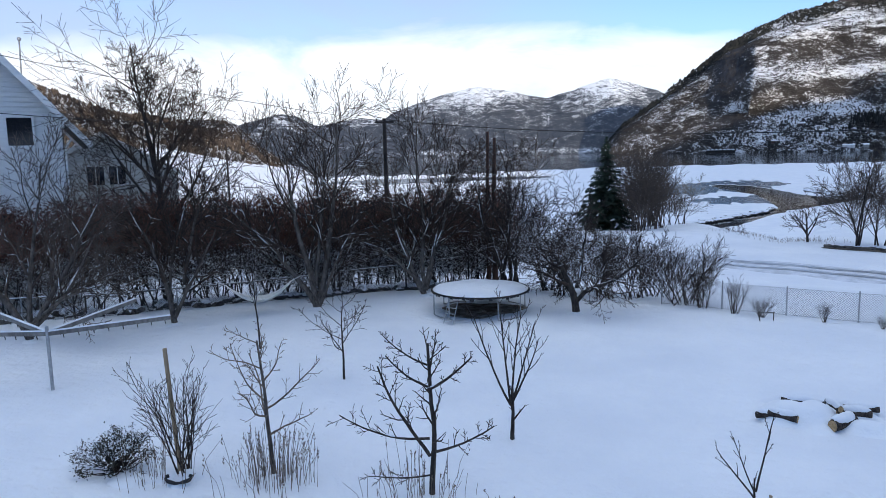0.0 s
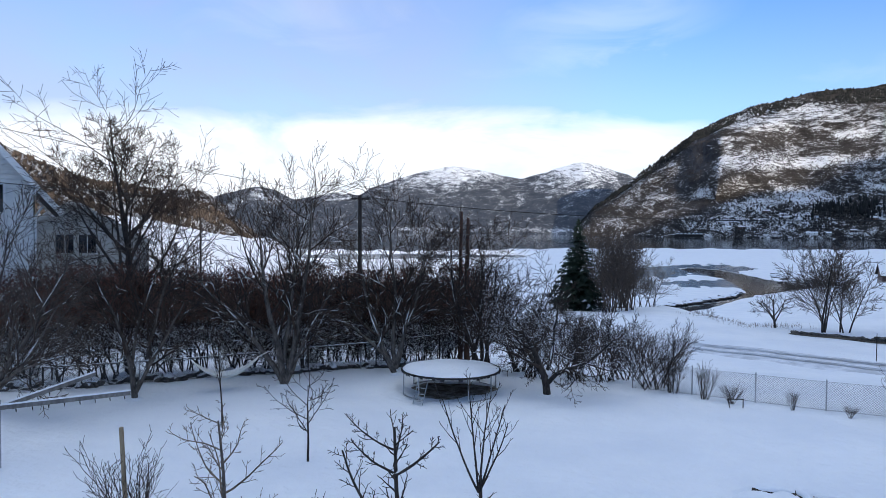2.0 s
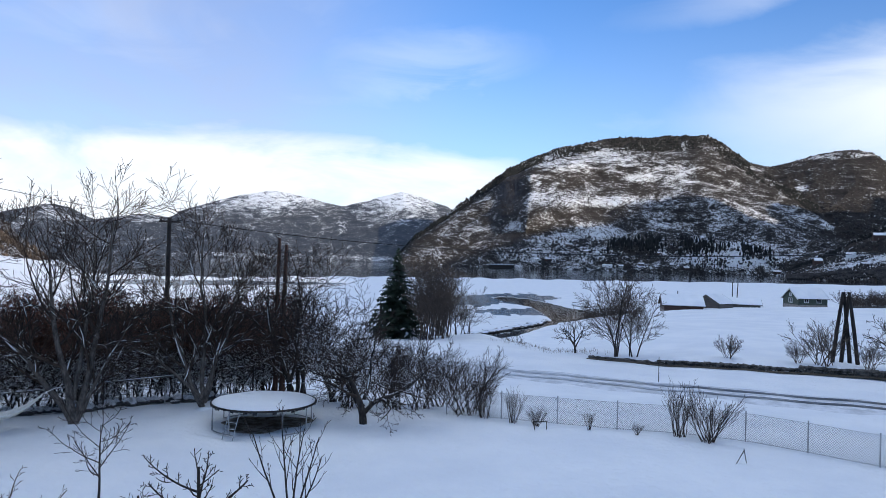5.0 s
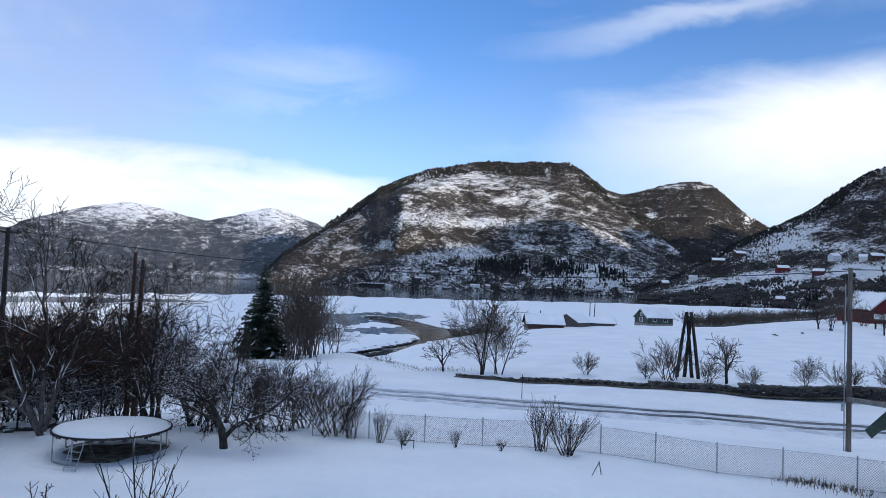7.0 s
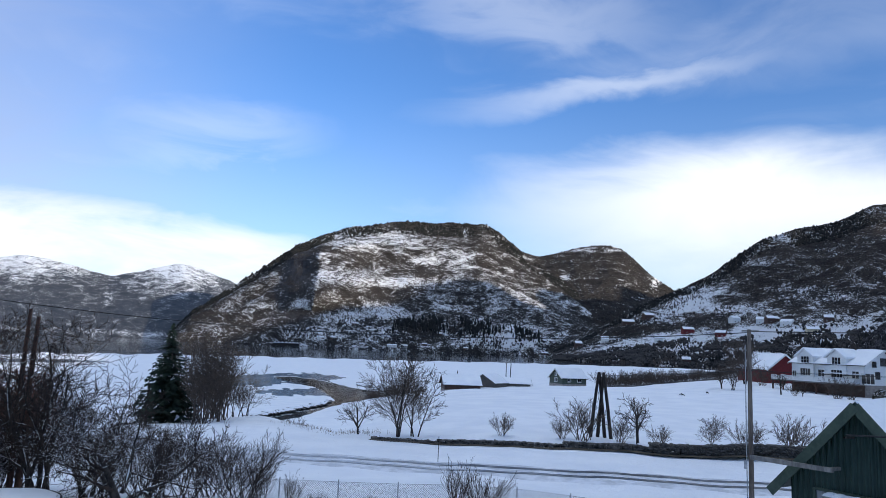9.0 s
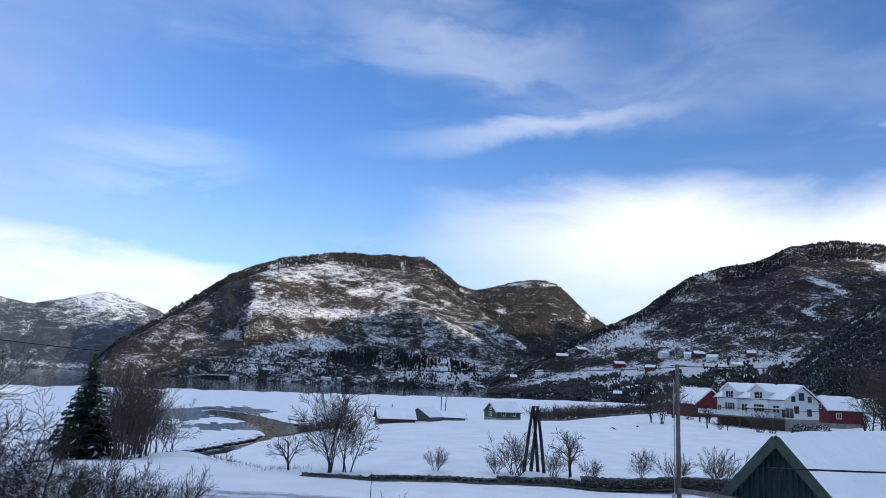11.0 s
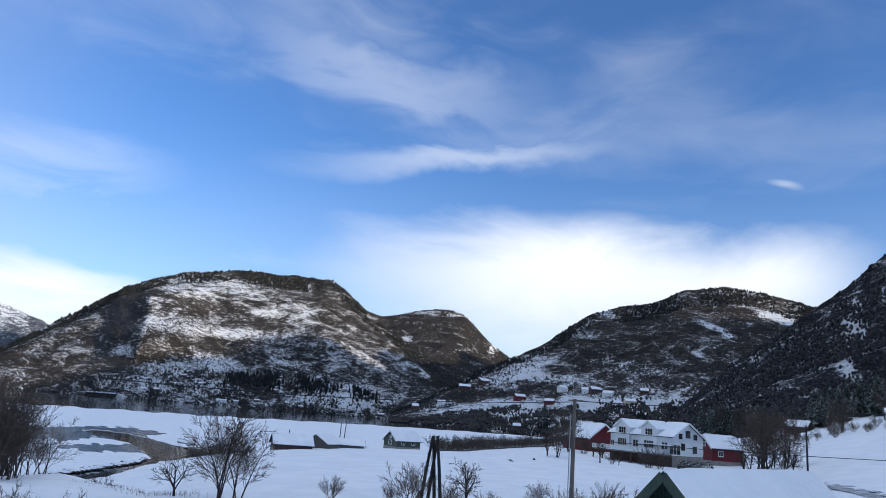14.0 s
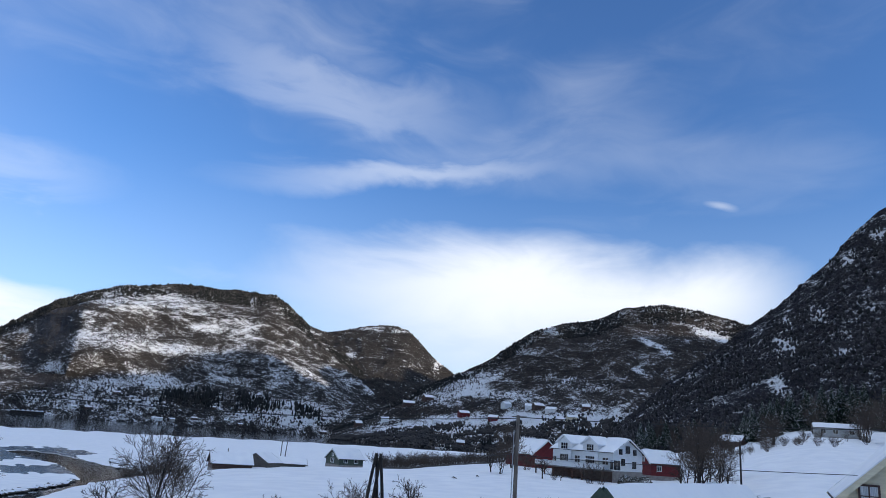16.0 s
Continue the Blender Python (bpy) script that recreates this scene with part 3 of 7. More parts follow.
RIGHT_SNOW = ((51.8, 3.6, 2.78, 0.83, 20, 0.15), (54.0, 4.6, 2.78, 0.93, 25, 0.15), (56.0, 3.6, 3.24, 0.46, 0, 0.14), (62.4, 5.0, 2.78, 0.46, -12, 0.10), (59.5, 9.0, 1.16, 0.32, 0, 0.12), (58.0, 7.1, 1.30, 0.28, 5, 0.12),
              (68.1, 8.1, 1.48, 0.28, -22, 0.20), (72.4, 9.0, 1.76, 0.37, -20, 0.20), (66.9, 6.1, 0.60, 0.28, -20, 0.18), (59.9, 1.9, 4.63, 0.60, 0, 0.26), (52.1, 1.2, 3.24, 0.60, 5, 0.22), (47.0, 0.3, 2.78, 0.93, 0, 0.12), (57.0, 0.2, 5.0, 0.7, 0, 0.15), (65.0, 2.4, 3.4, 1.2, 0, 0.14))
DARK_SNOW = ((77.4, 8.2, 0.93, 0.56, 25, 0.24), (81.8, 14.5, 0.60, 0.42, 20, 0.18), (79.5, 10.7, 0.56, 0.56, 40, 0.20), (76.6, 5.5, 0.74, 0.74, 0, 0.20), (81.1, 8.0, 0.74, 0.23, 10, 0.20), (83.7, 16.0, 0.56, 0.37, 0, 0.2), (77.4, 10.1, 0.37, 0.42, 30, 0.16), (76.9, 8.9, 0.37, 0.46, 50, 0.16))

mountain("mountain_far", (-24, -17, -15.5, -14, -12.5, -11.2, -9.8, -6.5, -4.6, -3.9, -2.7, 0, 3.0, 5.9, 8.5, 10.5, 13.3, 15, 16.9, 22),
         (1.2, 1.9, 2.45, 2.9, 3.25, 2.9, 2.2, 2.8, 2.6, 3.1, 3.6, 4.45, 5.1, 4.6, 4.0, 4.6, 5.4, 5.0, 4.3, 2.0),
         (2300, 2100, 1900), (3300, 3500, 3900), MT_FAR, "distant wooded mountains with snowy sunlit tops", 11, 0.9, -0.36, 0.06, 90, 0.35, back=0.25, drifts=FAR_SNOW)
mountain("mountain_second", (38, 40, 41.9, 43.2, 45.2, 47, 48.3, 49.8, 50.8, 52.2, 54), (7.4, 7.9, 7.5, 7.85, 8.35, 8.5, 8.2, 6.85, 5.95, 5.0, 3.0),
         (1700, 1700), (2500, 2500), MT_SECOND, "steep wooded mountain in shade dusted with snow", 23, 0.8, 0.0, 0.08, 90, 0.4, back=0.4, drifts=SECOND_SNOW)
mountain("mountain_mid", (12.8, 14.2, 17.4, 19.7, 21.9, 24.2, 26.4, 29.1, 31.7, 34.3, 36.8, 37.8, 40, 42.5, 46, 51), (-0.2, 1.6, 4.05, 5.8, 7.7, 8.75, 9.5, 9.85, 10.05, 10.0, 10.15, 9.7, 8.0, 6.3, 3.6, 0.8),
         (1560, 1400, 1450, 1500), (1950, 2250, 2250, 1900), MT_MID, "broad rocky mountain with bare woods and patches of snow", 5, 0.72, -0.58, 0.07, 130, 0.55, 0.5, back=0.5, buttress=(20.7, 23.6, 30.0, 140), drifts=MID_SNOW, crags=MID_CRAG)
mountain("mountain_right", (43, 46, 49, 50.8, 52.6, 54.3, 56.1, 58.3, 60.4, 63.3, 65.8, 68.9, 71.1, 75.2, 84), (-0.2, 1.3, 3.3, 4.3, 5.1, 5.9, 7.05, 8.65, 9.4, 9.9, 11.0, 11.1, 10.7, 9.6, 7.0),
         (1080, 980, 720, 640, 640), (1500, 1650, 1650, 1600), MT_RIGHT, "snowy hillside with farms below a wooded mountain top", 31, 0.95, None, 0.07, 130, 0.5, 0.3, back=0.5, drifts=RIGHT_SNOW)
# the crest past bearing 90 is unseen, added to keep the garden in shade
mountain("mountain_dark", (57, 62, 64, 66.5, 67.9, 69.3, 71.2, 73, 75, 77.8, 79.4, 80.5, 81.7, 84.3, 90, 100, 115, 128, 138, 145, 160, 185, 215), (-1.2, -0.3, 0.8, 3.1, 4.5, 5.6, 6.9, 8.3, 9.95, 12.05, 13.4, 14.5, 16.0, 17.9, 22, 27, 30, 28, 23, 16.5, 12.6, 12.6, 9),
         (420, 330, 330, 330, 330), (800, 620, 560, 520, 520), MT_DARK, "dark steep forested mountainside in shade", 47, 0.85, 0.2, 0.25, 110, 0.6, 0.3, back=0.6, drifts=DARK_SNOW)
mountain("hillside_left", (-75, -50, -34, -29.8, -28.1, -26.4, -24.7, -20.8, -16.4, -15.1, -13.9, -12.4, -9), (14, 11, 7, 5.5, 4.75, 4.05, 3.4, 2.9, 2.7, 1.6, 0.3, -1.0, -2.4),
         (300, 290, 300), (420, 430, 420), MT_LEFT, "sunlit hillside with brown woods above a snowfield", 61, 0.8, None, 0.15, 60, 0.5, back=0.5)


def ridge_behind():
    """Unseen high ridge, added south behind the viewpoint to shade the near shores."""
    x = np.linspace(650, 2900, 120)
    crest = np.interp(x, (650, 950, 1030, 1235, 1340, 1480, 1560, 1616, 1660, 1750, 1900, 2180, 2900), (300, 365, 402, 475, 482, 545, 575, 565, 450, 425, 460, 600, 420)) + 8 * fractal(x * 0.01, x * 0.0, 77, 4, 1.0)
    v, f = [], []
    for d, k in ((-420, -0.02), (-200, 0.55), (-60, 0.9), (0, 1.0), (70, 0.88), (230, 0.5), (480, -0.02)):
        v += [(float(a), -500.0 - d, float(c * k)) for a, c in zip(x, crest)]
    for r in range(6):
        f += [(r * 120 + i, r * 120 + i + 1, (r + 1) * 120 + i + 1, (r + 1) * 120 + i) for i in range(119)]
    return tagged(mesh_object("shade_ridge_south", v, f, MT_DARK, None, True), "unseen high wooded ridge added to the south to cast shade", "mountain", kind="structure")


ridge_behind()

# ---- trees and shrubs ----
def grow(rs, start, d, length, radius, level, P, out):
    """One branch and all that grows from it. P: levels, kids, angle, ratio, up, wander, first, seg, tip."""
    n = max(3, int(P["seg"][level]))
    pts, dirs = [np.array(start, float)], []
    d = np.array(d, float) / np.linalg.norm(d)
    step = length / n
    for _ in range(n):
        d = d + rs.normal(size=3) * P["wander"][level] + np.array([0, 0, P["up"][level]])
        d /= np.linalg.norm(d)
        dirs.append(d)
        pts.append(pts[-1] + d * step)
    tt = np.linspace(0, 1, n + 1)
    rad = radius * (1 - tt * (1 - P["tip"]))
    rad = np.maximum(rad, P.get("thin", 0.004))
    out.append((np.array(pts), rad, (8, 6, 4, 3, 3)[level], level))
    if level + 1 < P["levels"]:
        k = P["kids"][level]
        k = max(1, int(round(k * rs.uniform(0.8, 1.2))))
        first = P["first"][level]
        spin = rs.uniform(0, 6.28)
        for i in range(k):
            t = first + (1 - first) * (i + rs.uniform(0.1, 0.9)) / k
            j = min(int(t * n), n - 1)
            fr = t * n - j
            base = pts[j] * (1 - fr) + pts[j + 1] * fr
            dd = dirs[j]
            spin += 2.4 + rs.uniform(-0.5, 0.5)
            u = np.cross(dd, [0.13, 0.2, 0.97])
            u /= np.linalg.norm(u) + 1e-9
            w = np.cross(dd, u)
            side = u * math.cos(spin) + w * math.sin(spin)
            ang = radians(P["angle"][level] * rs.uniform(0.75, 1.25))
            nd = dd * math.cos(ang) + side * math.sin(ang)
            r = rad[j] * P["thick"][level]
            grow(rs, base, nd, length * P["ratio"][level] * rs.uniform(0.7, 1.2) * (1.15 - 0.5 * t), r, level + 1, P, out)


def spec(levels, kids, angle, ratio, up, wander, first, seg=(8, 6, 4, 3, 3), thick=(0.55, 0.6, 0.65, 0.7), tip=0.25, thin=0.004):
    return dict(levels=levels, kids=kids, angle=angle, ratio=ratio, up=up, wander=wander, first=first, seg=seg, thick=thick, tip=tip, thin=thin)


def snow_on(rs, branches, least=0.008, chance=0.5, flat=0.8, fat=0.009, most=12):
    out = []
    for pts, rad, k, lv in branches:
        i, n = 0, len(pts)
        while i < n - 1:
            d = pts[i + 1] - pts[i]
            d = d / (np.linalg.norm(d) + 1e-9)
            steep = abs(d[2]) > 0.72
            if rad[i] >= least and abs(d[2]) < flat and rs.uniform() < chance * ((0.55 if rad[i] > 0.035 else 0.13) if steep else 1.0) and len(out) < most * 400:
                j = min(n - 1, i + rs.randint(1, 3))
                # on steep wood it sticks to the windward side
                q = pts[i:j + 1] + (np.array([-0.40, -0.80, 0.2]) if steep else np.array([0, 0, 0.75])) * rad[i:j + 1, None]
                rr = np.minimum(rad[i:j + 1] * 0.55 + fat, 0.036)
                rr[0] *= 0.35
                rr[-1] *= 0.35
                out.append((q, rr, 4))
                i = j
            i += 1
    return out


def build_tree(name, place, stems, P, mat, twig_mat, seed, label, category="tree", group="", snow=(0.012, 0.4, 0.8), rz=0, snowy_base=True):
    """stems: (offset, direction, length, radius) each. A tree with a trunk, a crown of branches and the snow that lies on them."""
    rs = np.random.RandomState(seed)
    out = []
    for off, d, ln, ra in stems:
        grow(rs, off, d, ln, ra, 0, P, out)
    root = empty(name, place, rz, label, category, group)
    tube_object("trunk", [(b[0], b[1], b[2]) for b in out if b[3] == 0], mat, root)
    tube_object("crown", [(b[0], b[1], b[2]) for b in out if b[3] > 0], twig_mat, root)
    if snow and snowy_base:
        # snow heaped round the foot
        bm = bmesh.new()
        snow_mound(bm, (0, 0, 0.0), 0.34, 0.10, rs)
        part("heaped_snow", bm, SNOW, root, "", True)["kind"] = "stuff"
    if snow:
        sn = snow_on(rs, out, *snow)
        if sn:
            tube_object("branch_snow", sn, SNOW, root, 4)["kind"] = "stuff"
    return root


def snow_mound(bm, c, r, h, rs, n=9):
    """A low irregular cap of snow."""
    top = bm.verts.new((c[0], c[1], c[2] + h))
    rings = []
    for k, (f, g) in enumerate(((0.45, 0.8), (0.8, 0.38), (1.0, -0.1))):
        rings.append([bm.verts.new((c[0] + r * f * math.cos(6.283 * i / n) * rs.uniform(0.85, 1.15), c[1] + r * f * math.sin(6.283 * i / n) * rs.uniform(0.85, 1.15), c[2] + h * g)) for i in range(n)])
    for i in range(n):
        bm.faces.new((top, rings[0][i], rings[0][(i + 1) % n]))
        for a, b_ in ((0, 1), (1, 2)):
            bm.faces.new((rings[a][i], rings[b_][i], rings[b_][(i + 1) % n], rings[a][(i + 1) % n]))


FAN = lambda n, tilt, ln, ra, rs, spread=0.12: [((rs.uniform(-spread, spread), rs.uniform(-spread, spread), -0.05),
                                                 (math.sin(6.283 * i / n + 0.5) * tilt * rs.uniform(0.5, 1.2), math.cos(6.283 * i / n + 0.5) * tilt * rs.uniform(0.5, 1.2), 1.0),
                                                 ln * rs.uniform(0.8, 1.1), ra * rs.uniform(0.7, 1.1)) for i in range(n)]
RS = np.random.RandomState(3)

# the tall tree that rises over the hedge
P_TALL = spec(4, (9, 8, 6), (50, 44, 38), (0.46, 0.46, 0.50), (0.03, 0.02, 0.012, 0.005), (0.05, 0.08, 0.08, 0.06), (0.28, 0.15, 0.15), (12, 9, 6, 4), (0.52, 0.54, 0.6), 0.08, 0.0085)
TALL_LIMBS = [((0.0, 0, -0.1), (-0.02, 0.02, 1), 11.7, 0.20), ((-.12, .05, 0.4), (-0.12, 0.1, 1), 8.8, 0.13)]
for i in range(10):
    h_, a_ = 3.3 + 0.48 * i, 2.4 * i + 0.3
    lean = 0.95 - 0.05 * i
    TALL_LIMBS.append(((-0.02 * h_, 0.02 * h_, h_), (math.cos(a_) * lean, math.sin(a_) * lean * 0.8, 1.0), 5.6 - 0.26 * i, 0.088 - 0.004 * i))
build_tree("tall_bare_tree", pol(-21.9, 33.0), TALL_LIMBS,
           P_TALL, BARK, TWIG, 17, "tall bare broad-crowned tree rising over the brown hedge", "tree", snow=(0.045, 0.3, 0.8, 0.004), snowy_base=False)

# old fruit trees along the hedge, their stems forked low and dusted with snow
P_OLD = spec(4, (10, 9, 6), (44, 42, 36), (0.52, 0.50, 0.46), (0.02, 0.05, 0.05, 0.04), (0.09, 0.10, 0.10, 0.07), (0.22, 0.12, 0.15), (9, 8, 6, 4), (0.58, 0.55, 0.6), 0.16, 0.0078)
P_SPREAD = spec(5, (8, 7, 7, 3), (60, 50, 46, 40), (0.60, 0.52, 0.45, 0.5), (-0.01, 0.00, 0.05, 0.05, 0.05), (0.14, 0.17, 0.17, 0.14, 0.1), (0.25, 0.12, 0.1, 0.2), (7, 8, 6, 3, 3), (0.55, 0.52, 0.58, 0.6), 0.25, 0.007)
build_tree("old_fruit_tree", pol(-21.5, 27.2), [((0, 0, -0.05), (-0.16, 0, 1), 4.6, 0.12), ((0.02, 0, 0.3), (0.42, 0, 1), 4.2, 0.10), ((0.45, 0, 1.5), (0.12, 0, 1), 5.6, 0.075), ((-0.1, 0, 1.2), (0.2, 0.1, 1), 4.4, 0.06)], P_OLD, BARK_PALE, TWIG, 5,
           "old forked fruit tree with snow packed in its fork", "tree", "fruit trees along the hedge", (0.0095, 0.5, 0.95, 0.005))
build_tree("old_fruit_tree", pol(-10.5, 27.9), [((0, 0, -0.05), (-0.10, 0, 1), 6.4, 0.15), ((-0.05, 0, 0.2), (-0.38, 0.1, 1), 5.6, 0.12), ((0.06, 0, 0.2), (0.26, 0, 1), 7.4, 0.13), ((0.1, 0, 0.1), (0.50, -.1, 1), 4.6, 0.08), ((0, 0, 0.9), (0.05, 0.1, 1), 6.6, 0.09)], P_OLD, BARK_PALE, TWIG, 9,
           "old many-stemmed fruit tree with snow on its limbs beside a hammock", "tree", "fruit trees along the hedge", (0.0095, 0.5, 0.95, 0.005))
build_tree("old_fruit_tree", pol(-1.5, 29.4), [((0, 0, -0.05), (-0.5, 0, 1), 5.6, 0.12), ((0.02, 0, 0.3), (0.45, 0, 0.8), 4.6, 0.10), ((0, 0, 0.2), (-0.22, 0.2, 1), 7.0, 0.10), ((0, 0, .3), (-.9, .1, 1), 4.4, 0.08), ((0, 0, .5), (0.2, .1, 1), 5.4, 0.08)], P_OLD, BARK_PALE, TWIG, 13,
           "old leaning fruit tree with snow along its forked stem", "tree", "fruit trees along the hedge", (0.0095, 0.5, 0.95, 0.005))
P_TANGLE = spec(4, (9, 8, 5), (60, 52, 44), (0.52, 0.52, 0.48), (0.0, 0.02, 0.03, 0.03), (0.11, 0.15, 0.14, 0.1), (0.2, 0.1, 0.15), (9, 8, 6, 4), (0.58, 0.55, 0.6), 0.16, 0.0078)
build_tree("thicket_tree", pol(5.4, 31.0), FAN(6, 0.42, 6.4, 0.095, RS, 0.5), P_TANGLE, BARK, TWIG, 21, "dense many-stemmed bare tree behind the trampoline", "tree", "", (0.0095, 0.5, 0.92, 0.005), snowy_base=False)
build_tree("thicket_tree", pol(8.6, 31.5), FAN(5, 0.55, 4.4, 0.085, RS, 0.6), P_TANGLE, BARK, TWIG, 22, "dense tangled bare tree with snow on its twigs", "tree", "", (0.0095, 0.5, 0.92, 0.005), snowy_base=False)
build_tree("spreading_fruit_tree", pol(10.92, 26.1), [((0, 0, -0.05), (-0.05, 0, 1), 3.2, 0.15), ((0.03, 0, 0.5), (0.95, -0.1, 0.75), 3.0, 0.09), ((-.02, 0, .7), (-0.9, 0.1, 0.9), 3.1, 0.09), ((0, 0, 1.0), (0.3, -0.3, 1), 2.6, 0.08)], P_SPREAD, BARK, TWIG, 31,
           "low spreading fruit tree with lopped limb and snow on its twigs", "tree", "", (0.0069, 0.5, 0.95, 0.004))

build_tree("old_fruit_tree", pol(-31.2, 27.0), [((0, 0, -0.05), (-0.4, 0, 1), 5.6, 0.13), ((0, 0, 0.2), (0.35, 0, 1), 5.6, 0.12), ((0, 0, 0.4), (0.9, 0.1, 0.8), 4.4, 0.10), ((0, 0, .3), (-0.05, 0.2, 1), 5.8, 0.10), ((0, 0, .5), (0.6, -0.2, 0.5), 3.8, 0.07)], P_OLD, BARK_PALE, TWIG_MID, 15,
           "pale tangled fruit tree with snowy limbs before the white house", "tree", "fruit trees along the hedge", (0.0095, 0.5, 0.95, 0.005))

# thickets that close the hedge's right end
P_SHRUB = spec(3, (7, 6), (32, 36), (0.55, 0.45), (0.03, 0.05, 0.05), (0.10, 0.13, 0.14), (0.2, 0.2), (7, 4, 3), (0.6, 0.65), 0.3, 0.005)
shrub_a = build_tree("bare_shrub", pol(15.4, 29.6), FAN(15, 0.6, 2.4, 0.026, RS, 0.45), P_SHRUB, TWIG, TWIG, 41, "rounded bare garden shrub of dense dark twigs", "shrub", "shrubs along the garden's edge", (0.008, 0.25, 0.9, 0.0035), snowy_base=False)
shrub_b = build_tree("bare_shrub", pol(19.0, 28.6), FAN(17, 0.85, 2.3, 0.026, RS, 0.5), P_SHRUB, TWIG, TWIG, 42, "rounded bare garden shrub of dense dark twigs", "shrub", "shrubs along the garden's edge", (0.008, 0.25, 0.9, 0.0035), snowy_base=False)
for k, (az, dd, sc, rz) in enumerate(((13.2, 29.5, 1.0, 70), (17.4, 30.2, 0.95, 160), (20.6, 28.0, 0.62, 230), (12.0, 30.8, 1.0, 20), (9.8, 29.8, 0.8, 110))):
    c = copy_thing((shrub_a, shrub_b)[k % 2], Matrix.Translation(pol(az, dd)) @ Matrix.Rotation(radians(rz), 4, "Z") @ Matrix.Scale(sc, 4))
P_WHIP = spec(3, (5, 3), (22, 26), (0.5, 0.4), (0.03, 0.06, 0.06), (0.05, 0.07, 0.08), (0.25, 0.3), (6, 4, 3), (0.6, 0.65), 0.3, 0.0045)
whip_a = build_tree("currant_bush", pol(35.9, 27.0), FAN(16, 0.35, 1.55, 0.016, RS, 0.16), P_WHIP, TWIG, TWIG, 51, "bare currant bush of upright brown shoots in the snow", "bush", "berry bushes by the wire fence", None)
whip_b = build_tree("currant_bush", pol(38.1, 26.6), FAN(24, 0.75, 1.55, 0.016, RS, 0.22), P_WHIP, TWIG, TWIG, 52, "bare currant bush of fanned brown shoots in the snow", "bush", "berry bushes by the wire fence", None)
for k, (az, dd, sc, rz) in enumerate(((23.0, 27.4, 0.68, 50), (24.9, 27.2, 0.42, 150), (29.1, 27.0, 0.36, 250), (32.8, 26.8, 0.25, 20))):
    copy_thing((whip_a, whip_b)[k % 2], Matrix.Translation(pol(az, dd)) @ Matrix.Rotation(radians(rz), 4, "Z") @ Matrix.Scale(sc, 4))

# young pruned fruit trees in the lawn
P_YOUNG = spec(4, (10, 9, 2), (60, 50, 45), (0.55, 0.24, 0.5), (0.01, 0.07, 0.05, 0.05), (0.03, 0.11, 0.12, 0.1), (0.28, 0.15, 0.4), (8, 8, 3, 3), (0.55, 0.5, 0.6), 0.35, 0.0045)
P_KNOBBY = spec(3, (9, 5), (52, 48), (0.25, 0.42), (0.055, 0.09, 0.06), (0.04, 0.13, 0.14), (0.28, 0.25), (10, 4, 3), (0.48, 0.6), 0.42, 0.0052)
build_tree("young_apple_tree", pol(-8.55, 18.7), [((0, 0, -0.05), (0.01, 0, 1), 2.1, 0.035)], spec(4, (9, 8, 2), (62, 46, 40), (0.78, 0.28, 0.4), (0.0, 0.09, 0.05, 0.05), (0.03, 0.08, 0.10, 0.1), (0.33, 0.2, 0.4), (8, 8, 3, 3), (0.6, 0.5, 0.6), 0.3, 0.005), BARK, TWIG, 61,
           "small young apple tree with upswept bare branches", "tree", "young fruit trees in the lawn", None)
build_tree("young_apple_tree", pol(-14.68, 13.3), [((0, 0, -0.05), (-0.06, 0, 1), 2.75, 0.05)], P_YOUNG, BARK_PALE, TWIG_BUFF, 62, "young pruned fruit tree with pale bark and ladder of branches", "tree", "young fruit trees in the lawn", None)
KNOBBY_LIMBS = [((0, 0, -0.05), (-0.02, 0.03, 1), 2.85, 0.055), ((-0.02, 0, 0.72), (-0.62, 0.1, 1.0), 1.9, 0.036), ((-0.02, 0, 1.05), (-1.0, 0.0, -0.12), 1.7, 0.026), ((-0.02, 0, 0.36), (-1.0, -0.3, -0.02), 1.15, 0.018),
                ((0, 0, 0.78), (1.0, 0.1, 0.10), 1.25, 0.028), ((-0.03, 0, 2.0), (-0.8, 0.1, 0.35), 0.95, 0.024), ((-0.03, 0, 2.4), (-0.9, 0.2, 0.25), 0.95, 0.020), ((-0.03, 0, 1.95), (0.75, -0.2, 0.4), 1.05, 0.030), ((-0.03, 0, 2.1), (0.2, 0.5, 0.7), 0.9, 0.02)]
build_tree("young_apple_tree", pol(-1.38, 11.9), KNOBBY_LIMBS, P_KNOBBY, BARK, TWIG, 67, "pruned knobby apple tree with crooked dark branches", "tree", "young fruit trees in the lawn", (0.02, 0.12, 0.6), snowy_base=False)
build_tree("young_apple_tree", pol(5.6, 14.3), [((0, 0, -0.05), (-0.05, 0, 1), 1.25, 0.05)] + [((-0.03, 0, 0.75), (x_, y_, 1), l_, 0.026) for x_, y_, l_ in ((-0.55, 0, 2.1), (0.42, 0, 1.9), (-0.12, 0.1, 2.2), (0.1, -0.15, 2.1), (0.65, 0.1, 1.5))],
           spec(3, (6, 3), (30, 35), (0.36, 0.3), (0.06, 0.10, 0.05), (0.03, 0.06, 0.08), (0.35, 0.3), (8, 6, 3), (0.6, 0.6), 0.35, 0.0045), BARK, TWIG, 64, "young vase-shaped fruit tree of long upright shoots", "tree", "young fruit trees in the lawn", None)
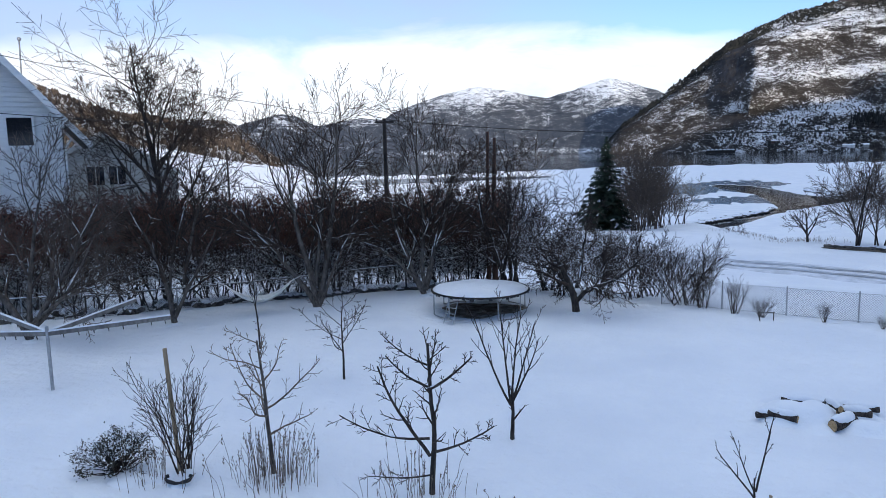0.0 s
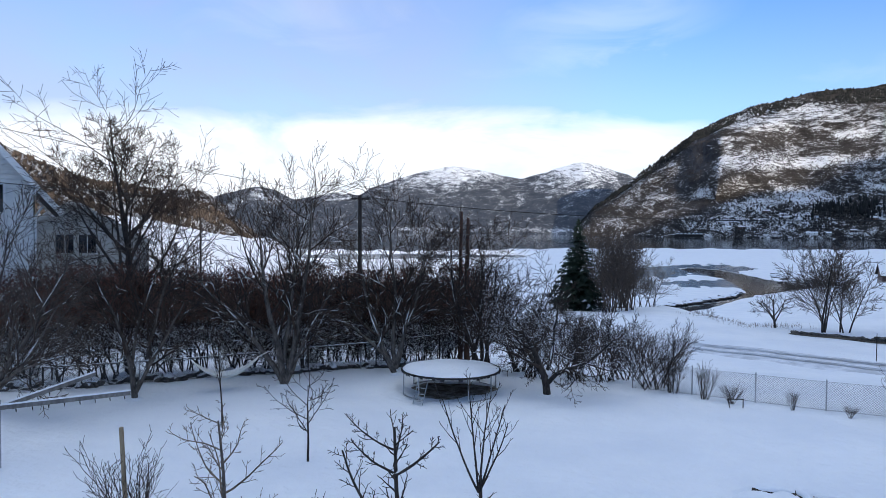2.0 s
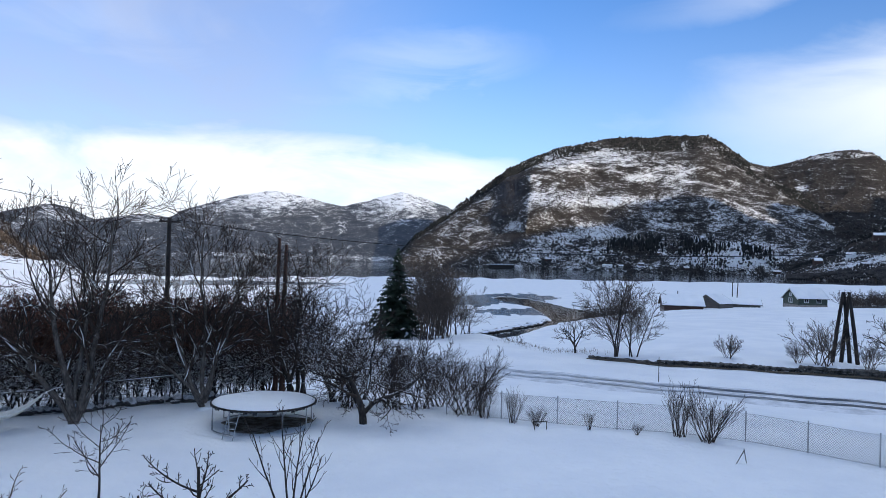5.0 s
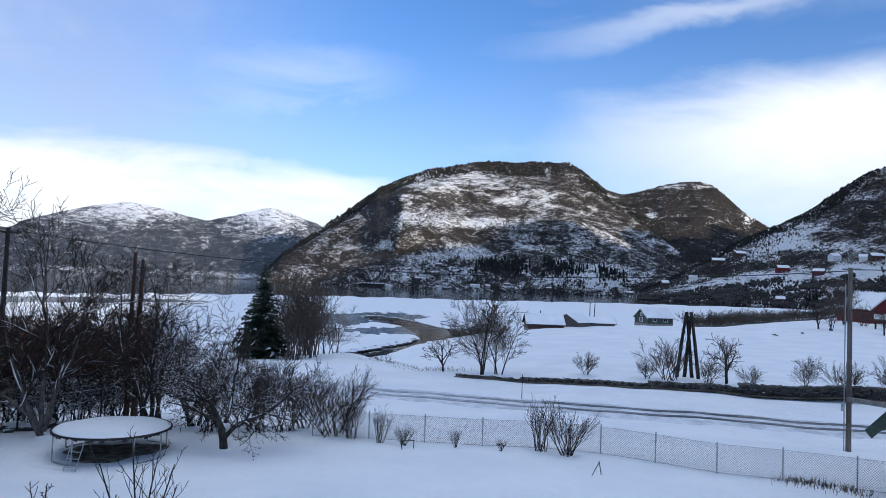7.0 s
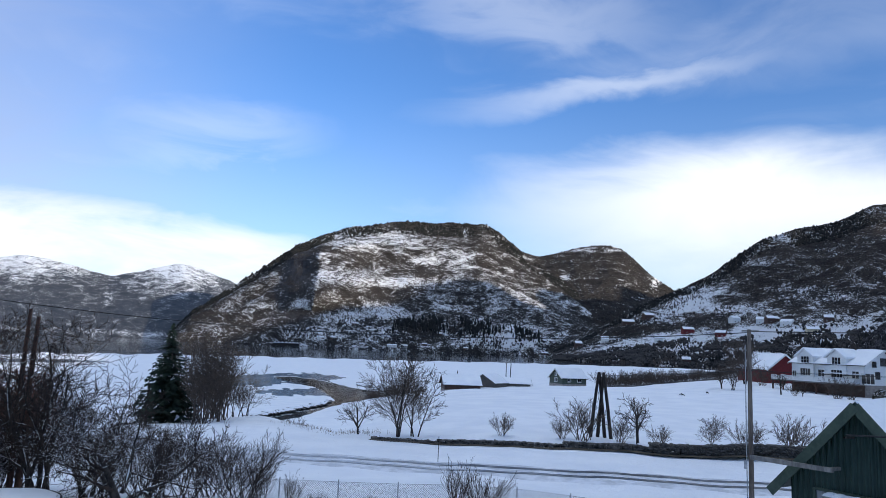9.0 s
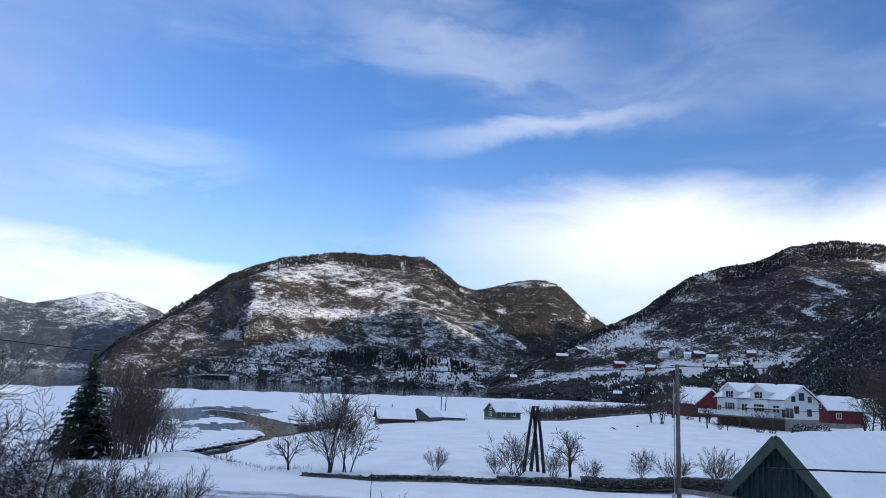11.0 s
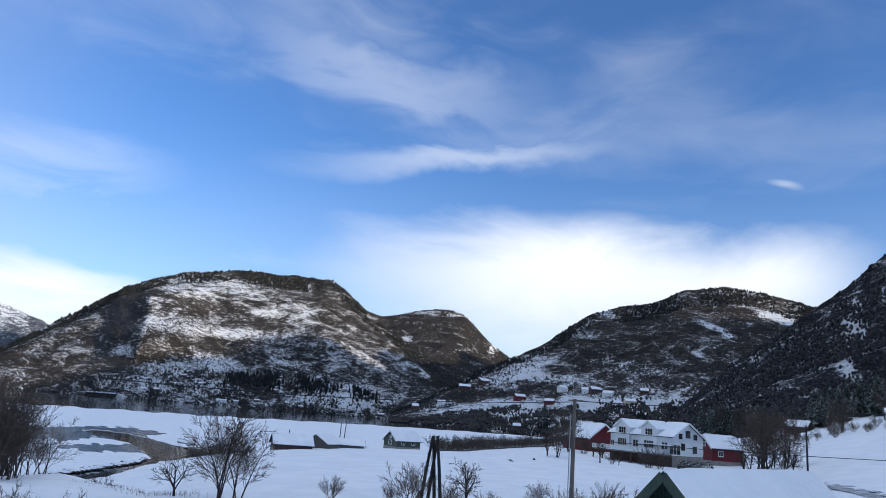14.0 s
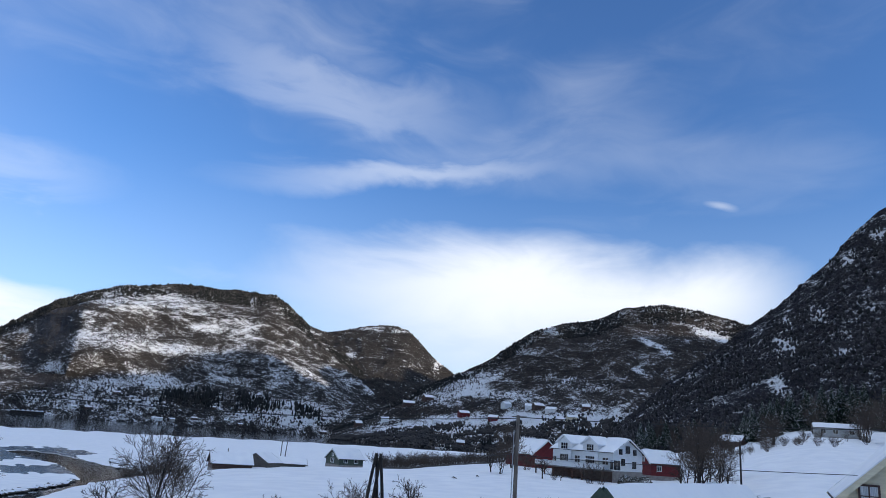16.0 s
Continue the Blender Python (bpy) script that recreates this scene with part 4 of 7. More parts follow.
build_tree("young_apple_tree", pol(-15.2, 22.3), [((0, 0, -0.05), (0, 0, 1), 2.7, 0.032)], spec(3, (10, 5), (25, 28), (0.36, 0.4), (0.0, 0.10, 0.05), (0.02, 0.06, 0.08), (0.45, 0.3), (8, 5, 3), (0.6, 0.6), 0.3, 0.005), BARK, TWIG, 65, "slender sapling with brush of fine upright twigs", "tree", "young fruit trees in the lawn", None)
build_tree("young_apple_tree", pol(24.9, 11.6), [((0, 0, -0.05), (0.05, 0, 1), 0.85, 0.03), ((0, 0, 0.5), (-0.7, 0, 1), 1.0, 0.016), ((0.03, 0, 0.6), (0.16, 0, 1), 1.25, 0.018), ((0, 0, 0.6), (-0.42, 0.2, 1), 0.9, 0.013)],
           spec(3, (4, 4), (30, 40), (0.3, 0.15), (0.02, 0.06, 0.05), (0.03, 0.06, 0.08), (0.4, 0.3), (7, 5, 3), (0.6, 0.6), 0.4, 0.004), BARK, TWIG, 66, "young sapling of a few dark budded shoots", "tree", "young fruit trees in the lawn", None)
build_tree("berry_bush", pol(-21.6, 13.7), FAN(14, 0.33, 1.9, 0.018, RS, 0.14), spec(3, (7, 3), (30, 34), (0.42, 0.4), (0.04, 0.05, 0.05), (0.07, 0.10, 0.1), (0.3, 0.3), (8, 5, 3), (0.55, 0.6), 0.3, 0.004), TWIG, TWIG, 71, "bare arching berry bush tied beside a wooden stake", "bush", "", None)

# dry flower stalks round two of the young trees
def dry_stalks(place, n, spread, height, seed, label):
    rs = np.random.RandomState(seed)
    st, hd = [], []
    for _ in range(n):
        x, y = rs.normal(0, spread, 2)
        h = height * rs.uniform(0.5, 1.1)
        lx, ly = x * rs.uniform(0.0, 0.5) + rs.normal(0, .05), y * 0.3 + rs.normal(0, .05)
        p = np.array([[x, y, -0.03], [x + lx * .3, y + ly * .3, h * .5], [x + lx, y + ly, h]])
        st.append((p, np.array([0.0055, 0.0045, 0.0035]), 3))
        if rs.uniform() < 0.6:
            for q in range(rs.randint(4, 8)):
                a = rs.uniform(0, 6.28)
                b0 = p[2] - np.array([0, 0, rs.uniform(0, 0.22) * height])
                hd.append((np.array([b0, b0 + np.array([math.cos(a) * .025, math.sin(a) * .025, .03])]), np.array([0.009, 0.004]), 3))
    root = empty("dry_flower_stalks", place, 0, label, "dead stalks")
    tube_object("stalk_clump", st, TWIG_BUFF, root, 3)["kind"] = "stuff"
    tube_object("seed_head_fluff", hd, TWIG_BUFF, root, 3)["kind"] = "stuff"


dry_stalks(pol(-14.7, 12.9), 120, 0.34, 0.95, 5, "clump of dry buff flower stalks standing in snow")
dry_stalks(pol(-2.6, 11.6), 55, 0.40, 0.85, 6, "clump of dry dark flower stalks standing in snow")
dry_stalks(pol(-23.4, 13.6), 36, 0.30, 0.85, 7, "clump of dry stalks beside the low evergreen bush")
dry_stalks(pol(3.6, 11.3), 9, 0.30, 0.35, 8, "few short dry stalks poking through snow")


def evergreen_bush(place, seed):
    rs = np.random.RandomState(seed)
    root = empty("evergreen_bush", place, 0, "low dark evergreen bush dusted with snow", "bush")
    br, lv, lf = [], [], []
    sv, sf = [], []
    for _ in range(115):
        a, t = rs.uniform(0, 6.28), rs.uniform(0, 1) ** 0.6
        tip = np.array([math.cos(a) * 0.85 * t, math.sin(a) * 0.6 * t, 0.80 - 0.50 * t * t + rs.normal(0, 0.13)])
        if a > 2.2 and a < 4.2:
            tip *= np.array([1.35, 1, 0.75])
        mid = tip * 0.5 + rs.normal(0, 0.06, 3)
        mid[2] = max(mid[2], 0.05)
        br.append((np.array([[0, 0, 0], mid, tip]), np.array([0.014, 0.009, 0.004]), 3))
        for q in range(34):
            p = tip + rs.normal(0, 0.05, 3) - (tip - mid) * rs.uniform(0, 0.5)
            u, w = rs.normal(0, 1, 3), rs.normal(0, 1, 3)
            u, w = u / np.linalg.norm(u) * 0.028, w / np.linalg.norm(w) * 0.014
            (V_, F_) = (sv, sf) if (rs.uniform() < 0.34 and p[2] > 0.22) else (lv, lf)
            n = len(V_)
            V_ += [(p - u).tolist(), (p + w).tolist(), (p + u).tolist(), (p - w).tolist()]
            F_.append((n, n + 1, n + 2, n + 3))
    tube_object("stem_tangle", br, TWIG, root, 3)["kind"] = "stuff"
    mesh_object("foliage", lv, lf, EVERGREEN, root)["kind"] = "stuff"
    mesh_object("snow_dusting", sv, sf, SNOW, root)["kind"] = "stuff"


evergreen_bush(pol(-26.3, 14.6), 4)

# a leaning stake by the berry bush, and a short one
def stake(place, top, w, label, mat=WOOD_CUT):
    root = empty("wooden_stake", place, 0, label, "stake")
    bm = bmesh.new()
    beam(bm, (0, 0, -0.1), top, w, w * 0.7)
    part("post", bm, mat, root)
    return root


STAKE_WOOD = two_tone("stake_wood", (0.22, 0.16, 0.10), (0.36, 0.27, 0.17), 4, 0.8, 0, 0.004, (1, 1, 0.2))
stake(pol(-21.9, 13.75), (-0.13, 0.0, 2.55), 0.075, "tall weathered wooden stake leaning beside a berry bush", STAKE_WOOD)
stake(pol(26.1, 11.5), (0.0, 0, 0.62), 0.045, "short wooden stake in the snow", STAKE_WOOD)
stake(pol(5.0, 11.1), (0.0, 0, 0.22), 0.04, "short stub of a stake in the snow", STAKE_WOOD)

root = empty("edging_strip", pol(-22.1, 13.35), 0, "torn strip of black plastic edging in the snow", "plastic strip")
loop = np.array([[0.24 * math.cos(a), 0.10 * math.sin(a), 0.06 + 0.10 * abs(math.cos(a * 1.0)) + 0.02 * math.sin(3 * a)] for a in np.linspace(2.6, 6.9, 14)])
tube_object("strip", [(loop, 0.02 + 0.018 * np.abs(np.cos(np.linspace(0, 9, 14))))], RUBBER, root, 6)
bm = bmesh.new()
for x_, y_, r_, h_ in ((0, 0.02, 0.22, 0.14), (0.05, 0.32, 0.30, 0.2), (-1.0, 0.35, 0.5, 0.10), (-0.35, 0.45, 0.4, 0.13)):
    snow_mound(bm, (x_, y_, -0.03), r_, h_, np.random.RandomState(9), 12)
o_ = part("heaped_snow", bm, SNOW, None, "", True)
o_.matrix_basis = Matrix.Translation(pol(-22.1, 13.35))
tagged(o_, "low heap of snow round the foot of a bush", "snow", kind="structure")


# ---- the hedge ----
def hedge_plant(seed, tall, leggy=False):
    rs = np.random.RandomState(seed)
    root = empty("hedge_shrub", (0, 0, 0), 0, "tall unclipped hedge shrub with gnarled stems and brown top", "hedge", "hedge along the garden")
    P = spec(4, (17, 7, 4), (72, 58, 48), (0.25, 0.5, 0.55), (0.02, 0.0, 0.04, 0.06), (0.20, 0.30, 0.28, 0.2), (0.30 if leggy else 0.10, 0.1, 0.15), (11, 7, 4, 3), (0.55, 0.6, 0.65), 0.3, 0.0075)
    out = []
    for off, d, ln, ra in FAN(6, 0.22, tall * 1.12, 0.038, rs, 0.35):
        grow(rs, off, d, ln, ra, 0, P, out)
    tube_object("stem_tangle", [(b[0], b[1], 5) for b in out if b[3] == 0], BARK, root)["kind"] = "stuff"
    low, high = [], []
    for b in out:
        if b[3] > 0:
            (high if b[0][0][2] > tall * 0.55 else low).append((b[0], b[1], 3))
    tube_object("lower_brushwood", low, TWIG, root)["kind"] = "stuff"
    tube_object("upper_brushwood", high, TWIG_RED, root)["kind"] = "stuff"
    v, f = [], []
    for _ in range(1900):
        z = tall * (0.56 + 0.47 * rs.beta(1.3, 1.4))
        p = np.array([rs.normal(0, 0.42), rs.normal(0, 0.42), z])
        u, w = rs.normal(0, 1, 3), rs.normal(0, 1, 3)
        u, w = u / np.linalg.norm(u) * 0.06, w / np.linalg.norm(w) * 0.032
        n = len(v)
        v += [(p - u).tolist(), (p + w).tolist(), (p + u).tolist(), (p - w).tolist()]
        f.append((n, n + 1, n + 2, n + 3))
    mesh_object("dry_foliage", v, f, LEAF_DRY, root)["kind"] = "stuff"
    sn = snow_on(rs, [b for b in out if b[0][0][2] < tall * 0.52], 0.0074, 0.5, 0.88, 0.0105, 8)
    tube_object("snow_lace", sn, SNOW, root, 4)["kind"] = "stuff"
    return root


HEDGE_X = (-30, -20, -13, -9, -4.7, -1.3, 3)
HEDGE_Y = (28.4, 28.4, 28.9, 30.6, 32.7, 33.9, 35.2)
plants = [hedge_plant(100 + i, 4.5, i % 2 == 0) for i in range(4)]
HX = np.arange(-27.0, 3.2, 0.62)
for k, x in enumerate(HX):
    if k > 3 and x < -13.5 and k % 2:
        continue
    y = float(np.interp(x, HEDGE_X, HEDGE_Y)) + RS.normal(0, 0.25)
    m = Matrix.Translation((x, y, ground_z(x, y) - 0.05)) @ Matrix.Rotation(RS.uniform(0, 6.28), 4, "Z") @ Matrix.Diagonal((1.0, 1.0, RS.uniform(0.94, 1.08), 1))
    if k < 4:
        plants[k].matrix_basis = m
    else:
        copy_thing(plants[(k % 2) * 2 if x < -8.5 else k % 4], m)


# ---- stones, rails and netting at the hedge's foot ----
def boulder_mesh(seed):
    rs = np.random.RandomState(seed)
    bm = bmesh.new()
    bmesh.ops.create_icosphere(bm, subdivisions=3, radius=1.0)
    for v in bm.verts:
        n = 0.75 + 0.5 * noise.noise(v.co * 1.2 + Vector((seed * 3.7, 0, 0))) + 0.22 * noise.noise(v.co * 3.1 + Vector((0, seed, 0)))
        v.co = Vector((v.co.x * n, v.co.y * n * 0.8, v.co.z * n * 0.6))
    return bm


stones = []
for s_ in range(3):
    me = bpy.data.meshes.new("boulder")
    bm = boulder_mesh(s_ + 1)
    for f_ in bm.faces:
        f_.material_index = 1 if f_.normal.z > 0.30 + 0.45 * noise.noise(f_.calc_center_median() * 2.5) else 0
    bm.to_mesh(me)
    bm.free()
    me.materials.append(STONE)
    me.materials.append(SNOW)
    stones.append(me)
for k in range(120):
    t = k / 119
    x = -21.5 + t * 21.6 + RS.normal(0, 0.15)
    y = float(np.interp(x, HEDGE_X, HEDGE_Y)) - 1.3 + RS.uniform(-0.6, 0.55)
    s_ = RS.uniform(0.12, 0.42)
    ob = new("boulder", stones[k % 3])
    ob.matrix_basis = Matrix.Translation((x, y, ground_z(x, y) + s_ * 0.3)) @ Matrix.Rotation(RS.uniform(0, 6.28), 4, "Z") @ Matrix.Diagonal((s_ * 1.3, s_, s_ * RS.uniform(0.8, 1.3), 1))
    tagged(ob, "rough grey boulder under a cap of snow", "boulder", "boulders below the hedge")


def netting(name, path, height, cell, wire, parent, label):
    """Woven wire netting along a line on the ground: every wire is a thin bar."""
    P = [Vector(p) for p in path]
    cum = [0.0]
    for a, b_ in zip(P, P[1:]):
        cum.append(cum[-1] + (b_ - a).length)

    def at_(s, h):
        s = min(max(s, 0), cum[-1])
        i = max(0, min(len(P) - 2, next((k for k in range(len(P) - 1) if s <= cum[k + 1]), len(P) - 2)))
        f = (s - cum[i]) / max(1e-6, cum[i + 1] - cum[i])
        q = P[i].lerp(P[i + 1], f)
        return (q.x, q.y, q.z + h)
    wires = []
    n = int(cum[-1] / cell)
    for k in range(-int(height / cell), n + 1):
        s0 = k * cell
        for sgn in (1, -1):
            pts = []
            for h in np.linspace(0.02, height, 4):
                s = s0 + h if sgn > 0 else s0 + height - h
                if -0.01 <= s <= cum[-1] + 0.01:
                    pts.append(at_(s, h))
            if len(pts) >= 2:
                wires.append((np.array(pts), np.full(len(pts), wire), 3))
    for h in (0.04, height):
        wires.append((np.array([at_(s, h) for s in np.linspace(0, cum[-1], 24)]), np.full(24, wire * 1.3), 3))
    ob = tube_object(name, wires, WIRE, parent, 3, label)
    ob["kind"] = "stuff"
    return ob


def fence_line(points, spacing, height, label, post_r=0.024, cell=0.085, wire=0.0042, group=""):
    root = empty("wire_fence", (0, 0, 0), 0, label, "fence", group)
    pts = [Vector((x, y, ground_z(x, y))) for x, y in points]
    for p in pts:
        tube_object("post", [(np.array([[p.x, p.y, p.z - 0.2], [p.x, p.y, p.z + height + 0.08]]), np.array([post_r, post_r]))], ZINC, root, 7)
    netting("netting", pts, height, cell, wire, root, "")
    return root


fence_line([(8.6, 27.1), (10.5, 25.9), (12.4, 24.8), (14.25, 23.5), (16.0, 22.2), (17.85, 20.85), (19.0, 19.2), (20.1, 17.4), (21.4, 15.8), (22.9, 14.2), (24.4, 12.6), (26, 11)], 2.1, 1.02,
           "sagging chain-link fence on thin steel posts in snow")
fence_line([(x, float(np.interp(x, HEDGE_X, HEDGE_Y)) - 2.0) for x in np.arange(-22, 0.6, 2.8)], 2.8, 0.85, "rusty chain-link fence before a bank of stones")


def rail(a, b_, label):
    root = empty("snowy_rail", a, 0, label, "rail", "rails along the hedge")
    d = Vector(b_) - Vector(a)
    ends = np.array([[0, 0, 0], (d * 0.5 + Vector((0, 0, -0.05))), d])
    tube_object("pipe", [(ends, np.full(3, 0.024))], WOOD_GREY, root, 6)
    tube_object("snow_on_rail", [(ends + np.array([0, 0, 0.024]), np.full(3, 0.022))], SNOW, root, 5)
    n = max(2, int(d.length / 3.5))
    for i in range(n + 1):
        p = d * (i / n)
        w = Vector(a) + p
        g = ground_z(w.x, w.y) - w.z
        tube_object("post", [(np.array([[p.x, p.y, p.z + 0.02], [p.x, p.y, g - 0.1]]), np.full(2, 0.035))], WOOD_DARK, root, 6)


def hedge_point(x, off, z):
    y = float(np.interp(x, HEDGE_X, HEDGE_Y)) - off
    return (x, y, z)


rail(hedge_point(-24, 1.7, 0.62), hedge_point(-14.6, 1.7, 0.8), "long pipe rail capped with snow below the hedge")
rail(hedge_point(-14.2, 1.6, 0.75), hedge_point(-4.9, 1.6, 0.8), "long pipe rail capped with snow below the hedge")
rail(hedge_point(-4.7, 1.6, 0.85), hedge_point(1.2, 1.6, 1.15), "long pipe rail capped with snow below the hedge")

# two rusty broken trunks standing behind the hedge's end
for az, dd, tz, r_ in ((3.76, 33.6, 7.0, 0.11), (4.3, 33.4, 6.7, 0.12)):
    p = pol(az, dd)
    root = empty("dead_trunk", p, 0, "rust-brown dead trunk broken off at the top", "dead tree", "dead trunks behind the hedge")
    pts = np.array([[0, 0, -0.2], [0.03, 0, 2], [-0.02, 0.03, 4.5], [0.02, 0, tz - p.z]])
    tube_object("trunk", [(pts, np.array([r_ * 1.2, r_, r_ * 0.9, r_ * 0.6]))], WOOD_RUST, root, 9)


# ---- garden things ----
def trampoline(place, rad, h):
    root = empty("trampoline", place, 8, "round garden trampoline with a thick lid of snow", "trampoline")
    ring = [(rad * math.cos(a), rad * math.sin(a), h) for a in np.linspace(0, 2 * math.pi, 49)]
    tube_object("rim", [(np.array(ring), np.full(49, 0.034))], WOOD_DARK, root, 8)
    bm = bmesh.new()
    bmesh.ops.create_cone(bm, cap_ends=True, segments=48, radius1=rad * 0.93, radius2=rad * 0.93, depth=0.02, matrix=Matrix.Translation((0, 0, h - 0.02)))
    part("mat", bm, RUBBER, root)
    bm = bmesh.new()
    rs = np.random.RandomState(5)
    rows = []
    for k, (f, z) in enumerate(((0.03, 0.045), (0.45, 0.05), (0.8, 0.05), (0.93, 0.045), (0.985, 0.025), (0.975, -0.03))):
        rows.append([bm.verts.new((rad * f * math.cos(2 * math.pi * i / 48), rad * f * math.sin(2 * math.pi * i / 48), h + z + 0.012 * math.sin(i * 0.9 + k))) for i in range(48)])
    for a_, b_ in zip(rows, rows[1:]):
        for i in range(48):
            bm.faces.new((a_[i], b_[i], b_[(i + 1) % 48], a_[(i + 1) % 48]))
    bm.faces.new(rows[0])
    part("snow_lid", bm, SNOW, root, "smooth layer of snow", True)
    bm = bmesh.new()
    for i in range(72):
        a = 2 * math.pi * i / 72
        dz = 0.03 + 0.09 * rs.uniform() ** 3
        c = Vector((rad * 1.0 * math.cos(a), rad * 1.0 * math.sin(a), h))
        t_ = Vector((-math.sin(a), math.cos(a), 0)) * 0.085
        o_ = Vector((math.cos(a), math.sin(a), 0)) * 0.035
        vs = [bm.verts.new(c + o_ - t_), bm.verts.new(c + o_ + t_), bm.verts.new(c + o_ + t_ * 0.8 + Vector((0, 0, -dz))), bm.verts.new(c + o_ - t_ * 0.8 + Vector((0, 0, -dz * rs.uniform(0.6, 1.1))))]
        bm.faces.new(vs)
    part("ragged_skirt", bm, RUBBER, root, "torn black edge padding")
    for i in range(4):
        a = radians(25 + 90 * i)
        for d_ in (-0.28, 0.28):
            c = np.array([rad * math.cos(a + d_), rad * math.sin(a + d_), 0])
            tube_object("leg", [(np.array([c + [0, 0, h], c + [0, 0, 0.04]]), np.full(2, 0.024))], ZINC, root, 7)
        arc = [(rad * math.cos(a + q), rad * math.sin(a + q), 0.04) for q in np.linspace(-0.28, 0.28, 7)]
        tube_object("foot_bar", [(np.array(arc), np.full(7, 0.024))], ZINC, root, 7)
    la = radians(236 - 8)
    lad = part("ladder", bmesh.new(), ZINC, root)
    o = Vector((rad * 1.0 * math.cos(la), rad * 1.0 * math.sin(la), h))
    t_ = Vector((-math.sin(la), math.cos(la), 0)) * 0.2
    out_ = Vector((math.cos(la), math.sin(la), 0)) * 0.4
    for s_ in (-1, 1):
        tube_object("stile", [(np.array([o + t_ * s_, o + t_ * s_ + out_ + Vector((0, 0, -h - 0.02))]), np.full(2, 0.015))], ZINC, lad, 6)
    for q in (0.4, 0.62, 0.85):
        b0 = o + out_ * q + Vector((0, 0, -h * q))
        bm = bmesh.new()
        beam(bm, b0 - t_, b0 + t_, 0.07, 0.02)
        part("rung", bm, ZINC, lad)
    return root


trampoline(pol(3.03, 26.45), 1.86, 0.88)
# bare brown ground under the trampoline
m, nt, b = material("bare_earth", 0.95, 0, 0.1)
p_ = world_pos(nt)
nt.links.new(mixcol(nt, ramp(nt, noise_(nt, p_, 3, 6), 0.38, 0.62), (0.15, 0.105, 0.07), (0.36, 0.31, 0.26)), b.inputs["Base Color"])
bump(nt, b, noise_(nt, p_, 14, 4), 0.04)
EARTH = m
bm = bmesh.new()
c_ = pol(3.1, 26.6)
ring_ = []
for i in range(40):
    a = 6.2832 * i / 40
    q = 1.55 + 0.22 * math.sin(a * 3 + 1) + 0.10 * math.sin(a * 7)
    x, y = c_.x + q * math.cos(a), c_.y + 0.8 * q * math.sin(a)
    ring_.append(bm.verts.new((x, y, ground_z(x, y) + 0.012)))
top_ = bm.verts.new((c_.x, c_.y, ground_z(c_.x, c_.y) + 0.03))
for i in range(40):
    bm.faces.new((top_, ring_[i], ring_[(i + 1) % 40]))
tagged(part("bare_earth", bm, EARTH), "patch of bare brown grass sheltered from snow under the trampoline", "ground", kind="structure")


def hammock(a, b_, sag):
    root = empty("hammock", a, 0, "white cloth hammock hung between two fruit trees", "hammock")
    d = Vector(b_) - Vector(a)
    side = Vector((-d.y, d.x, 0)).normalized()
    bm = bmesh.new()
    rows = []
    for i in range(25):
        t = i / 24
        s_ = 4 * sag * t * (1 - t)
        w = 0.05 + 0.34 * math.sin(math.pi * t) ** 0.8
        row = []
        for j in range(9):
            u = (j - 4) / 4
            row.append(bm.verts.new(d * (0.13 + 0.74 * t) + side * (u * w) + Vector((0, 0, -s_ + 0.16 * u * u * math.sin(math.pi * t) - sag * 0.25))))
        rows.append(row)
    for r0_, r1_ in zip(rows, rows[1:]):
        for j in range(8):
            bm.faces.new((r0_[j], r1_[j], r1_[j + 1], r0_[j + 1]))
    cloth = part("cloth", bm, CANVAS, root, "", True)
    so = cloth.modifiers.new("thick", "SOLIDIFY")
    so.thickness = 0.02
    for e, q in ((Vector((0, 0, 0)), 0.13), (d, 0.87)):
        k = d * q + Vector((0, 0, -sag * 0.25))
        tube_object("rope", [(np.array([e, k]), np.full(2, 0.014))], CANVAS, root, 5)
    return root


ha, hb = pol(-18.4, 27.4, 1.42), pol(-11.6, 27.6, 1.42)
hammock(ha, hb, 0.72)


def drying_frame():
    """A post with long bars, capped with snow, from which old pegs hang."""
    p = pol(-30.2, 20.7)
    root = empty("drying_frame", p, 0, "wooden clothes-drying frame with snow-capped bars on a steel post", "clothes dryer")
    tube_object("post", [(np.array([[0, 0, -0.2], [0, 0, 1.72]]), np.full(2, 0.045))], ZINC, root, 8)
    top = Vector((0, 0, 1.52))
    for az, dd in ((-21.8, 20.9), (-33.6, 25.0), (-24.2, 24.0), (-35.5, 22.0)):
        e = pol(az, dd, 1.52) - p
        e.z = 1.54
        bm = bmesh.new()
        beam(bm, top, e, 0.07, 0.10)
        bar = part("bar", bm, WOOD_GREY, root)
        bm = bmesh.new()
        beam(bm, top + Vector((0, 0, 0.075)), e + Vector((0, 0, 0.075)), 0.06, 0.03)
        part("snow_on_bar", bm, SNOW, bar)
        for q in np.linspace(0.12, 0.95, 8):
            c = top.lerp(e, q)
            bm = bmesh.new()
            beam(bm, c + Vector((0, 0, -0.06)), c + Vector((0.01, 0, -0.15)), 0.018)
            part("peg", bm, WOOD_DARK, bar)
    return root


drying_frame()


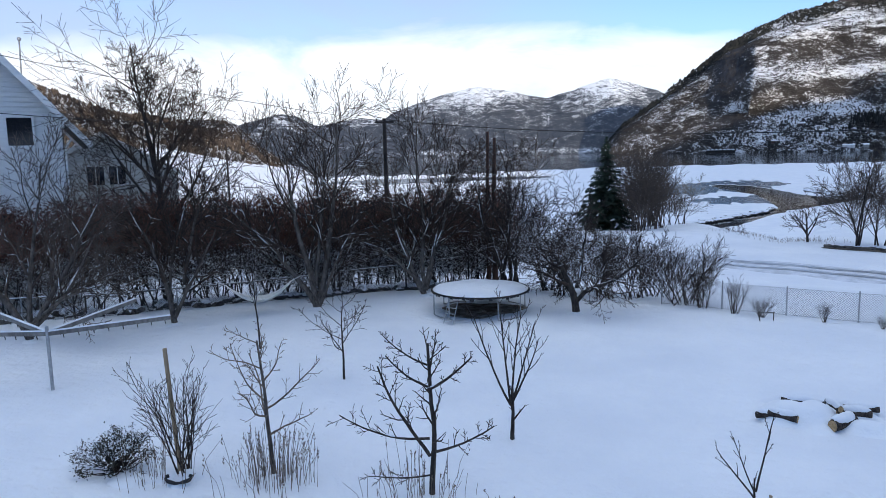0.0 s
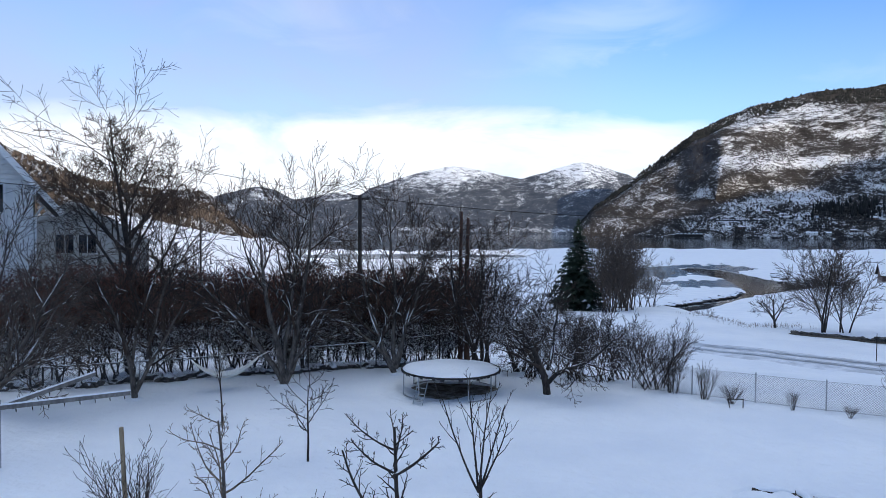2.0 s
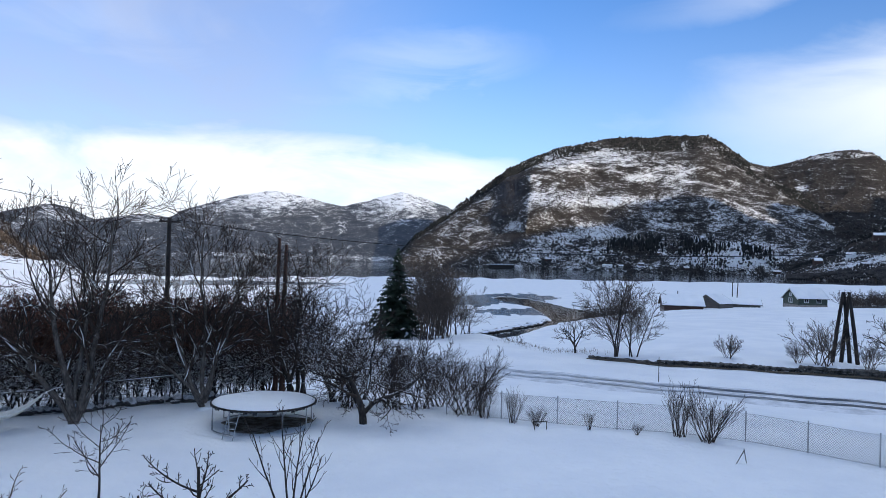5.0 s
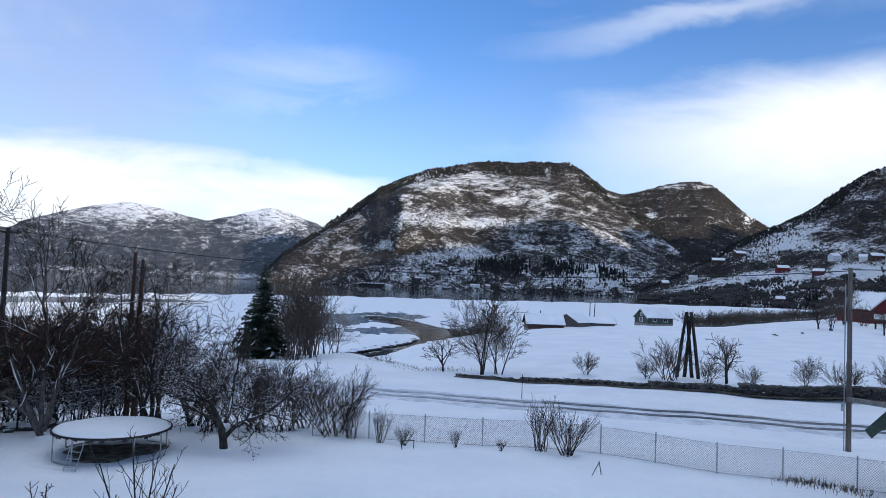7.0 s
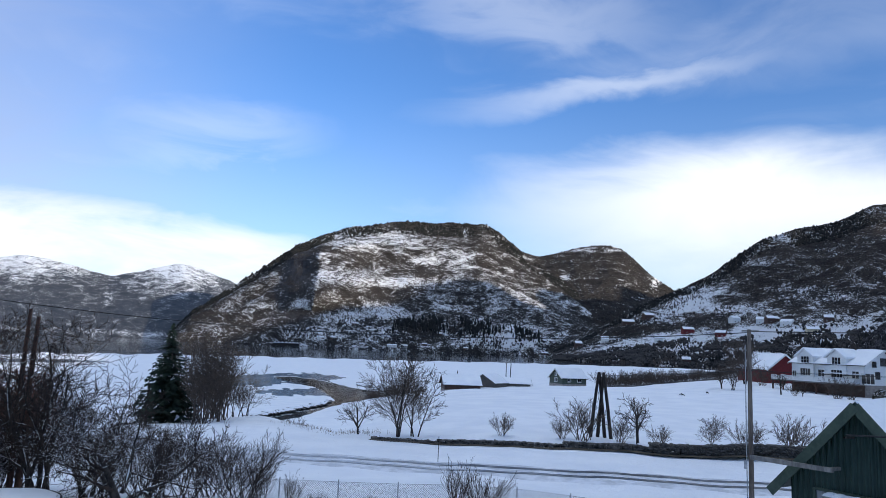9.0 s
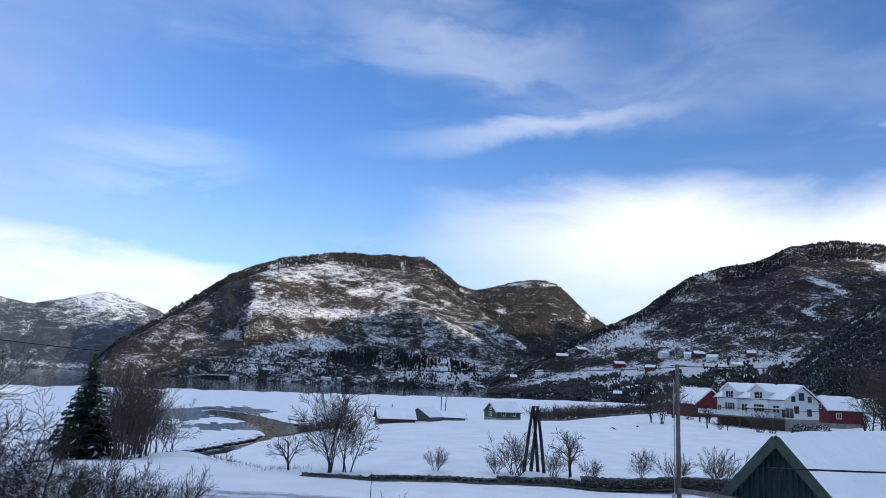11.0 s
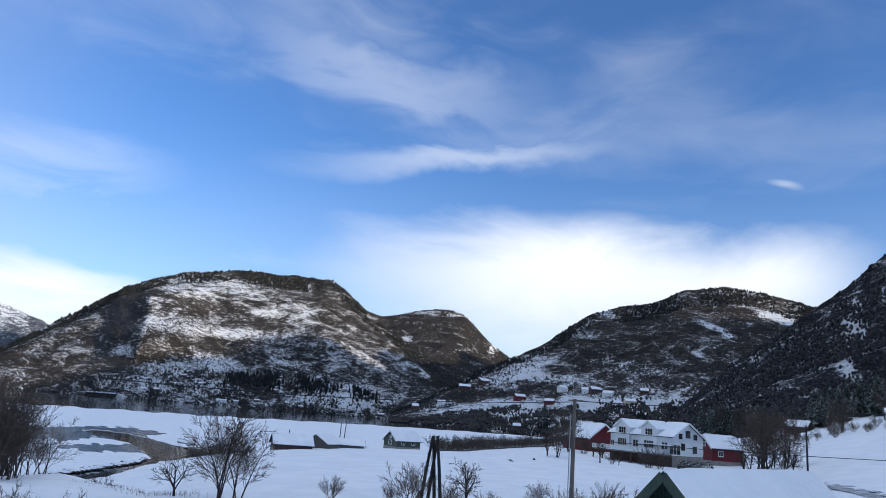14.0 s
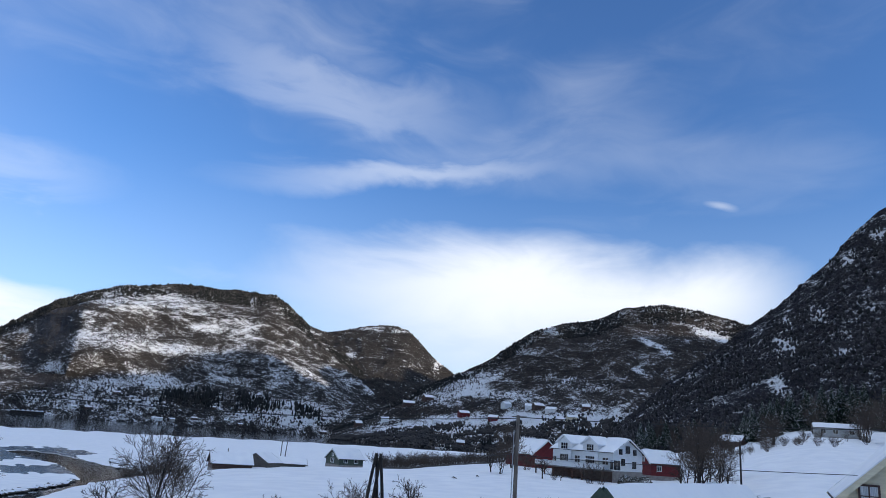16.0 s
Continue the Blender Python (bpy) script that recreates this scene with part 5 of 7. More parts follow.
def log_pile(place, turn):
    """Logs thrown in a heap and half buried: the snow lies over them in one soft sheet."""
    rs = np.random.RandomState(8)
    here = Matrix.Translation(place) @ Matrix.Rotation(radians(turn), 4, "Z") @ Matrix.Diagonal((0.8, 0.8, 0.9, 1))
    for k, (x, y, z, rz, ln, r_) in enumerate(((-1.22, -0.42, 0.10, 28, 0.55, 0.085), (-0.82, -0.48, 0.13, -14, 0.80, 0.095), (0.66, -0.22, 0.10, 52, 0.85, 0.14), (0.92, 0.55, 0.14, 9, 0.85, 0.10), (-0.35, 0.95, 0.12, 6, 1.15, 0.09), (0.42, 0.42, 0.26, 118, 0.7, 0.08), (1.1, 1.0, 0.14, 14, 0.9, 0.08))):
        root = new("firewood_log")
        root.matrix_basis = here @ pose(x, y, z * 1.45, 0, 0, rz)
        tagged(root, "round firewood log with dark bark buried in snow", "log", "logs in the heap")
        pts = np.array([[-ln / 2, 0, 0], [0, 0.02, 0.01], [ln / 2, 0, 0]])
        tube_object("bark", [(pts, np.array([r_, r_ * 1.05, r_ * 0.95]))], BARK, root, 12)
        for sx in (-1, 1):
            bm = bmesh.new()
            bmesh.ops.create_circle(bm, cap_ends=True, segments=12, radius=r_ * 0.97, matrix=Matrix.Translation((sx * (ln / 2 + 0.003), 0, 0)) @ Matrix.Rotation(math.pi / 2, 4, "Y"))
            part("cut_end", bm, BARK if k in (0, 4) else WOOD_CUT, root, "dark weathered end" if k in (0, 4) else "pale sawn end")
        cap = np.array([[(q - 0.5) * ln * 0.96, 0.03, r_ * 0.72 + 0.015 * math.sin(q * 7 + k)] for q in np.linspace(0, 1, 9)])
        tube_object("snow_cap", [(cap, r_ * np.array([0.4, 0.95, 1.1, 1.05, 1.15, 1.1, 1.1, 0.95, 0.4]))], SNOW, root, 10)
    # the drape: a sheet whose height follows the heap beneath
    bm = bmesh.new()
    bumps = ((-0.65, -0.05, 0.75, 0.50, 0.34), (-0.05, 0.15, 0.60, 0.70, 0.34), (-0.9, 0.35, 0.5, 0.4, 0.24), (1.25, -0.10, 0.75, 0.33, 0.20), (-0.3, 1.25, 0.9, 0.32, 0.27), (0.75, 1.35, 0.9, 0.32, 0.24), (0.95, 0.72, 0.6, 0.25, 0.22), (-1.15, -0.15, 0.4, 0.25, 0.20), (0.1, -0.55, 0.35, 0.35, 0.12))
    n = 44
    grid = []
    for i in range(n + 1):
        row = []
        for q in range(n + 1):
            x, y = -2.4 + 4.8 * i / n, -1.4 + 3.8 * q / n
            h = max(1.3 * hh * math.exp(-(((x - bx) / wx) ** 2 + ((y - by) / wy) ** 2) ** 1.5) for bx, by, wx, wy, hh in bumps)
            h += 0.012 * noise.noise(Vector((x * 3, y * 3, 2)))
            w = here @ Vector((x, y, 0))
            row.append(bm.verts.new((w.x, w.y, ground_z(w.x, w.y) + h - 0.03)))
        grid.append(row)
    for i in range(n):
        for q in range(n):
            bm.faces.new((grid[i][q], grid[i + 1][q], grid[i + 1][q + 1], grid[i][q + 1]))
    tagged(part("snow_drift", bm, SNOW, None, "", True), "soft drift of snow over a heap of logs", "snow", kind="structure")


log_pile(pol(28.9, 16.9), -28.9)

# a small trestle of two sticks near the fence, and a low stick bench
root = empty("stick_trestle", pol(40.5, 24.4), 0, "two dark sticks propped together in the snow", "sticks")
tube_object("stick", [(np.array([[-0.32, 0, -0.05], [0.02, 0, 0.44]]), np.full(2, 0.014))], TWIG, root, 5)
tube_object("stick", [(np.array([[0.16, 0.05, -0.05], [0.0, 0, 0.46]]), np.full(2, 0.014))], TWIG, root, 5)
root = empty("low_stand", pol(25.2, 26.6), 0, "low dark stick frame by the fence", "stand")
for a_, b_ in (((-0.3, 0, 0.3), (0.3, 0, 0.3)), ((-0.27, 0, 0.32), (-0.2, 0, -0.05)), ((0.27, 0, 0.32), (0.27, 0, -0.05))):
    tube_object("stick", [(np.array([a_, b_]), np.full(2, 0.018))], WOOD_DARK, root, 5)

# ---- road, stone wall, field ----
ROAD_X = (2, 9, 16.6, 24.8, 30.3, 34, 38, 42.4, 52, 66)
ROAD_Y = (62, 53.5, 45.6, 37.4, 32.7, 29.4, 25.9, 22.3, 15.5, 7)


def along(xs, ys, n):
    """Evenly spaced points on a smoothed line, with the sideways direction at each."""
    P = np.stack([np.interp(np.linspace(0, len(xs) - 1, 400), np.arange(len(xs)), v) for v in (xs, ys)], -1)
    k = np.hanning(61)
    k /= k.sum()
    P = np.stack([np.convolve(np.pad(P[:, i], 30, "reflect", reflect_type="odd"), k, "valid") for i in (0, 1)], -1)
    d = np.r_[0, np.cumsum(np.linalg.norm(np.diff(P, axis=0), axis=1))]
    s = np.linspace(0, d[-1], n)
    Q = np.stack([np.interp(s, d, P[:, i]) for i in (0, 1)], -1)
    T = np.gradient(Q, axis=0)
    T /= np.linalg.norm(T, axis=1)[:, None]
    return Q, np.stack([T[:, 1], -T[:, 0]], -1), s


def strip(name, xs, ys, offs, zoff, mat, n=160):
    Q, S, s = along(xs, ys, n)
    v, f = [], []
    m_ = len(offs)
    for i in range(n):
        for o, dz in zip(offs, zoff):
            x, y = Q[i] + S[i] * o
            zc = ground_z(*Q[i])
            v.append((x, y, max(zc, ground_z(x, y) - 0.02) + dz))
    for i in range(n - 1):
        for j in range(m_ - 1):
            a = i * m_ + j
            f.append((a, a + 1, a + m_ + 1, a + m_))
    return mesh_object(name, v, f, mat, None, True)


m, nt, b = material("road_slush", 0.55, 0, 0.4)
p_ = world_pos(nt)
n1 = noise_(nt, p_, 0.6, 5, 0.6)
n2 = noise_(nt, p_, 5, 5, 0.6)
f_ = math_(nt, "ADD", math_(nt, "MULTIPLY", n1, 0.6), math_(nt, "MULTIPLY", n2, 0.4))
nt.links.new(mixcol(nt, ramp(nt, f_, 0.40, 0.62), (0.22, 0.225, 0.235), (0.50, 0.51, 0.53)), b.inputs["Base Color"])
bump(nt, b, n2, 0.05)
SLUSH = m
# packed snow with thin salt-grey streaks, and wet asphalt where the road has thawed
m, nt, b = material("packed_snow", 0.7, 0, 0.3)
p_ = world_pos(nt)
k_ = noise_(nt, mapping(nt, p_, (1, 1, 1), (0, 0, 0)), 0.9, 6, 0.65)
nt.links.new(mixcol(nt, ramp(nt, k_, 0.35, 0.65), (0.50, 0.51, 0.53), (0.74, 0.75, 0.78)), b.inputs["Base Color"])
bump(nt, b, k_, 0.06)
PACKED = m
m, nt, b = material("wheel_track", 0.45, 0, 0.4)
p_ = world_pos(nt)
k_ = noise_(nt, p_, 1.3, 6, 0.65)
sx_ = nt.nodes.new("ShaderNodeSeparateXYZ")
nt.links.new(p_, sx_.inputs[0])
wet = ramp(nt, math_(nt, "ADD", sx_.outputs[0], math_(nt, "MULTIPLY", noise_(nt, p_, 0.35, 4), 10.0)), 29.0, 34.0)
dry = mixcol(nt, ramp(nt, k_, 0.35, 0.65), (0.26, 0.265, 0.275), (0.50, 0.51, 0.53))
nt.links.new(mixcol(nt, wet, dry, mixcol(nt, ramp(nt, k_, 0.45, 0.65), (0.055, 0.056, 0.06), (0.20, 0.205, 0.215))), b.inputs["Base Color"])
TRACK = m
tagged(strip("road", ROAD_X, ROAD_Y, (-2.8, -1.9, -1.5, -0.3, 0.3, 1.5, 1.9, 2.8), (-0.16, 0.02, 0.05, 0.05, 0.05, 0.05, 0.02, -0.16), PACKED), "narrow country road packed with snow", "road", kind="structure")
for o in (-0.85, 0.75):
    tagged(strip("wheel_track", ROAD_X, ROAD_Y, (o - 0.30, o + 0.30), (0.075, 0.075), TRACK), "grey wheel track worn through the snow on the road", "road", kind="structure")

# the dry-stone wall between road and field: each stone lies loose in its course
WALL_X = (27.5, 29.5, 32.0, 38.5, 42.4, 44.5, 48.5, 54, 60)
WALL_Y = (49.8, 47.6, 45.0, 40.7, 36.9, 34.3, 30.4, 26, 22)
stone_wall = tagged(new("stone_wall"), "low dry-stone field wall of dark stones with snow on top", "wall", kind="structure")
stone_meshes = []
for s_ in range(6):
    me = bpy.data.meshes.new("stone")
    bm = bmesh.new()
    bmesh.ops.create_cube(bm, size=1.0)
    bmesh.ops.bevel(bm, geom=bm.edges[:], offset=0.18, segments=1, affect="EDGES")
    for v in bm.verts:
        v.co += Vector((noise.noise(v.co * 3 + Vector((s_, 0, 0))), noise.noise(v.co * 3 + Vector((0, s_, 5))), noise.noise(v.co * 3 + Vector((9, 0, s_))))) * 0.22
    bm.normal_update()
    bm.to_mesh(me)
    bm.free()
    me.materials.append(STONE)
    stone_meshes.append(me)
Q, S, s = along(WALL_X, WALL_Y, 170)
rest_v, rest_f = [], []
count = 0
for i in range(169):
    t = i / 168
    courses = 1 if t < 0.12 else 2 if t < 0.35 else (3 if t < 0.5 else 5)
    for c in range(courses):
        x, y = Q[i] + S[i] * (RS.normal(0, 0.06) + 0.05 * c) + (Q[i + 1] - Q[i]) * (0.5 * (c % 2) + RS.uniform(-0.2, 0.2))
        m_ = Matrix.Translation((x, y, ground_z(*(Q[i] + S[i] * 0.3)) + 0.06 + 0.185 * c)) @ Matrix.Rotation(math.atan2(*(Q[i + 1] - Q[i])[::-1]) + RS.normal(0, 0.25), 4, "Z") @ pose(0, 0, 0, RS.normal(0, 9), RS.normal(0, 9), 0) @ Matrix.Diagonal((RS.uniform(0.24, 0.46), RS.uniform(0.35, 0.5), RS.uniform(0.15, 0.25), 1))
        if t > 0.5 and c > 0 and count < 290:
            ob = new("stone", stone_meshes[RS.randint(0, 6)])
            ob.parent = stone_wall
            ob.matrix_basis = m_
            count += 1
        else:
            me = stone_meshes[(i + c) % 6]
            n0 = len(rest_v)
            rest_v += [tuple(m_ @ v.co) for v in me.vertices]
            rest_f += [tuple(n0 + k for k in pl.vertices) for pl in me.polygons]
ob = mesh_object("far_stones", rest_v, rest_f, STONE, stone_wall)
ob["kind"] = "stuff"
bm = bmesh.new()
rs_ = np.random.RandomState(6)
for i in range(0, 169, 1):
    if rs_.uniform() < 0.16:
        x, y = Q[i] + S[i] * rs_.uniform(-0.1, 0.1)
        snow_mound(bm, (x, y, ground_z(x, y) + (0.34 if i < 59 else 0.52 if i < 85 else 0.86)), rs_.uniform(0.15, 0.3), rs_.uniform(0.05, 0.12), rs_, 7)
part("snow_on_wall", bm, SNOW, stone_wall, "patchy snow", True)
# ditch of dark soil and dead grass at its foot
DITCH = two_tone("ditch", (0.03, 0.025, 0.02), (0.12, 0.10, 0.075), 0.9, 0.95, 0, 0.1)
Qd, Sd, sd = along(WALL_X, WALL_Y, 90)
tagged(strip("ditch", WALL_X, WALL_Y, (0.25, 0.5, 0.95), (0.05, 0.03, 0.015), DITCH), "dark strip of bare soil below the stone wall", "ground", kind="structure")

# tufts of dead grass at the edge of the field
def grass_tufts(name, centres, spread, h, n, seed, label):
    rs = np.random.RandomState(seed)
    br = []
    for c in centres:
        for _ in range(n):
            x, y = c[0] + rs.normal(0, spread), c[1] + rs.normal(0, spread)
            z = ground_z(x, y)
            l = h * rs.uniform(0.5, 1.2)
            br.append((np.array([[x, y, z - 0.02], [x + rs.normal(0, .25) * l, y + rs.normal(0, .25) * l, z + l]]), np.array([0.012, 0.004]), 3))
    return tagged(tube_object(name, br, TWIG_BUFF, None, 3), label, "grass", kind="stuff")


grass_tufts("dead_grass", [pol(a, d)[:2] for a, d in zip(np.linspace(22, 29, 22), np.linspace(74, 60, 22))], 0.9, 0.30, 16, 3, "dead straw-coloured grass at the edge of the bank")
grass_tufts("dead_grass", [pol(a, 26.6)[:2] for a in np.linspace(53.5, 58.5, 14)], 0.30, 0.16, 22, 4, "dead grass along the chain-link fence")


# ---- houses ----
def window(parent, m, w, h, frame_mat, bars=(1, 0), depth=0.07, glass=None):
    """A window standing proud of the wall plane (x right, z up, facing -y), with its frame, sill and panes."""
    fr = part("window", bmesh.new(), frame_mat, parent)
    t = 0.09 if w > 0.6 else 0.06
    bm = bmesh.new()
    for lo, hi in (((-w / 2 - t, -depth, -t), (w / 2 + t, 0.02, 0)), ((-w / 2 - t, -depth, h), (w / 2 + t, 0.02, h + t)), ((-w / 2 - t, -depth, 0), (-w / 2, 0.02, h)), ((w / 2, -depth, 0), (w / 2 + t, 0.02, h))):
        box(bm, lo, hi, m)
    for i in range(bars[0]):
        x = -w / 2 + w * (i + 1) / (bars[0] + 1)
        box(bm, (x - 0.03, -depth * 0.7, 0), (x + 0.03, 0.01, h), m)
    for i in range(bars[1]):
        z = h * (i + 1) / (bars[1] + 1)
        box(bm, (-w / 2, -depth * 0.6, z - 0.022), (w / 2, 0.01, z + 0.022), m)
    part("frame", bm, frame_mat, fr)
    bm = bmesh.new()
    box(bm, (-w / 2, -0.025, 0), (w / 2, -0.012, h), m)
    part("pane", bm, glass or GLASS, fr)
    bm = bmesh.new()
    box(bm, (-w / 2 - t - 0.03, -depth - 0.05, -t - 0.04), (w / 2 + t + 0.03, 0, -t), m)
    part("sill", bm, frame_mat, fr)
    return fr


def clad(bm, x0, x1, z0, z1, m, board=0.2, proud=0.025, gap=0.0):
    """Lapped boards on a rectangle in the wall plane (facing -y), as one stepped sheet."""
    prev, z = None, z0
    while z < z1 - 0.02:
        t = min(z + board, z1)
        prof = ((-gap - proud, z), (-gap - 0.003, t - 0.035), (-0.004, t - 0.035), (-0.004, t)) if gap else ((-proud, z), (-0.003, t))
        for y, zz in prof:
            row = [bm.verts.new(m @ Vector((x, y, zz))) for x in (x0, x1)]
            if prev:
                bm.faces.new((prev[0], prev[1], row[1], row[0]))
            prev = row
        z = t


def clad_gable(bm, x0, x1, z0, apex_z, m, board=0.2, proud=0.025, gap=0.0):
    z, H, prev = z0, apex_z - z0, None
    while z < apex_z - 0.05:
        t = min(z + board, apex_z)
        prof = ((-gap - proud, z), (-gap - 0.003, t - 0.035), (-0.004, t - 0.035), (-0.004, t)) if gap else ((-proud, z), (-0.003, t))
        for y, zz in prof:
            k = (zz - z0) / H * (x1 - x0) / 2 * 0.999
            row = [bm.verts.new(m @ Vector((x, y, zz))) for x in (x0 + k, x1 - k)]
            if prev:
                bm.faces.new((prev[0], prev[1], row[1], row[0]))
            prev = row
        z = t


def gable_house(name, M, L, D, eave, ridge, wall_mat, label, roof_mat=WOOD_DARK, over=0.45, board=0.2, trim=None, snow=0.16, base=0.4, category="house", group="", gap=0.0):
    """A house with its ridge along x. M: its pose; L along the front, D deep. Gables at both ends."""
    root = new(name)
    root.matrix_basis = M
    tagged(root, label, category, group)
    I = Matrix.Identity(4)
    bm = bmesh.new()
    box(bm, (0, 0, base), (L, D, eave))
    pts = [((0, 0, eave), (0, D, eave), (0, D / 2, ridge - 0.05)), ((L, 0, eave), (L, D / 2, ridge - 0.05), (L, D, eave))]
    for tri in pts:
        bm.faces.new([bm.verts.new(p) for p in tri])
    front, backm = I, Matrix.Translation((L, D, 0)) @ Matrix.Rotation(math.pi, 4, "Z")
    left = Matrix.Translation((0, D, 0)) @ Matrix.Rotation(-math.pi / 2, 4, "Z")
    right = Matrix.Translation((L, 0, 0)) @ Matrix.Rotation(math.pi / 2, 4, "Z")
    for mm, w in ((front, L), (backm, L), (left, D), (right, D)):
        clad(bm, 0, w, base, eave, mm, board, gap=gap)
    for mm in (left, right):
        clad_gable(bm, 0, D, eave, ridge - 0.06, mm, board, gap=gap)
    part("wall", bm, wall_mat, root)
    bm = bmesh.new()
    box(bm, (-0.04, -0.04, -1.6), (L + 0.04, D + 0.04, base + 0.001))
    part("foundation", bm, CONCRETE, root)
    sl = (ridge - eave) / (D / 2)
    th = 0.14
    for k, side in enumerate((-1, 1)):
        bm = bmesh.new()
        y0 = -over if side < 0 else D + over
        z0 = eave - over * sl
        rows = [(-over, y0, z0), (L + over, y0, z0), (L + over, D / 2, ridge), (-over, D / 2, ridge)]
        lo_ = [bm.verts.new(p) for p in rows]
        hi_ = [bm.verts.new((p[0], p[1], p[2] + th)) for p in rows]
        bm.faces.new(lo_)
        bm.faces.new(hi_[::-1])
        for i in range(4):
            bm.faces.new((lo_[i], hi_[i], hi_[(i + 1) % 4], lo_[(i + 1) % 4]))
        roof = part("roof", bm, roof_mat, root)
        if snow:
            bm = bmesh.new()
            n, q = 14, 5
            g = []
            for i in range(n + 1):
                row = []
                for j in range(q + 1):
                    u, v = i / n, j / q
                    edge = min(u, 1 - u, v * 1.2 + 0.001)
                    hh = snow * min(1, 0.25 + edge * 9) * (0.9 + 0.2 * math.sin(i * 1.3 + j))
                    row.append(bm.verts.new((-over + 0.03 + (L + 2 * over - 0.06) * u, y0 + (D / 2 - y0) * v, z0 + (ridge - z0) * v + th + hh)))
                g.append(row)
            for i in range(n):
                for j in range(q):
                    bm.faces.new((g[i][j], g[i + 1][j], g[i + 1][j + 1], g[i][j + 1]))
            part("snow_on_roof", bm, SNOW, roof, "thick even snow", True)
            bm = bmesh.new()
            for xx in (-over, L + over):
                vs = [(xx, y0, z0 + th), (xx, D / 2, ridge + th), (xx, D / 2, ridge + th + snow * 0.6), (xx, y0, z0 + th + snow * 0.4)]
                bm.faces.new([bm.verts.new(p) for p in vs])
            vs = [(-over, y0, z0 + th), (L + over, y0, z0 + th), (L + over, y0, z0 + th + snow * .5), (-over, y0, z0 + th + snow * .5)]
            bm.faces.new([bm.verts.new(p) for p in vs])
            part("snow_edge", bm, SNOW, roof)
    tm = trim or wall_mat
    for xx in (-over - 0.03, L + over + 0.03):
        for side in (-1, 1):
            bm = bmesh.new()
            y0 = -over if side < 0 else D + over
            beam(bm, (xx, y0, eave - over * sl - 0.02), (xx, D / 2, ridge - 0.02), 0.05, 0.24)
            part("bargeboard", bm, tm, root)
    return root


def pose_from(corner, x_dir):
    ax = Vector((x_dir[0], x_dir[1], 0)).normalized()
    return Matrix.Translation(corner) @ Matrix.Rotation(math.atan2(ax.y, ax.x), 4, "Z")


def wall_windows(root, spots, w, h, mat, side="front", L=0, D=0, bars=(1, 0), out=0.025):
    I = Matrix.Identity(4)
    mm = {"front": I, "right": Matrix.Translation((L, 0, 0)) @ Matrix.Rotation(math.pi / 2, 4, "Z"), "left": Matrix.Translation((0, D, 0)) @ Matrix.Rotation(-math.pi / 2, 4, "Z")}[side]
    for x, z in spots:
        window(root, mm @ Matrix.Translation((x, -out, z)), w, h, mat, bars)


# white house at the left, its gable towards the garden
hw = gable_house("white_house", Matrix.Translation(pol(-28.05, 36.0, -1.0)) @ Matrix.Rotation(radians(118), 4, "Z"), 11.0, 8.6, 9.0, 14.1, WHITE_PAINT,
                 "white clapboard house with gable roof beyond the hedge", WOOD_DARK, 1.1, 0.21, WHITE_PAINT, 0.10, gap=0.05)
wall_windows(hw, ((7.0, 7.75), (1.8, 3.6), (6.0, 3.6)), 0.95, 1.2, WHITE_PAINT, "left", 11.0, 8.6, (0, 0), 0.085)
bm = bmesh.new()
for yy in (0.0, 4.3, 8.6):
    box(bm, (-1.0, yy - 0.12, 8.5 if yy != 4.3 else 13.2), (0.1, yy + 0.1, 8.7 if yy != 4.3 else 13.4))
part("roof_bracket", bm, WHITE_PAINT, hw)
inv_ = hw.matrix_basis.inverted()
m0_, m1_ = inv_ @ pol(-30.2, 40.0, EYE + 40 * math.tan(radians(4.6))), inv_ @ pol(-30.1, 40.0, EYE + 40 * math.tan(radians(8.2)))
tube_object("mast", [(np.array([m0_, m1_]), np.full(2, 0.035))], ZINC, hw, 6)
bm = bmesh.new()
bmesh.ops.create_uvsphere(bm, u_segments=10, v_segments=6, radius=0.10, matrix=Matrix.Translation(m1_))
part("mast_ball", bm, ZINC, hw, "", True)
tube_object("downpipe", [(np.array([[0.1, -0.35, 8.0], [-0.08, -0.09, 7.6], [-0.08, -0.09, -0.4]]), np.full(3, 0.05))], WHITE_PAINT, hw, 7)

# grey weathered house behind it
hg = gable_house("grey_house", Matrix.Translation(pol(-20.6, 52.0, -1.0)) @ Matrix.Rotation(radians(116), 4, "Z"), 10.0, 9.0, 6.2, 8.7, GREY_PAINT, "weathered grey timber house with snow on its roof", WOOD_DARK, 0.5, 0.22, GREY_PAINT, 0.06, gap=0.04)
wall_windows(hg, ((2.2, 2.4), (5.8, 2.4), (4.0, 5.4), (5.3, 5.4)), 1.0, 1.2, GREY_PAINT, "left", 10.0, 9.0, (1, 0), 0.08)

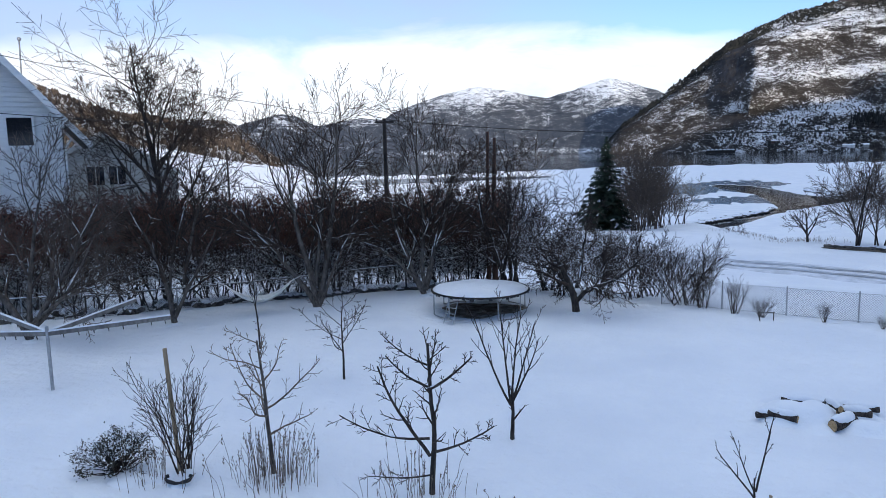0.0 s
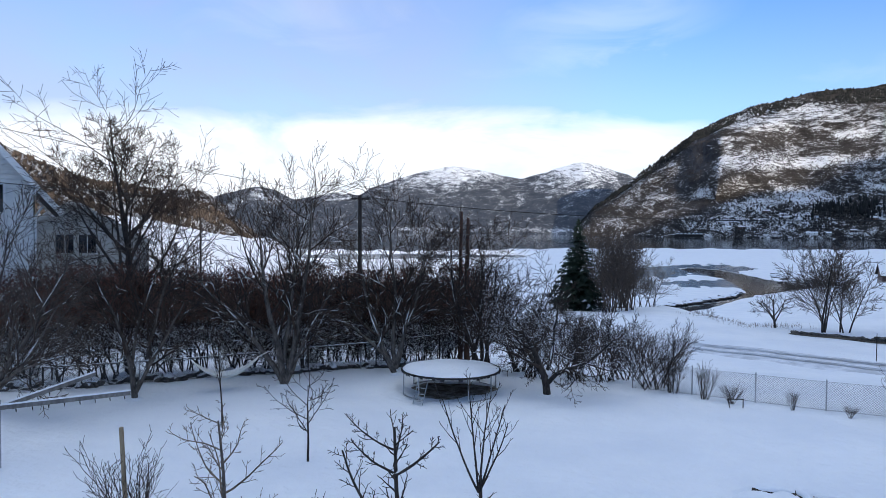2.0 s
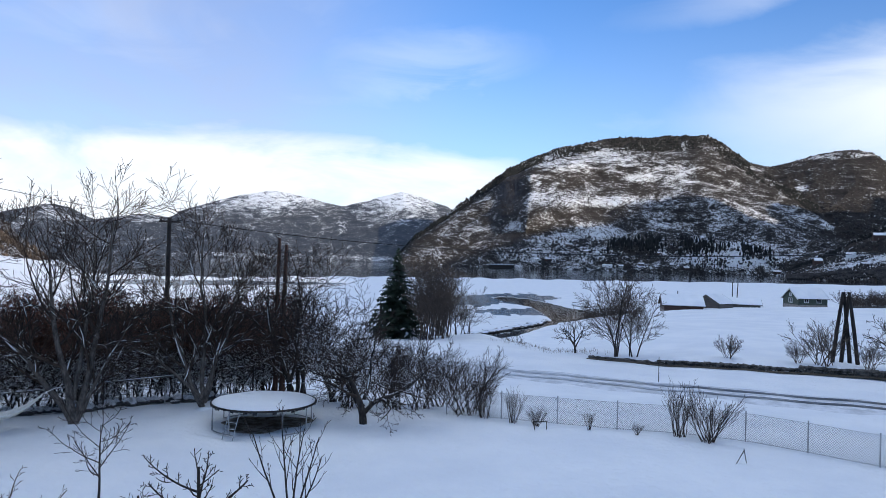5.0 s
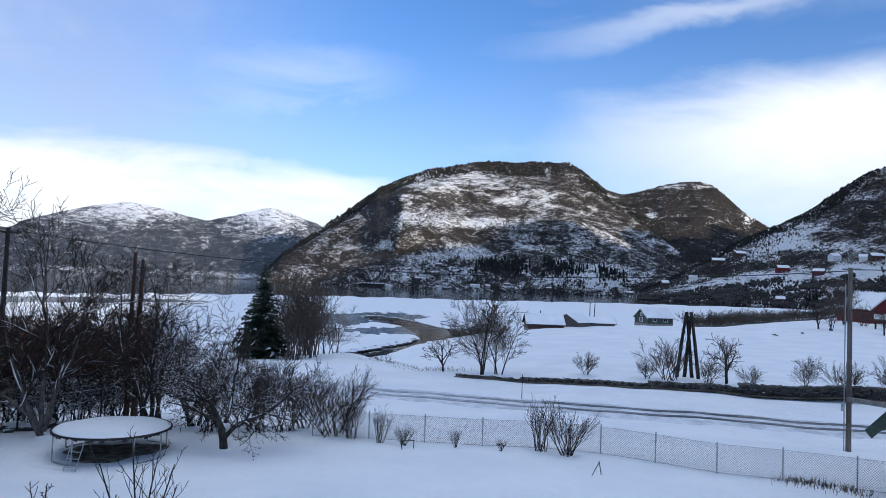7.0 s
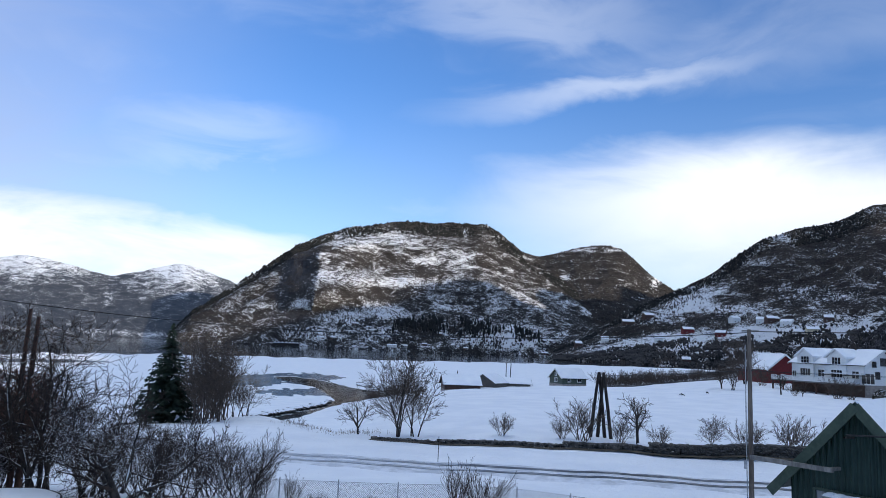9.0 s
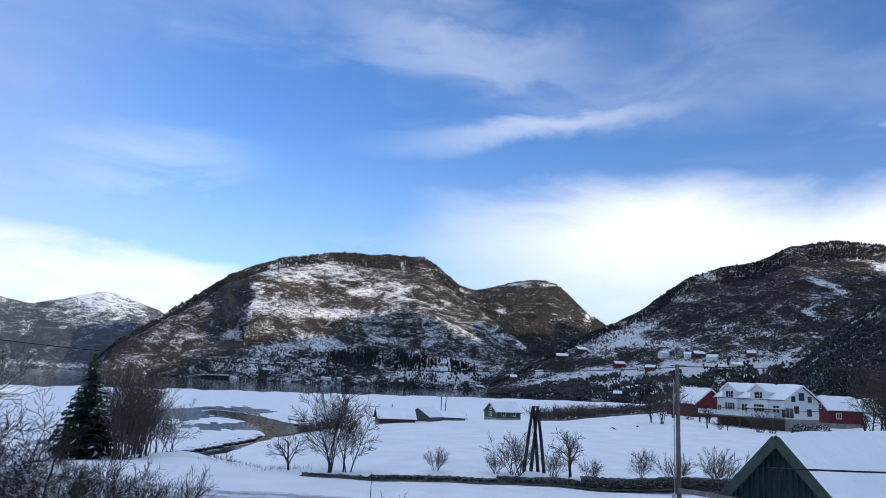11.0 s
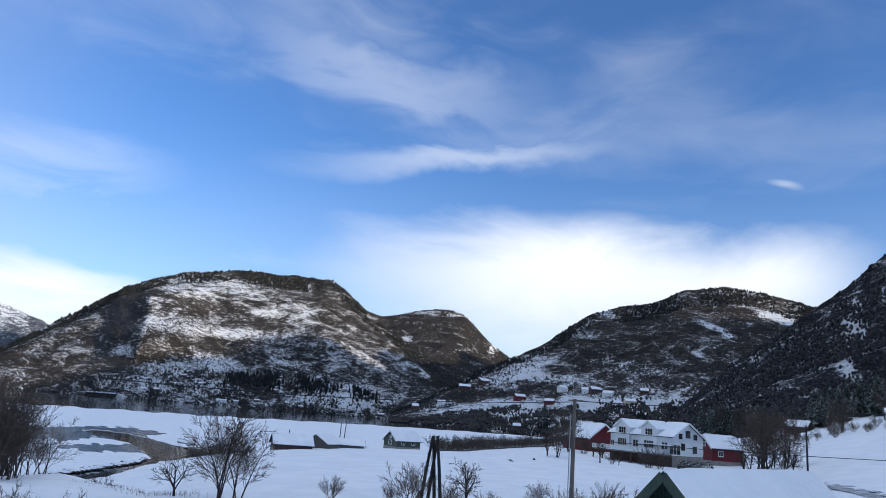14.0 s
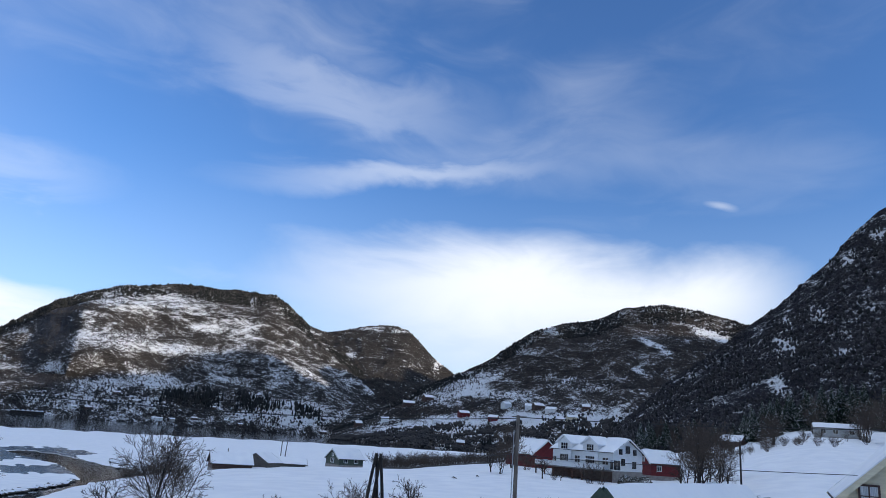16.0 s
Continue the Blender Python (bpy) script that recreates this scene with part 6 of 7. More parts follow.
# ---- the green corrugated shed ----
def green_shed():
    apex, half, D_, L_ = 5.10, 2.3, 4.5, 13.0
    root = new("green_shed")
    # origin under the middle of the near gable; the ridge runs away along x
    o = pol(64.75, 24.6, 0)
    o.z = ground_z(o.x, o.y)
    root.matrix_basis = Matrix.Translation(o) @ Matrix.Rotation(radians(-2), 4, "Z")
    tagged(root, "dark green corrugated metal shed under a snowy gable roof", "shed")
    eave = apex - half * 1.06
    H = lambda y: apex - abs(y) * 1.06
    bm = bmesh.new()
    n = 100
    prev = None
    for i in range(n + 1):
        y = -half + 2 * half * i / n
        x = -0.03 if i % 4 in (1, 2) else 0.02
        a, b_ = bm.verts.new((x, y, -0.3)), bm.verts.new((x, y, H(y) - 0.02))
        if prev:
            bm.faces.new((prev[0], a, b_, prev[1]))
        prev = (a, b_)
    part("gable_wall", bm, SHEET_GREEN, root, "dark green corrugated sheet")
    for s_ in (-1, 1):
        bm = bmesh.new()
        prev = None
        for i in range(121):
            x = L_ * i / 120
            y = s_ * (half + (0.03 if i % 4 in (1, 2) else -0.02))
            a, b_ = bm.verts.new((x, y, -0.3)), bm.verts.new((x, y, eave))
            if prev:
                bm.faces.new((prev[0], a, b_, prev[1]))
            prev = (a, b_)
        part("side_wall", bm, SHEET_GREEN, root)
        ov = 0.42
        bm = bmesh.new()
        ye = s_ * (half + ov)
        ze = H(half + ov)
        q = [(-ov, ye, ze), (L_ + ov, ye, ze), (L_ + ov, 0, apex), (-ov, 0, apex)]
        lo_, hi_ = [bm.verts.new(p) for p in q], [bm.verts.new((p[0], p[1], p[2] + 0.08)) for p in q]
        bm.faces.new(lo_)
        bm.faces.new(hi_[::-1])
        for i in range(4):
            bm.faces.new((lo_[i], hi_[i], hi_[(i + 1) % 4], lo_[(i + 1) % 4]))
        roof = part("roof", bm, SHEET_GREEN, root)
        bm = bmesh.new()
        g = []
        for i in range(41):
            row = []
            for j in range(10):
                u, v = i / 40, j / 9
                hh = 0.11 * min(1, 0.2 + 7 * min(u, 1 - u, v + 0.02)) + 0.008 * math.sin(i * 0.8 + j * 1.7)
                row.append(bm.verts.new((-ov + 0.02 + (L_ + 2 * ov) * u, ye * (1 - v), ze + (apex - ze) * v + 0.08 + hh)))
            g.append(row)
        for i in range(40):
            for j in range(9):
                bm.faces.new((g[i][j], g[i + 1][j], g[i + 1][j + 1], g[i][j + 1]))
        part("snow_on_roof", bm, SNOW, roof, "smooth untouched snow", True)
        bm = bmesh.new()
        vs = [(-ov + 0.02, ye, ze + 0.08), (-ov + 0.02, 0, apex + 0.08), (-ov + 0.02, 0, apex + 0.12), (-ov + 0.02, ye, ze + 0.11)]
        bm.faces.new([bm.verts.new(p) for p in vs])
        part("snow_edge", bm, SNOW, roof)
        bm = bmesh.new()
        beam(bm, (-ov - 0.02 - 0.002 * s_, ye * 1.01, ze - 0.08), (-ov - 0.02 - 0.002 * s_, 0, apex - 0.06), 0.04, 0.30)
        part("bargeboard", bm, TRIM_GREEN, root, "grey-green painted bargeboard")
    # a grey sheet door in the gable, and a small snowy canopy over it
    bm = bmesh.new()
    prev = None
    for i in range(57):
        y = 1.44 - 2.7 * i / 56
        x = -0.09 if i % 4 in (1, 2) else -0.065
        a, b_ = bm.verts.new((x, y, -0.2)), bm.verts.new((x, y, 2.40))
        if prev:
            bm.faces.new((prev[0], a, b_, prev[1]))
        prev = (a, b_)
    door = part("door", bm, SHEET_GREY, root, "grey corrugated sheet door")
    bm = bmesh.new()
    box(bm, (-0.12, 1.44, -0.2), (0.0, 1.53, 2.48))
    box(bm, (-0.12, -1.35, 2.41), (0.0, 1.44, 2.49))
    part("door_frame", bm, TRIM_GREEN, door)
    bm = bmesh.new()
    prev = None
    for i in range(45):
        y = 0.98 - 2.3 * i / 44
        z = 2.30 + (0.025 if i % 4 in (1, 2) else 0)
        a, b_ = bm.verts.new((-0.10, y, z + 0.10)), bm.verts.new((-0.62, y, z))
        if prev:
            bm.faces.new((prev[0], a, b_, prev[1]))
        prev = (a, b_)
    lean = part("canopy", bm, ZINC, root, "small corrugated canopy with snow")
    bm = bmesh.new()
    rs = np.random.RandomState(2)
    for y in np.linspace(0.8, -1.2, 9):
        snow_mound(bm, (-0.36, float(y), 2.37), 0.27, 0.09 + 0.03 * rs.uniform(), rs, 10)
    part("snow_patch", bm, SNOW, lean, "", True)
    # a timber arm fixed across the gable, reaching out past the eave
    inv = root.matrix_basis.inverted()
    bm = bmesh.new()
    beam(bm, inv @ Vector((21.58, 13.68, 3.09)), inv @ Vector((21.58, 11.08, 3.10)), 0.13, 0.13)
    arm = part("timber_arm", bm, WOOD_GREY, root, "weathered grey timber arm")
    bm = bmesh.new()
    beam(bm, inv @ Vector((21.58, 11.2, 3.10)), inv @ Vector((22.2, 11.2, 3.10)), 0.10, 0.10)
    part("bracket", bm, WOOD_GREY, arm)
    tube_object("insulator_arm", [(np.array([[-0.45, 0.05, 4.15], [-0.95, 0.05, 4.17]]), np.full(2, 0.03))], WOOD_DARK, root, 6)
    return root


green_shed()

# ---- the white farmhouse on the rise ----
def farmhouse():
    L, D = 18.0, 10.0
    corner = pol(64.85, 148.0)
    z0 = EYE - 148.0 * math.tan(radians(2.12))
    # x runs from the far left end towards the near corner
    far_end = pol(60.35, 157.5)
    d = Vector((corner.x - far_end.x, corner.y - far_end.y, 0))
    L = d.length
    M = pose_from(Vector((far_end.x, far_end.y, z0)), d) @ Matrix.Diagonal((1, 1, 0.92, 1))
    eave, ridge = 5.9, 8.75
    root = gable_house("white_farmhouse", M, L, D, eave, ridge, WHITE_PAINT, "large white wooden farmhouse with dormers, deck and snowy roof", WOOD_DARK, 0.5, 0.22, WHITE_PAINT, 0.22, 2.0)
    wall_windows(root, ((2.6, 5.6), (7.4, 5.6)), 0.9, 0.95, WOOD_DARK, "right", L, D, (1, 0))
    wall_windows(root, ((5.0, 5.9),), 1.3, 1.35, WOOD_DARK, "right", L, D, (1, 0))
    wall_windows(root, ((3.4, 3.3), (7.2, 2.8)), 1.1, 1.25, WOOD_DARK, "right", L, D, (1, 0))
    # two wall dormers with gables of their own
    for x0, w in ((1.6, 3.6), (8.2, 3.8)):
        dm = part("dormer", bmesh.new(), WHITE_PAINT, root)
        bm = bmesh.new()
        box(bm, (x0, -0.35, 2.0), (x0 + w, 2.5, 7.2))
        clad(bm, x0, x0 + w, 2.0, 7.2, Matrix.Translation((0, -0.35, 0)), 0.22)
        bm.faces.new([bm.verts.new(p) for p in ((x0, -0.36, 7.2), (x0 + w, -0.36, 7.2), (x0 + w / 2, -0.36, 8.7))])
        part("dormer_wall", bm, WHITE_PAINT, dm)
        for s_ in (-1, 1):
            bm = bmesh.new()
            xe = x0 - 0.35 if s_ < 0 else x0 + w + 0.35
            q = [(xe, -0.95, 7.0), (x0 + w / 2, -0.95, 8.75), (x0 + w / 2, 5.0, 8.75), (xe, 3.2, 7.0)]
            lo_, hi_ = [bm.verts.new(p) for p in q], [bm.verts.new((p[0], p[1], p[2] + 0.3)) for p in q]
            bm.faces.new(lo_)
            bm.faces.new(hi_[::-1])
            for i in range(4):
                bm.faces.new((lo_[i], hi_[i], hi_[(i + 1) % 4], lo_[(i + 1) % 4]))
            part("dormer_roof", bm, SNOW, dm, "snow-covered dormer roof")
        window(dm, Matrix.Translation((x0 + w / 2, -0.38, 5.75)), 1.7, 1.4, WHITE_PAINT, (2, 1))
        window(dm, Matrix.Translation((x0 + w * 0.5, -0.38, 3.25)), 2.2, 1.4, WHITE_PAINT, (3, 0))
    wall_windows(root, ((6.6, 3.2), (13.6, 3.2)), 1.3, 1.35, WHITE_PAINT, "front", L, D, (1, 1))
    window(root, Matrix.Translation((16.0, -0.025, 2.3)), 2.4, 1.9, WHITE_PAINT, (2, 0))
    window(root, Matrix.Translation((0.6, -0.025, 2.7)), 0.8, 1.35, WHITE_PAINT, (1, 0))
    # porch roof, deck with railing, posts and lattice below
    bm = bmesh.new()
    box(bm, (-2.2, -3.2, 1.85), (L + 0.1, -0.02, 2.08))
    part("deck", bm, WOOD_GREY, root)
    rl = part("railing", bmesh.new(), WHITE_PAINT, root)
    bm = bmesh.new()
    box(bm, (-2.2, -3.2, 2.95), (L + 0.1, -3.1, 3.05))
    box(bm, (-2.2, -3.2, 2.12), (L + 0.1, -3.1, 2.2))
    part("handrail", bm, WHITE_PAINT, rl)
    bm = bmesh.new()
    for i in range(104):
        x = -2.15 + (L + 2.2) * i / 103
        box(bm, (x - 0.05, -3.17, 2.15), (x + 0.05, -3.13, 3.0))
    o = part("balusters", bm, WHITE_PAINT, rl)
    for i in range(8):
        x = -2.0 + (L + 1.8) * i / 7
        bm = bmesh.new()
        box(bm, (x - 0.11, -3.1, -1.5), (x + 0.11, -2.88, 1.85))
        beam(bm, (x, -3.0, 0.9), (x + 0.9, -3.0, 1.85), 0.12)
        beam(bm, (x, -3.0, 0.9), (x - 0.9, -3.0, 1.85), 0.12)
        part("deck_post", bm, WOOD_RUST, root)
    bm = bmesh.new()
    box(bm, (L * 0.52, -1.4, 3.95), (L + 0.2, 0, 4.12))
    part("porch_roof", bm, SNOW, root, "snowy porch canopy")
    bm = bmesh.new()
    box(bm, (L * 0.62, D / 2 - 0.5, ridge - 0.4), (L * 0.62 + 1.0, D / 2 + 0.4, ridge + 1.1))
    box(bm, (L * 0.62 - 0.12, D / 2 - 0.62, ridge + 1.1), (L * 0.62 + 1.12, D / 2 + 0.52, ridge + 1.25))
    part("chimney", bm, WOOD_DARK, root)
    bm = bmesh.new()
    box(bm, (0.0, -0.12, -1.5), (L, 0.0, 1.84))
    part("basement_wall", bm, BROWN_PAINT, root)
    return root


farmhouse()


def house_facing(name, az, dist, z, L, D, eave, ridge, turn, mat, label, snow=0.22, board=0.25, group="", category="house", trim=None, windows=(), base=0.3):
    """A gable house centred on a bearing; turn: degrees by which its front is turned from facing the viewpoint."""
    c = pol(az, dist, z)
    if z is None:
        c.z -= 0.15
    M = Matrix.Translation(c) @ Matrix.Rotation(radians(-az + turn), 4, "Z") @ Matrix.Translation((-L / 2, 0, 0))
    r = gable_house(name, M, L, D, eave, ridge, mat, label, WOOD_DARK, 0.4, board, trim, snow, base, category, group)
    for side, x, zz, w, h in windows:
        wall_windows(r, ((x, zz),), w, h, WHITE_PAINT, side, L, D)
    return r


house_facing("red_barn", 57.7, 184, 0.3, 11.5, 9.0, 3.8, 7.2, -56, RED_PAINT, "red wooden barn with a snow-covered gable roof", windows=(("right", 4, 1.5, 1.2, 1.2),), category="barn", trim=WHITE_PAINT)
house_facing("red_barn", 60.3, 200, 0.3, 8, 7, 3.2, 6.0, -30, RED_PAINT, "red wooden barn annex behind the farmhouse", category="barn")
house_facing("red_cabin", 68.7, 166, 1.5, 7.2, 6.0, 3.0, 5.4, 34, RED_PAINT, "small red cabin with white window frames and snowy roof", windows=(("front", 2.0, 1.3, 1.0, 1.0), ("left", 2.2, 1.3, .9, 1.0), ("left", 3.2, 3.2, .8, .8)), trim=WHITE_PAINT)
house_facing("boathouse", 35.85, 150, -3.1, 7.6, 7, 1.35, 3.15, 8, BROWN_PAINT, "low brown boathouse with snow-white roof by the shore", category="boathouse")
house_facing("boathouse", 38.9, 158, -2.7, 4.6, 6.0, 1.3, 2.9, 55, WEATHERED, "weathered grey boathouse with gable towards the field", category="boathouse")
house_facing("boathouse", 40.2, 162, -2.7, 6, 5, 1.1, 2.1, 5, WEATHERED, "weathered grey boathouse by the shore", category="boathouse")
house_facing("green_cottage", 44.7, 190, -2.6, 7.4, 6.2, 1.9, 4.1, 34, GREEN_PAINT, "dark green wooden cottage with white windows and snowy roof", windows=(("front", 2, 0.9, 1, 0.95), ("front", 5.2, 0.9, 1, 0.95), ("left", 3.1, 0.8, 1.3, 0.95), ("left", 3.1, 2.35, .7, .6)), trim=WHITE_PAINT)

# the cream house on the right, its gable towards the garden
hy = gable_house("cream_house", Matrix.Translation(pol(80.4, 38.0, 0.95)) @ Matrix.Rotation(radians(12), 4, "Z") @ Matrix.Translation((0, -9.2, 0)), 9.0, 9.2, 4.25, 8.4, CREAM_PAINT, "cream clapboard house with brown window frames and snowy roof", WOOD_DARK, 0.45, 0.17, CREAM_PAINT, 0.14)
CURTAIN = two_tone("curtained_pane", (0.30, 0.32, 0.34), (0.62, 0.63, 0.63), 3, 0.15, 0, 0, (9, 9, 0.6), 0.6)
lm_ = Matrix.Translation((0, 9.2, 0)) @ Matrix.Rotation(-math.pi / 2, 4, "Z")
for x_, z_ in ((0.95, 3.35), (4.0, 3.35)):
    window(hy, lm_ @ Matrix.Translation((x_, -0.025, z_)), 0.68, 1.25, TRIM_BROWN, (1, 2), 0.07, CURTAIN)
house_facing("hillside_house", 80.2, 262, None, 13, 8, 3.2, 4.6, 4, GREY_PAINT, "long pale hillside house under thick snow", windows=(("front", 2.5, 1.4, 1.4, 1.2), ("front", 6, 1.4, 1.4, 1.2), ("front", 10.5, 1.4, 1.4, 1.2)))
house_facing("hillside_house", 73.2, 300, None, 8, 7, 3.0, 5.2, -20, BROWN_PAINT, "small brown hillside house under snow")

# ---- poles and wires ----
def line_pole(az, dist, top_el, r_, mat, label, arm=True, lean=0.0):
    p = pol(az, dist)
    h = EYE + dist * math.tan(radians(top_el)) - p.z
    root = empty("utility_pole", p, -az, label, "utility pole", "poles of the line")
    pts = np.array([[0, 0, -0.4], [lean * 0.5, 0, h * 0.5], [lean, 0, h]])
    tube_object("pole", [(pts, np.array([r_ * 1.15, r_, r_ * 0.85]))], mat, root, 10)
    if arm:
        bm = bmesh.new()
        beam(bm, (lean - 0.55, 0, h - 0.22), (lean + 0.55, 0, h - 0.22), 0.09, 0.1)
        part("crossarm", bm, WOOD_DARK, root)
        for x in (-0.45, 0.0, 0.45):
            bm = bmesh.new()
            bmesh.ops.create_cone(bm, cap_ends=True, segments=8, radius1=0.05, radius2=0.03, depth=0.16, matrix=Matrix.Translation((lean + x, 0, h - 0.09)))
            part("insulator", bm, GLASS, root)
    return root, p + Vector((0, 0, h))


_, top1 = line_pole(-4.5, 42, 2.75, 0.13, WOOD_DARK, "dark wooden utility pole with crossarm behind the hedge")
POLE_WOOD = two_tone("pole_wood", (0.085, 0.068, 0.056), (0.19, 0.158, 0.132), 3, 0.85, 0, 0.01, (1, 1, 0.15))
pole2, top2 = line_pole(57.6, 39.2, 2.36, 0.115, POLE_WOOD, "weathered grey utility pole by the road", False)
bm = bmesh.new()
beam(bm, (-0.35, 0, 8.7), (0.45, 0, 8.72), 0.06, 0.06)
part("crossarm", bm, WOOD_GREY, pole2)
tube_object("cable_duct", [(np.array([[-0.19, -0.05, 8.0], [-0.2, -0.05, 4], [-0.19, -0.05, -0.1]]), np.full(3, 0.03))], ZINC, pole2, 6)
bm = bmesh.new()
box(bm, (-0.33, -0.16, 1.9), (-0.17, 0.0, 2.3))
part("meter_box", bm, ZINC, pole2)
_, top3 = line_pole(73.9, 112, 1.5, 0.13, WOOD_DARK, "thin dark utility pole on the snowy slope", False)
for az, dd, te in ((-16.85, 70, 0.8), (-21.15, 72, 0.45), (35.4, 158, -1.9), (39.3, 170, -1.1), (39.6, 170, -1.15)):
    line_pole(az, dd, te, 0.10, WOOD_DARK, "thin dark pole standing in the snow", False, 0.25 if az == 39.6 else 0)


def aframe_pole():
    p = pol(46.75, 60.0)
    root = empty("trestle_pole", p, -46.75, "tall trestle of four dark poles that meet at the top", "utility pole")
    top = EYE - 60.0 * math.tan(radians(1.32)) - p.z
    for x0, x1, y in ((-0.78, -0.12, 0), (-0.2, 0.28, 0.5), (0.42, -0.1, 0.5), (0.92, 0.25, 0)):
        pts = np.array([[x0, y, -0.3], [(x0 + x1) / 2, y * 0.6, top / 2], [x1, y * 0.2, top - 0.1]])
        tube_object("leg", [(pts, np.array([0.15, 0.13, 0.11]))], WOOD_DARK, root, 8)
    bm = bmesh.new()
    beam(bm, (-0.3, 0.05, top - 0.5), (0.45, 0.05, top - 0.5), 0.12)
    part("yoke", bm, WOOD_DARK, root)
    loop = [(-0.35 + 0.25 * math.cos(a), -0.15, top - 2.0 + 0.55 * math.sin(a)) for a in np.linspace(-1.5, 2.2, 10)]
    tube_object("cable_loop", [(np.array(loop), np.full(10, 0.02))], CABLE, root, 5)


aframe_pole()
root = empty("snow_marker", pol(34.2, 47.0), 0, "thin dark snow marker stick by the road", "marker")
tube_object("stick", [(np.array([[0, 0, -0.2], [0, 0, 1.6]]), np.array([0.025, 0.02]))], WOOD_DARK, root, 6)


def cable(name, a, b_, sag, r_=0.012, label="thin black overhead cable"):
    a, b_ = Vector(a), Vector(b_)
    t = np.linspace(0, 1, 30)
    pts = np.array([a.lerp(b_, float(k)) - Vector((0, 0, 4 * sag * k * (1 - k))) for k in t])
    ob = tube_object(name, [(pts, np.full(30, r_))], CABLE, None, 4)
    return tagged(ob, label, "cable", "overhead cables")


cable("overhead_cable", top1 + Vector((-0.4, 0, -0.1)), pol(-33, 30, EYE + 30 * math.tan(radians(7.4))), 0.2, 0.013)
cable("overhead_cable", top1 + Vector((0.0, 0, -0.3)), pol(-36, 27, EYE + 27 * math.tan(radians(3.6))), 0.35, 0.013)
cable("overhead_cable", top1 + Vector((0.3, 0, -0.1)), top2 + Vector((0, 0, -0.15)), 1.15, 0.021)
cable("overhead_cable", top1 + Vector((0.0, 0, -0.6)), pol(13.5, 62, EYE - 62 * math.tan(radians(1.2))), 0.3, 0.012)
cable("overhead_cable", top2 + Vector((0, 0, -0.1)), pol(92, 46, EYE + 46 * math.tan(radians(3.4))), 0.25, 0.021)
cable("overhead_cable", pol(46.75, 60, 4.4), pol(57.2, 39.2, EYE - 39.2 * math.tan(radians(0.65))), 0.12, 0.015)
cable("overhead_cable", pol(57.2, 39.2, EYE - 39.2 * math.tan(radians(0.65))), pol(90, 40, EYE + 40 * math.tan(radians(0.35))), 0.2, 0.015)
cable("overhead_cable", pol(63.7, 23.7, EYE - 23.7 * math.tan(radians(4.6))), pol(92, 22, EYE - 22 * math.tan(radians(2.2))), 0.06, 0.026, "thick black cable from the shed's gable")

# ---- trees of the middle distance ----
P_FIELD = spec(4, (12, 7, 4), (44, 38, 36), (0.50, 0.5, 0.5), (0.02, 0.05, 0.05, 0.05), (0.05, 0.08, 0.1, 0.1), (0.10, 0.2, 0.2), (9, 6, 4, 3), (0.42, 0.5, 0.62), 0.2, 0.0115)
birch_a = build_tree("field_tree", pol(30.9, 58), FAN(4, 0.26, 6.3, 0.075, RS, 0.3), P_FIELD, BARK, TWIG_MID, 201, "bare upright birch at the field's edge", "tree", "trees at the field's edge", None)
birch_b = build_tree("field_tree", pol(32.2, 58.5), FAN(3, 0.32, 5.0, 0.07, RS, 0.25), P_FIELD, BARK, TWIG_MID, 202, "bare upright birch at the field's edge", "tree", "trees at the field's edge", None)
P_LOW = spec(4, (6, 5, 4), (50, 46, 42), (0.75, 0.55, 0.5), (0.0, 0.04, 0.05, 0.05), (0.08, 0.14, 0.14, 0.12), (0.25, 0.15, 0.15), (6, 6, 4, 3), (0.6, 0.6, 0.65), 0.3, 0.010)
low_a = build_tree("low_tree", pol(27.75, 60), [((0, 0, -.05), (-.05, 0, 1), 2.3, 0.1), ((0, 0, .5), (.5, 0, 1), 1.9, .06), ((0, 0, .5), (-.6, 0, 1), 1.9, .06)], P_LOW, BARK, TWIG, 203, "small round-headed bare tree in the snow", "tree", "trees at the field's edge", None)
low_b = build_tree("field_bush", pol(45.6, 57.6), FAN(14, 0.6, 2.6, 0.04, RS, 0.5), spec(3, (7, 6), (34, 36), (0.5, 0.45), (0.03, 0.05, 0.05), (0.09, 0.12, 0.13), (0.2, 0.2), (6, 4, 3), (0.6, 0.65), 0.3, 0.011), TWIG_MID, TWIG_MID, 204, "dense brown roadside bush", "bush", "bushes along the stone wall", None)


def again(ob, az, dist, sc, rz, sz=1.0):
    return copy_thing(ob, Matrix.Translation(pol(az, dist)) @ Matrix.Rotation(radians(rz), 4, "Z") @ Matrix.Diagonal((sc, sc, sc * sz, 1)))


for az, dd, sc, rz, k in ((49.6, 57.5, 1.25, 40, 2), (48.3, 57.5, 0.62, 200, 3), (51.2, 57.6, 0.5, 90, 3), (39.15, 57.5, 0.55, 120, 3), (54.9, 58.5, 0.38, 10, 0), (57.4, 59, 0.75, 70, 3), (60.3, 60, 0.95, 150, 3), (43.9, 57.5, 0.5, 300, 3),
                          (22.4, 96, 1.2, 80, 3), (21.6, 104, 1.0, 180, 3), (20.6, 100, 0.6, 30, 3), (19.0, 84, 0.9, 200, 1), (18.2, 86, 1.0, 20, 1), (28.9, 196, 2.1, 10, 3), (29.7, 198, 2.0, 100, 3), (30.4, 202, 1.35, 60, 0), (31.7, 202, 1.3, 160, 0), (32.6, 204, 1.1, 220, 1), (29.3, 200, 1.3, 320, 1),
                          (37.7, 175, 0.6, 60, 0), (36.3, 178, 0.5, 60, 1), (26.5, 118, 0.6, 40, 3)):
    again((birch_a, birch_b, low_a, low_b)[k], az, dd, sc, rz)
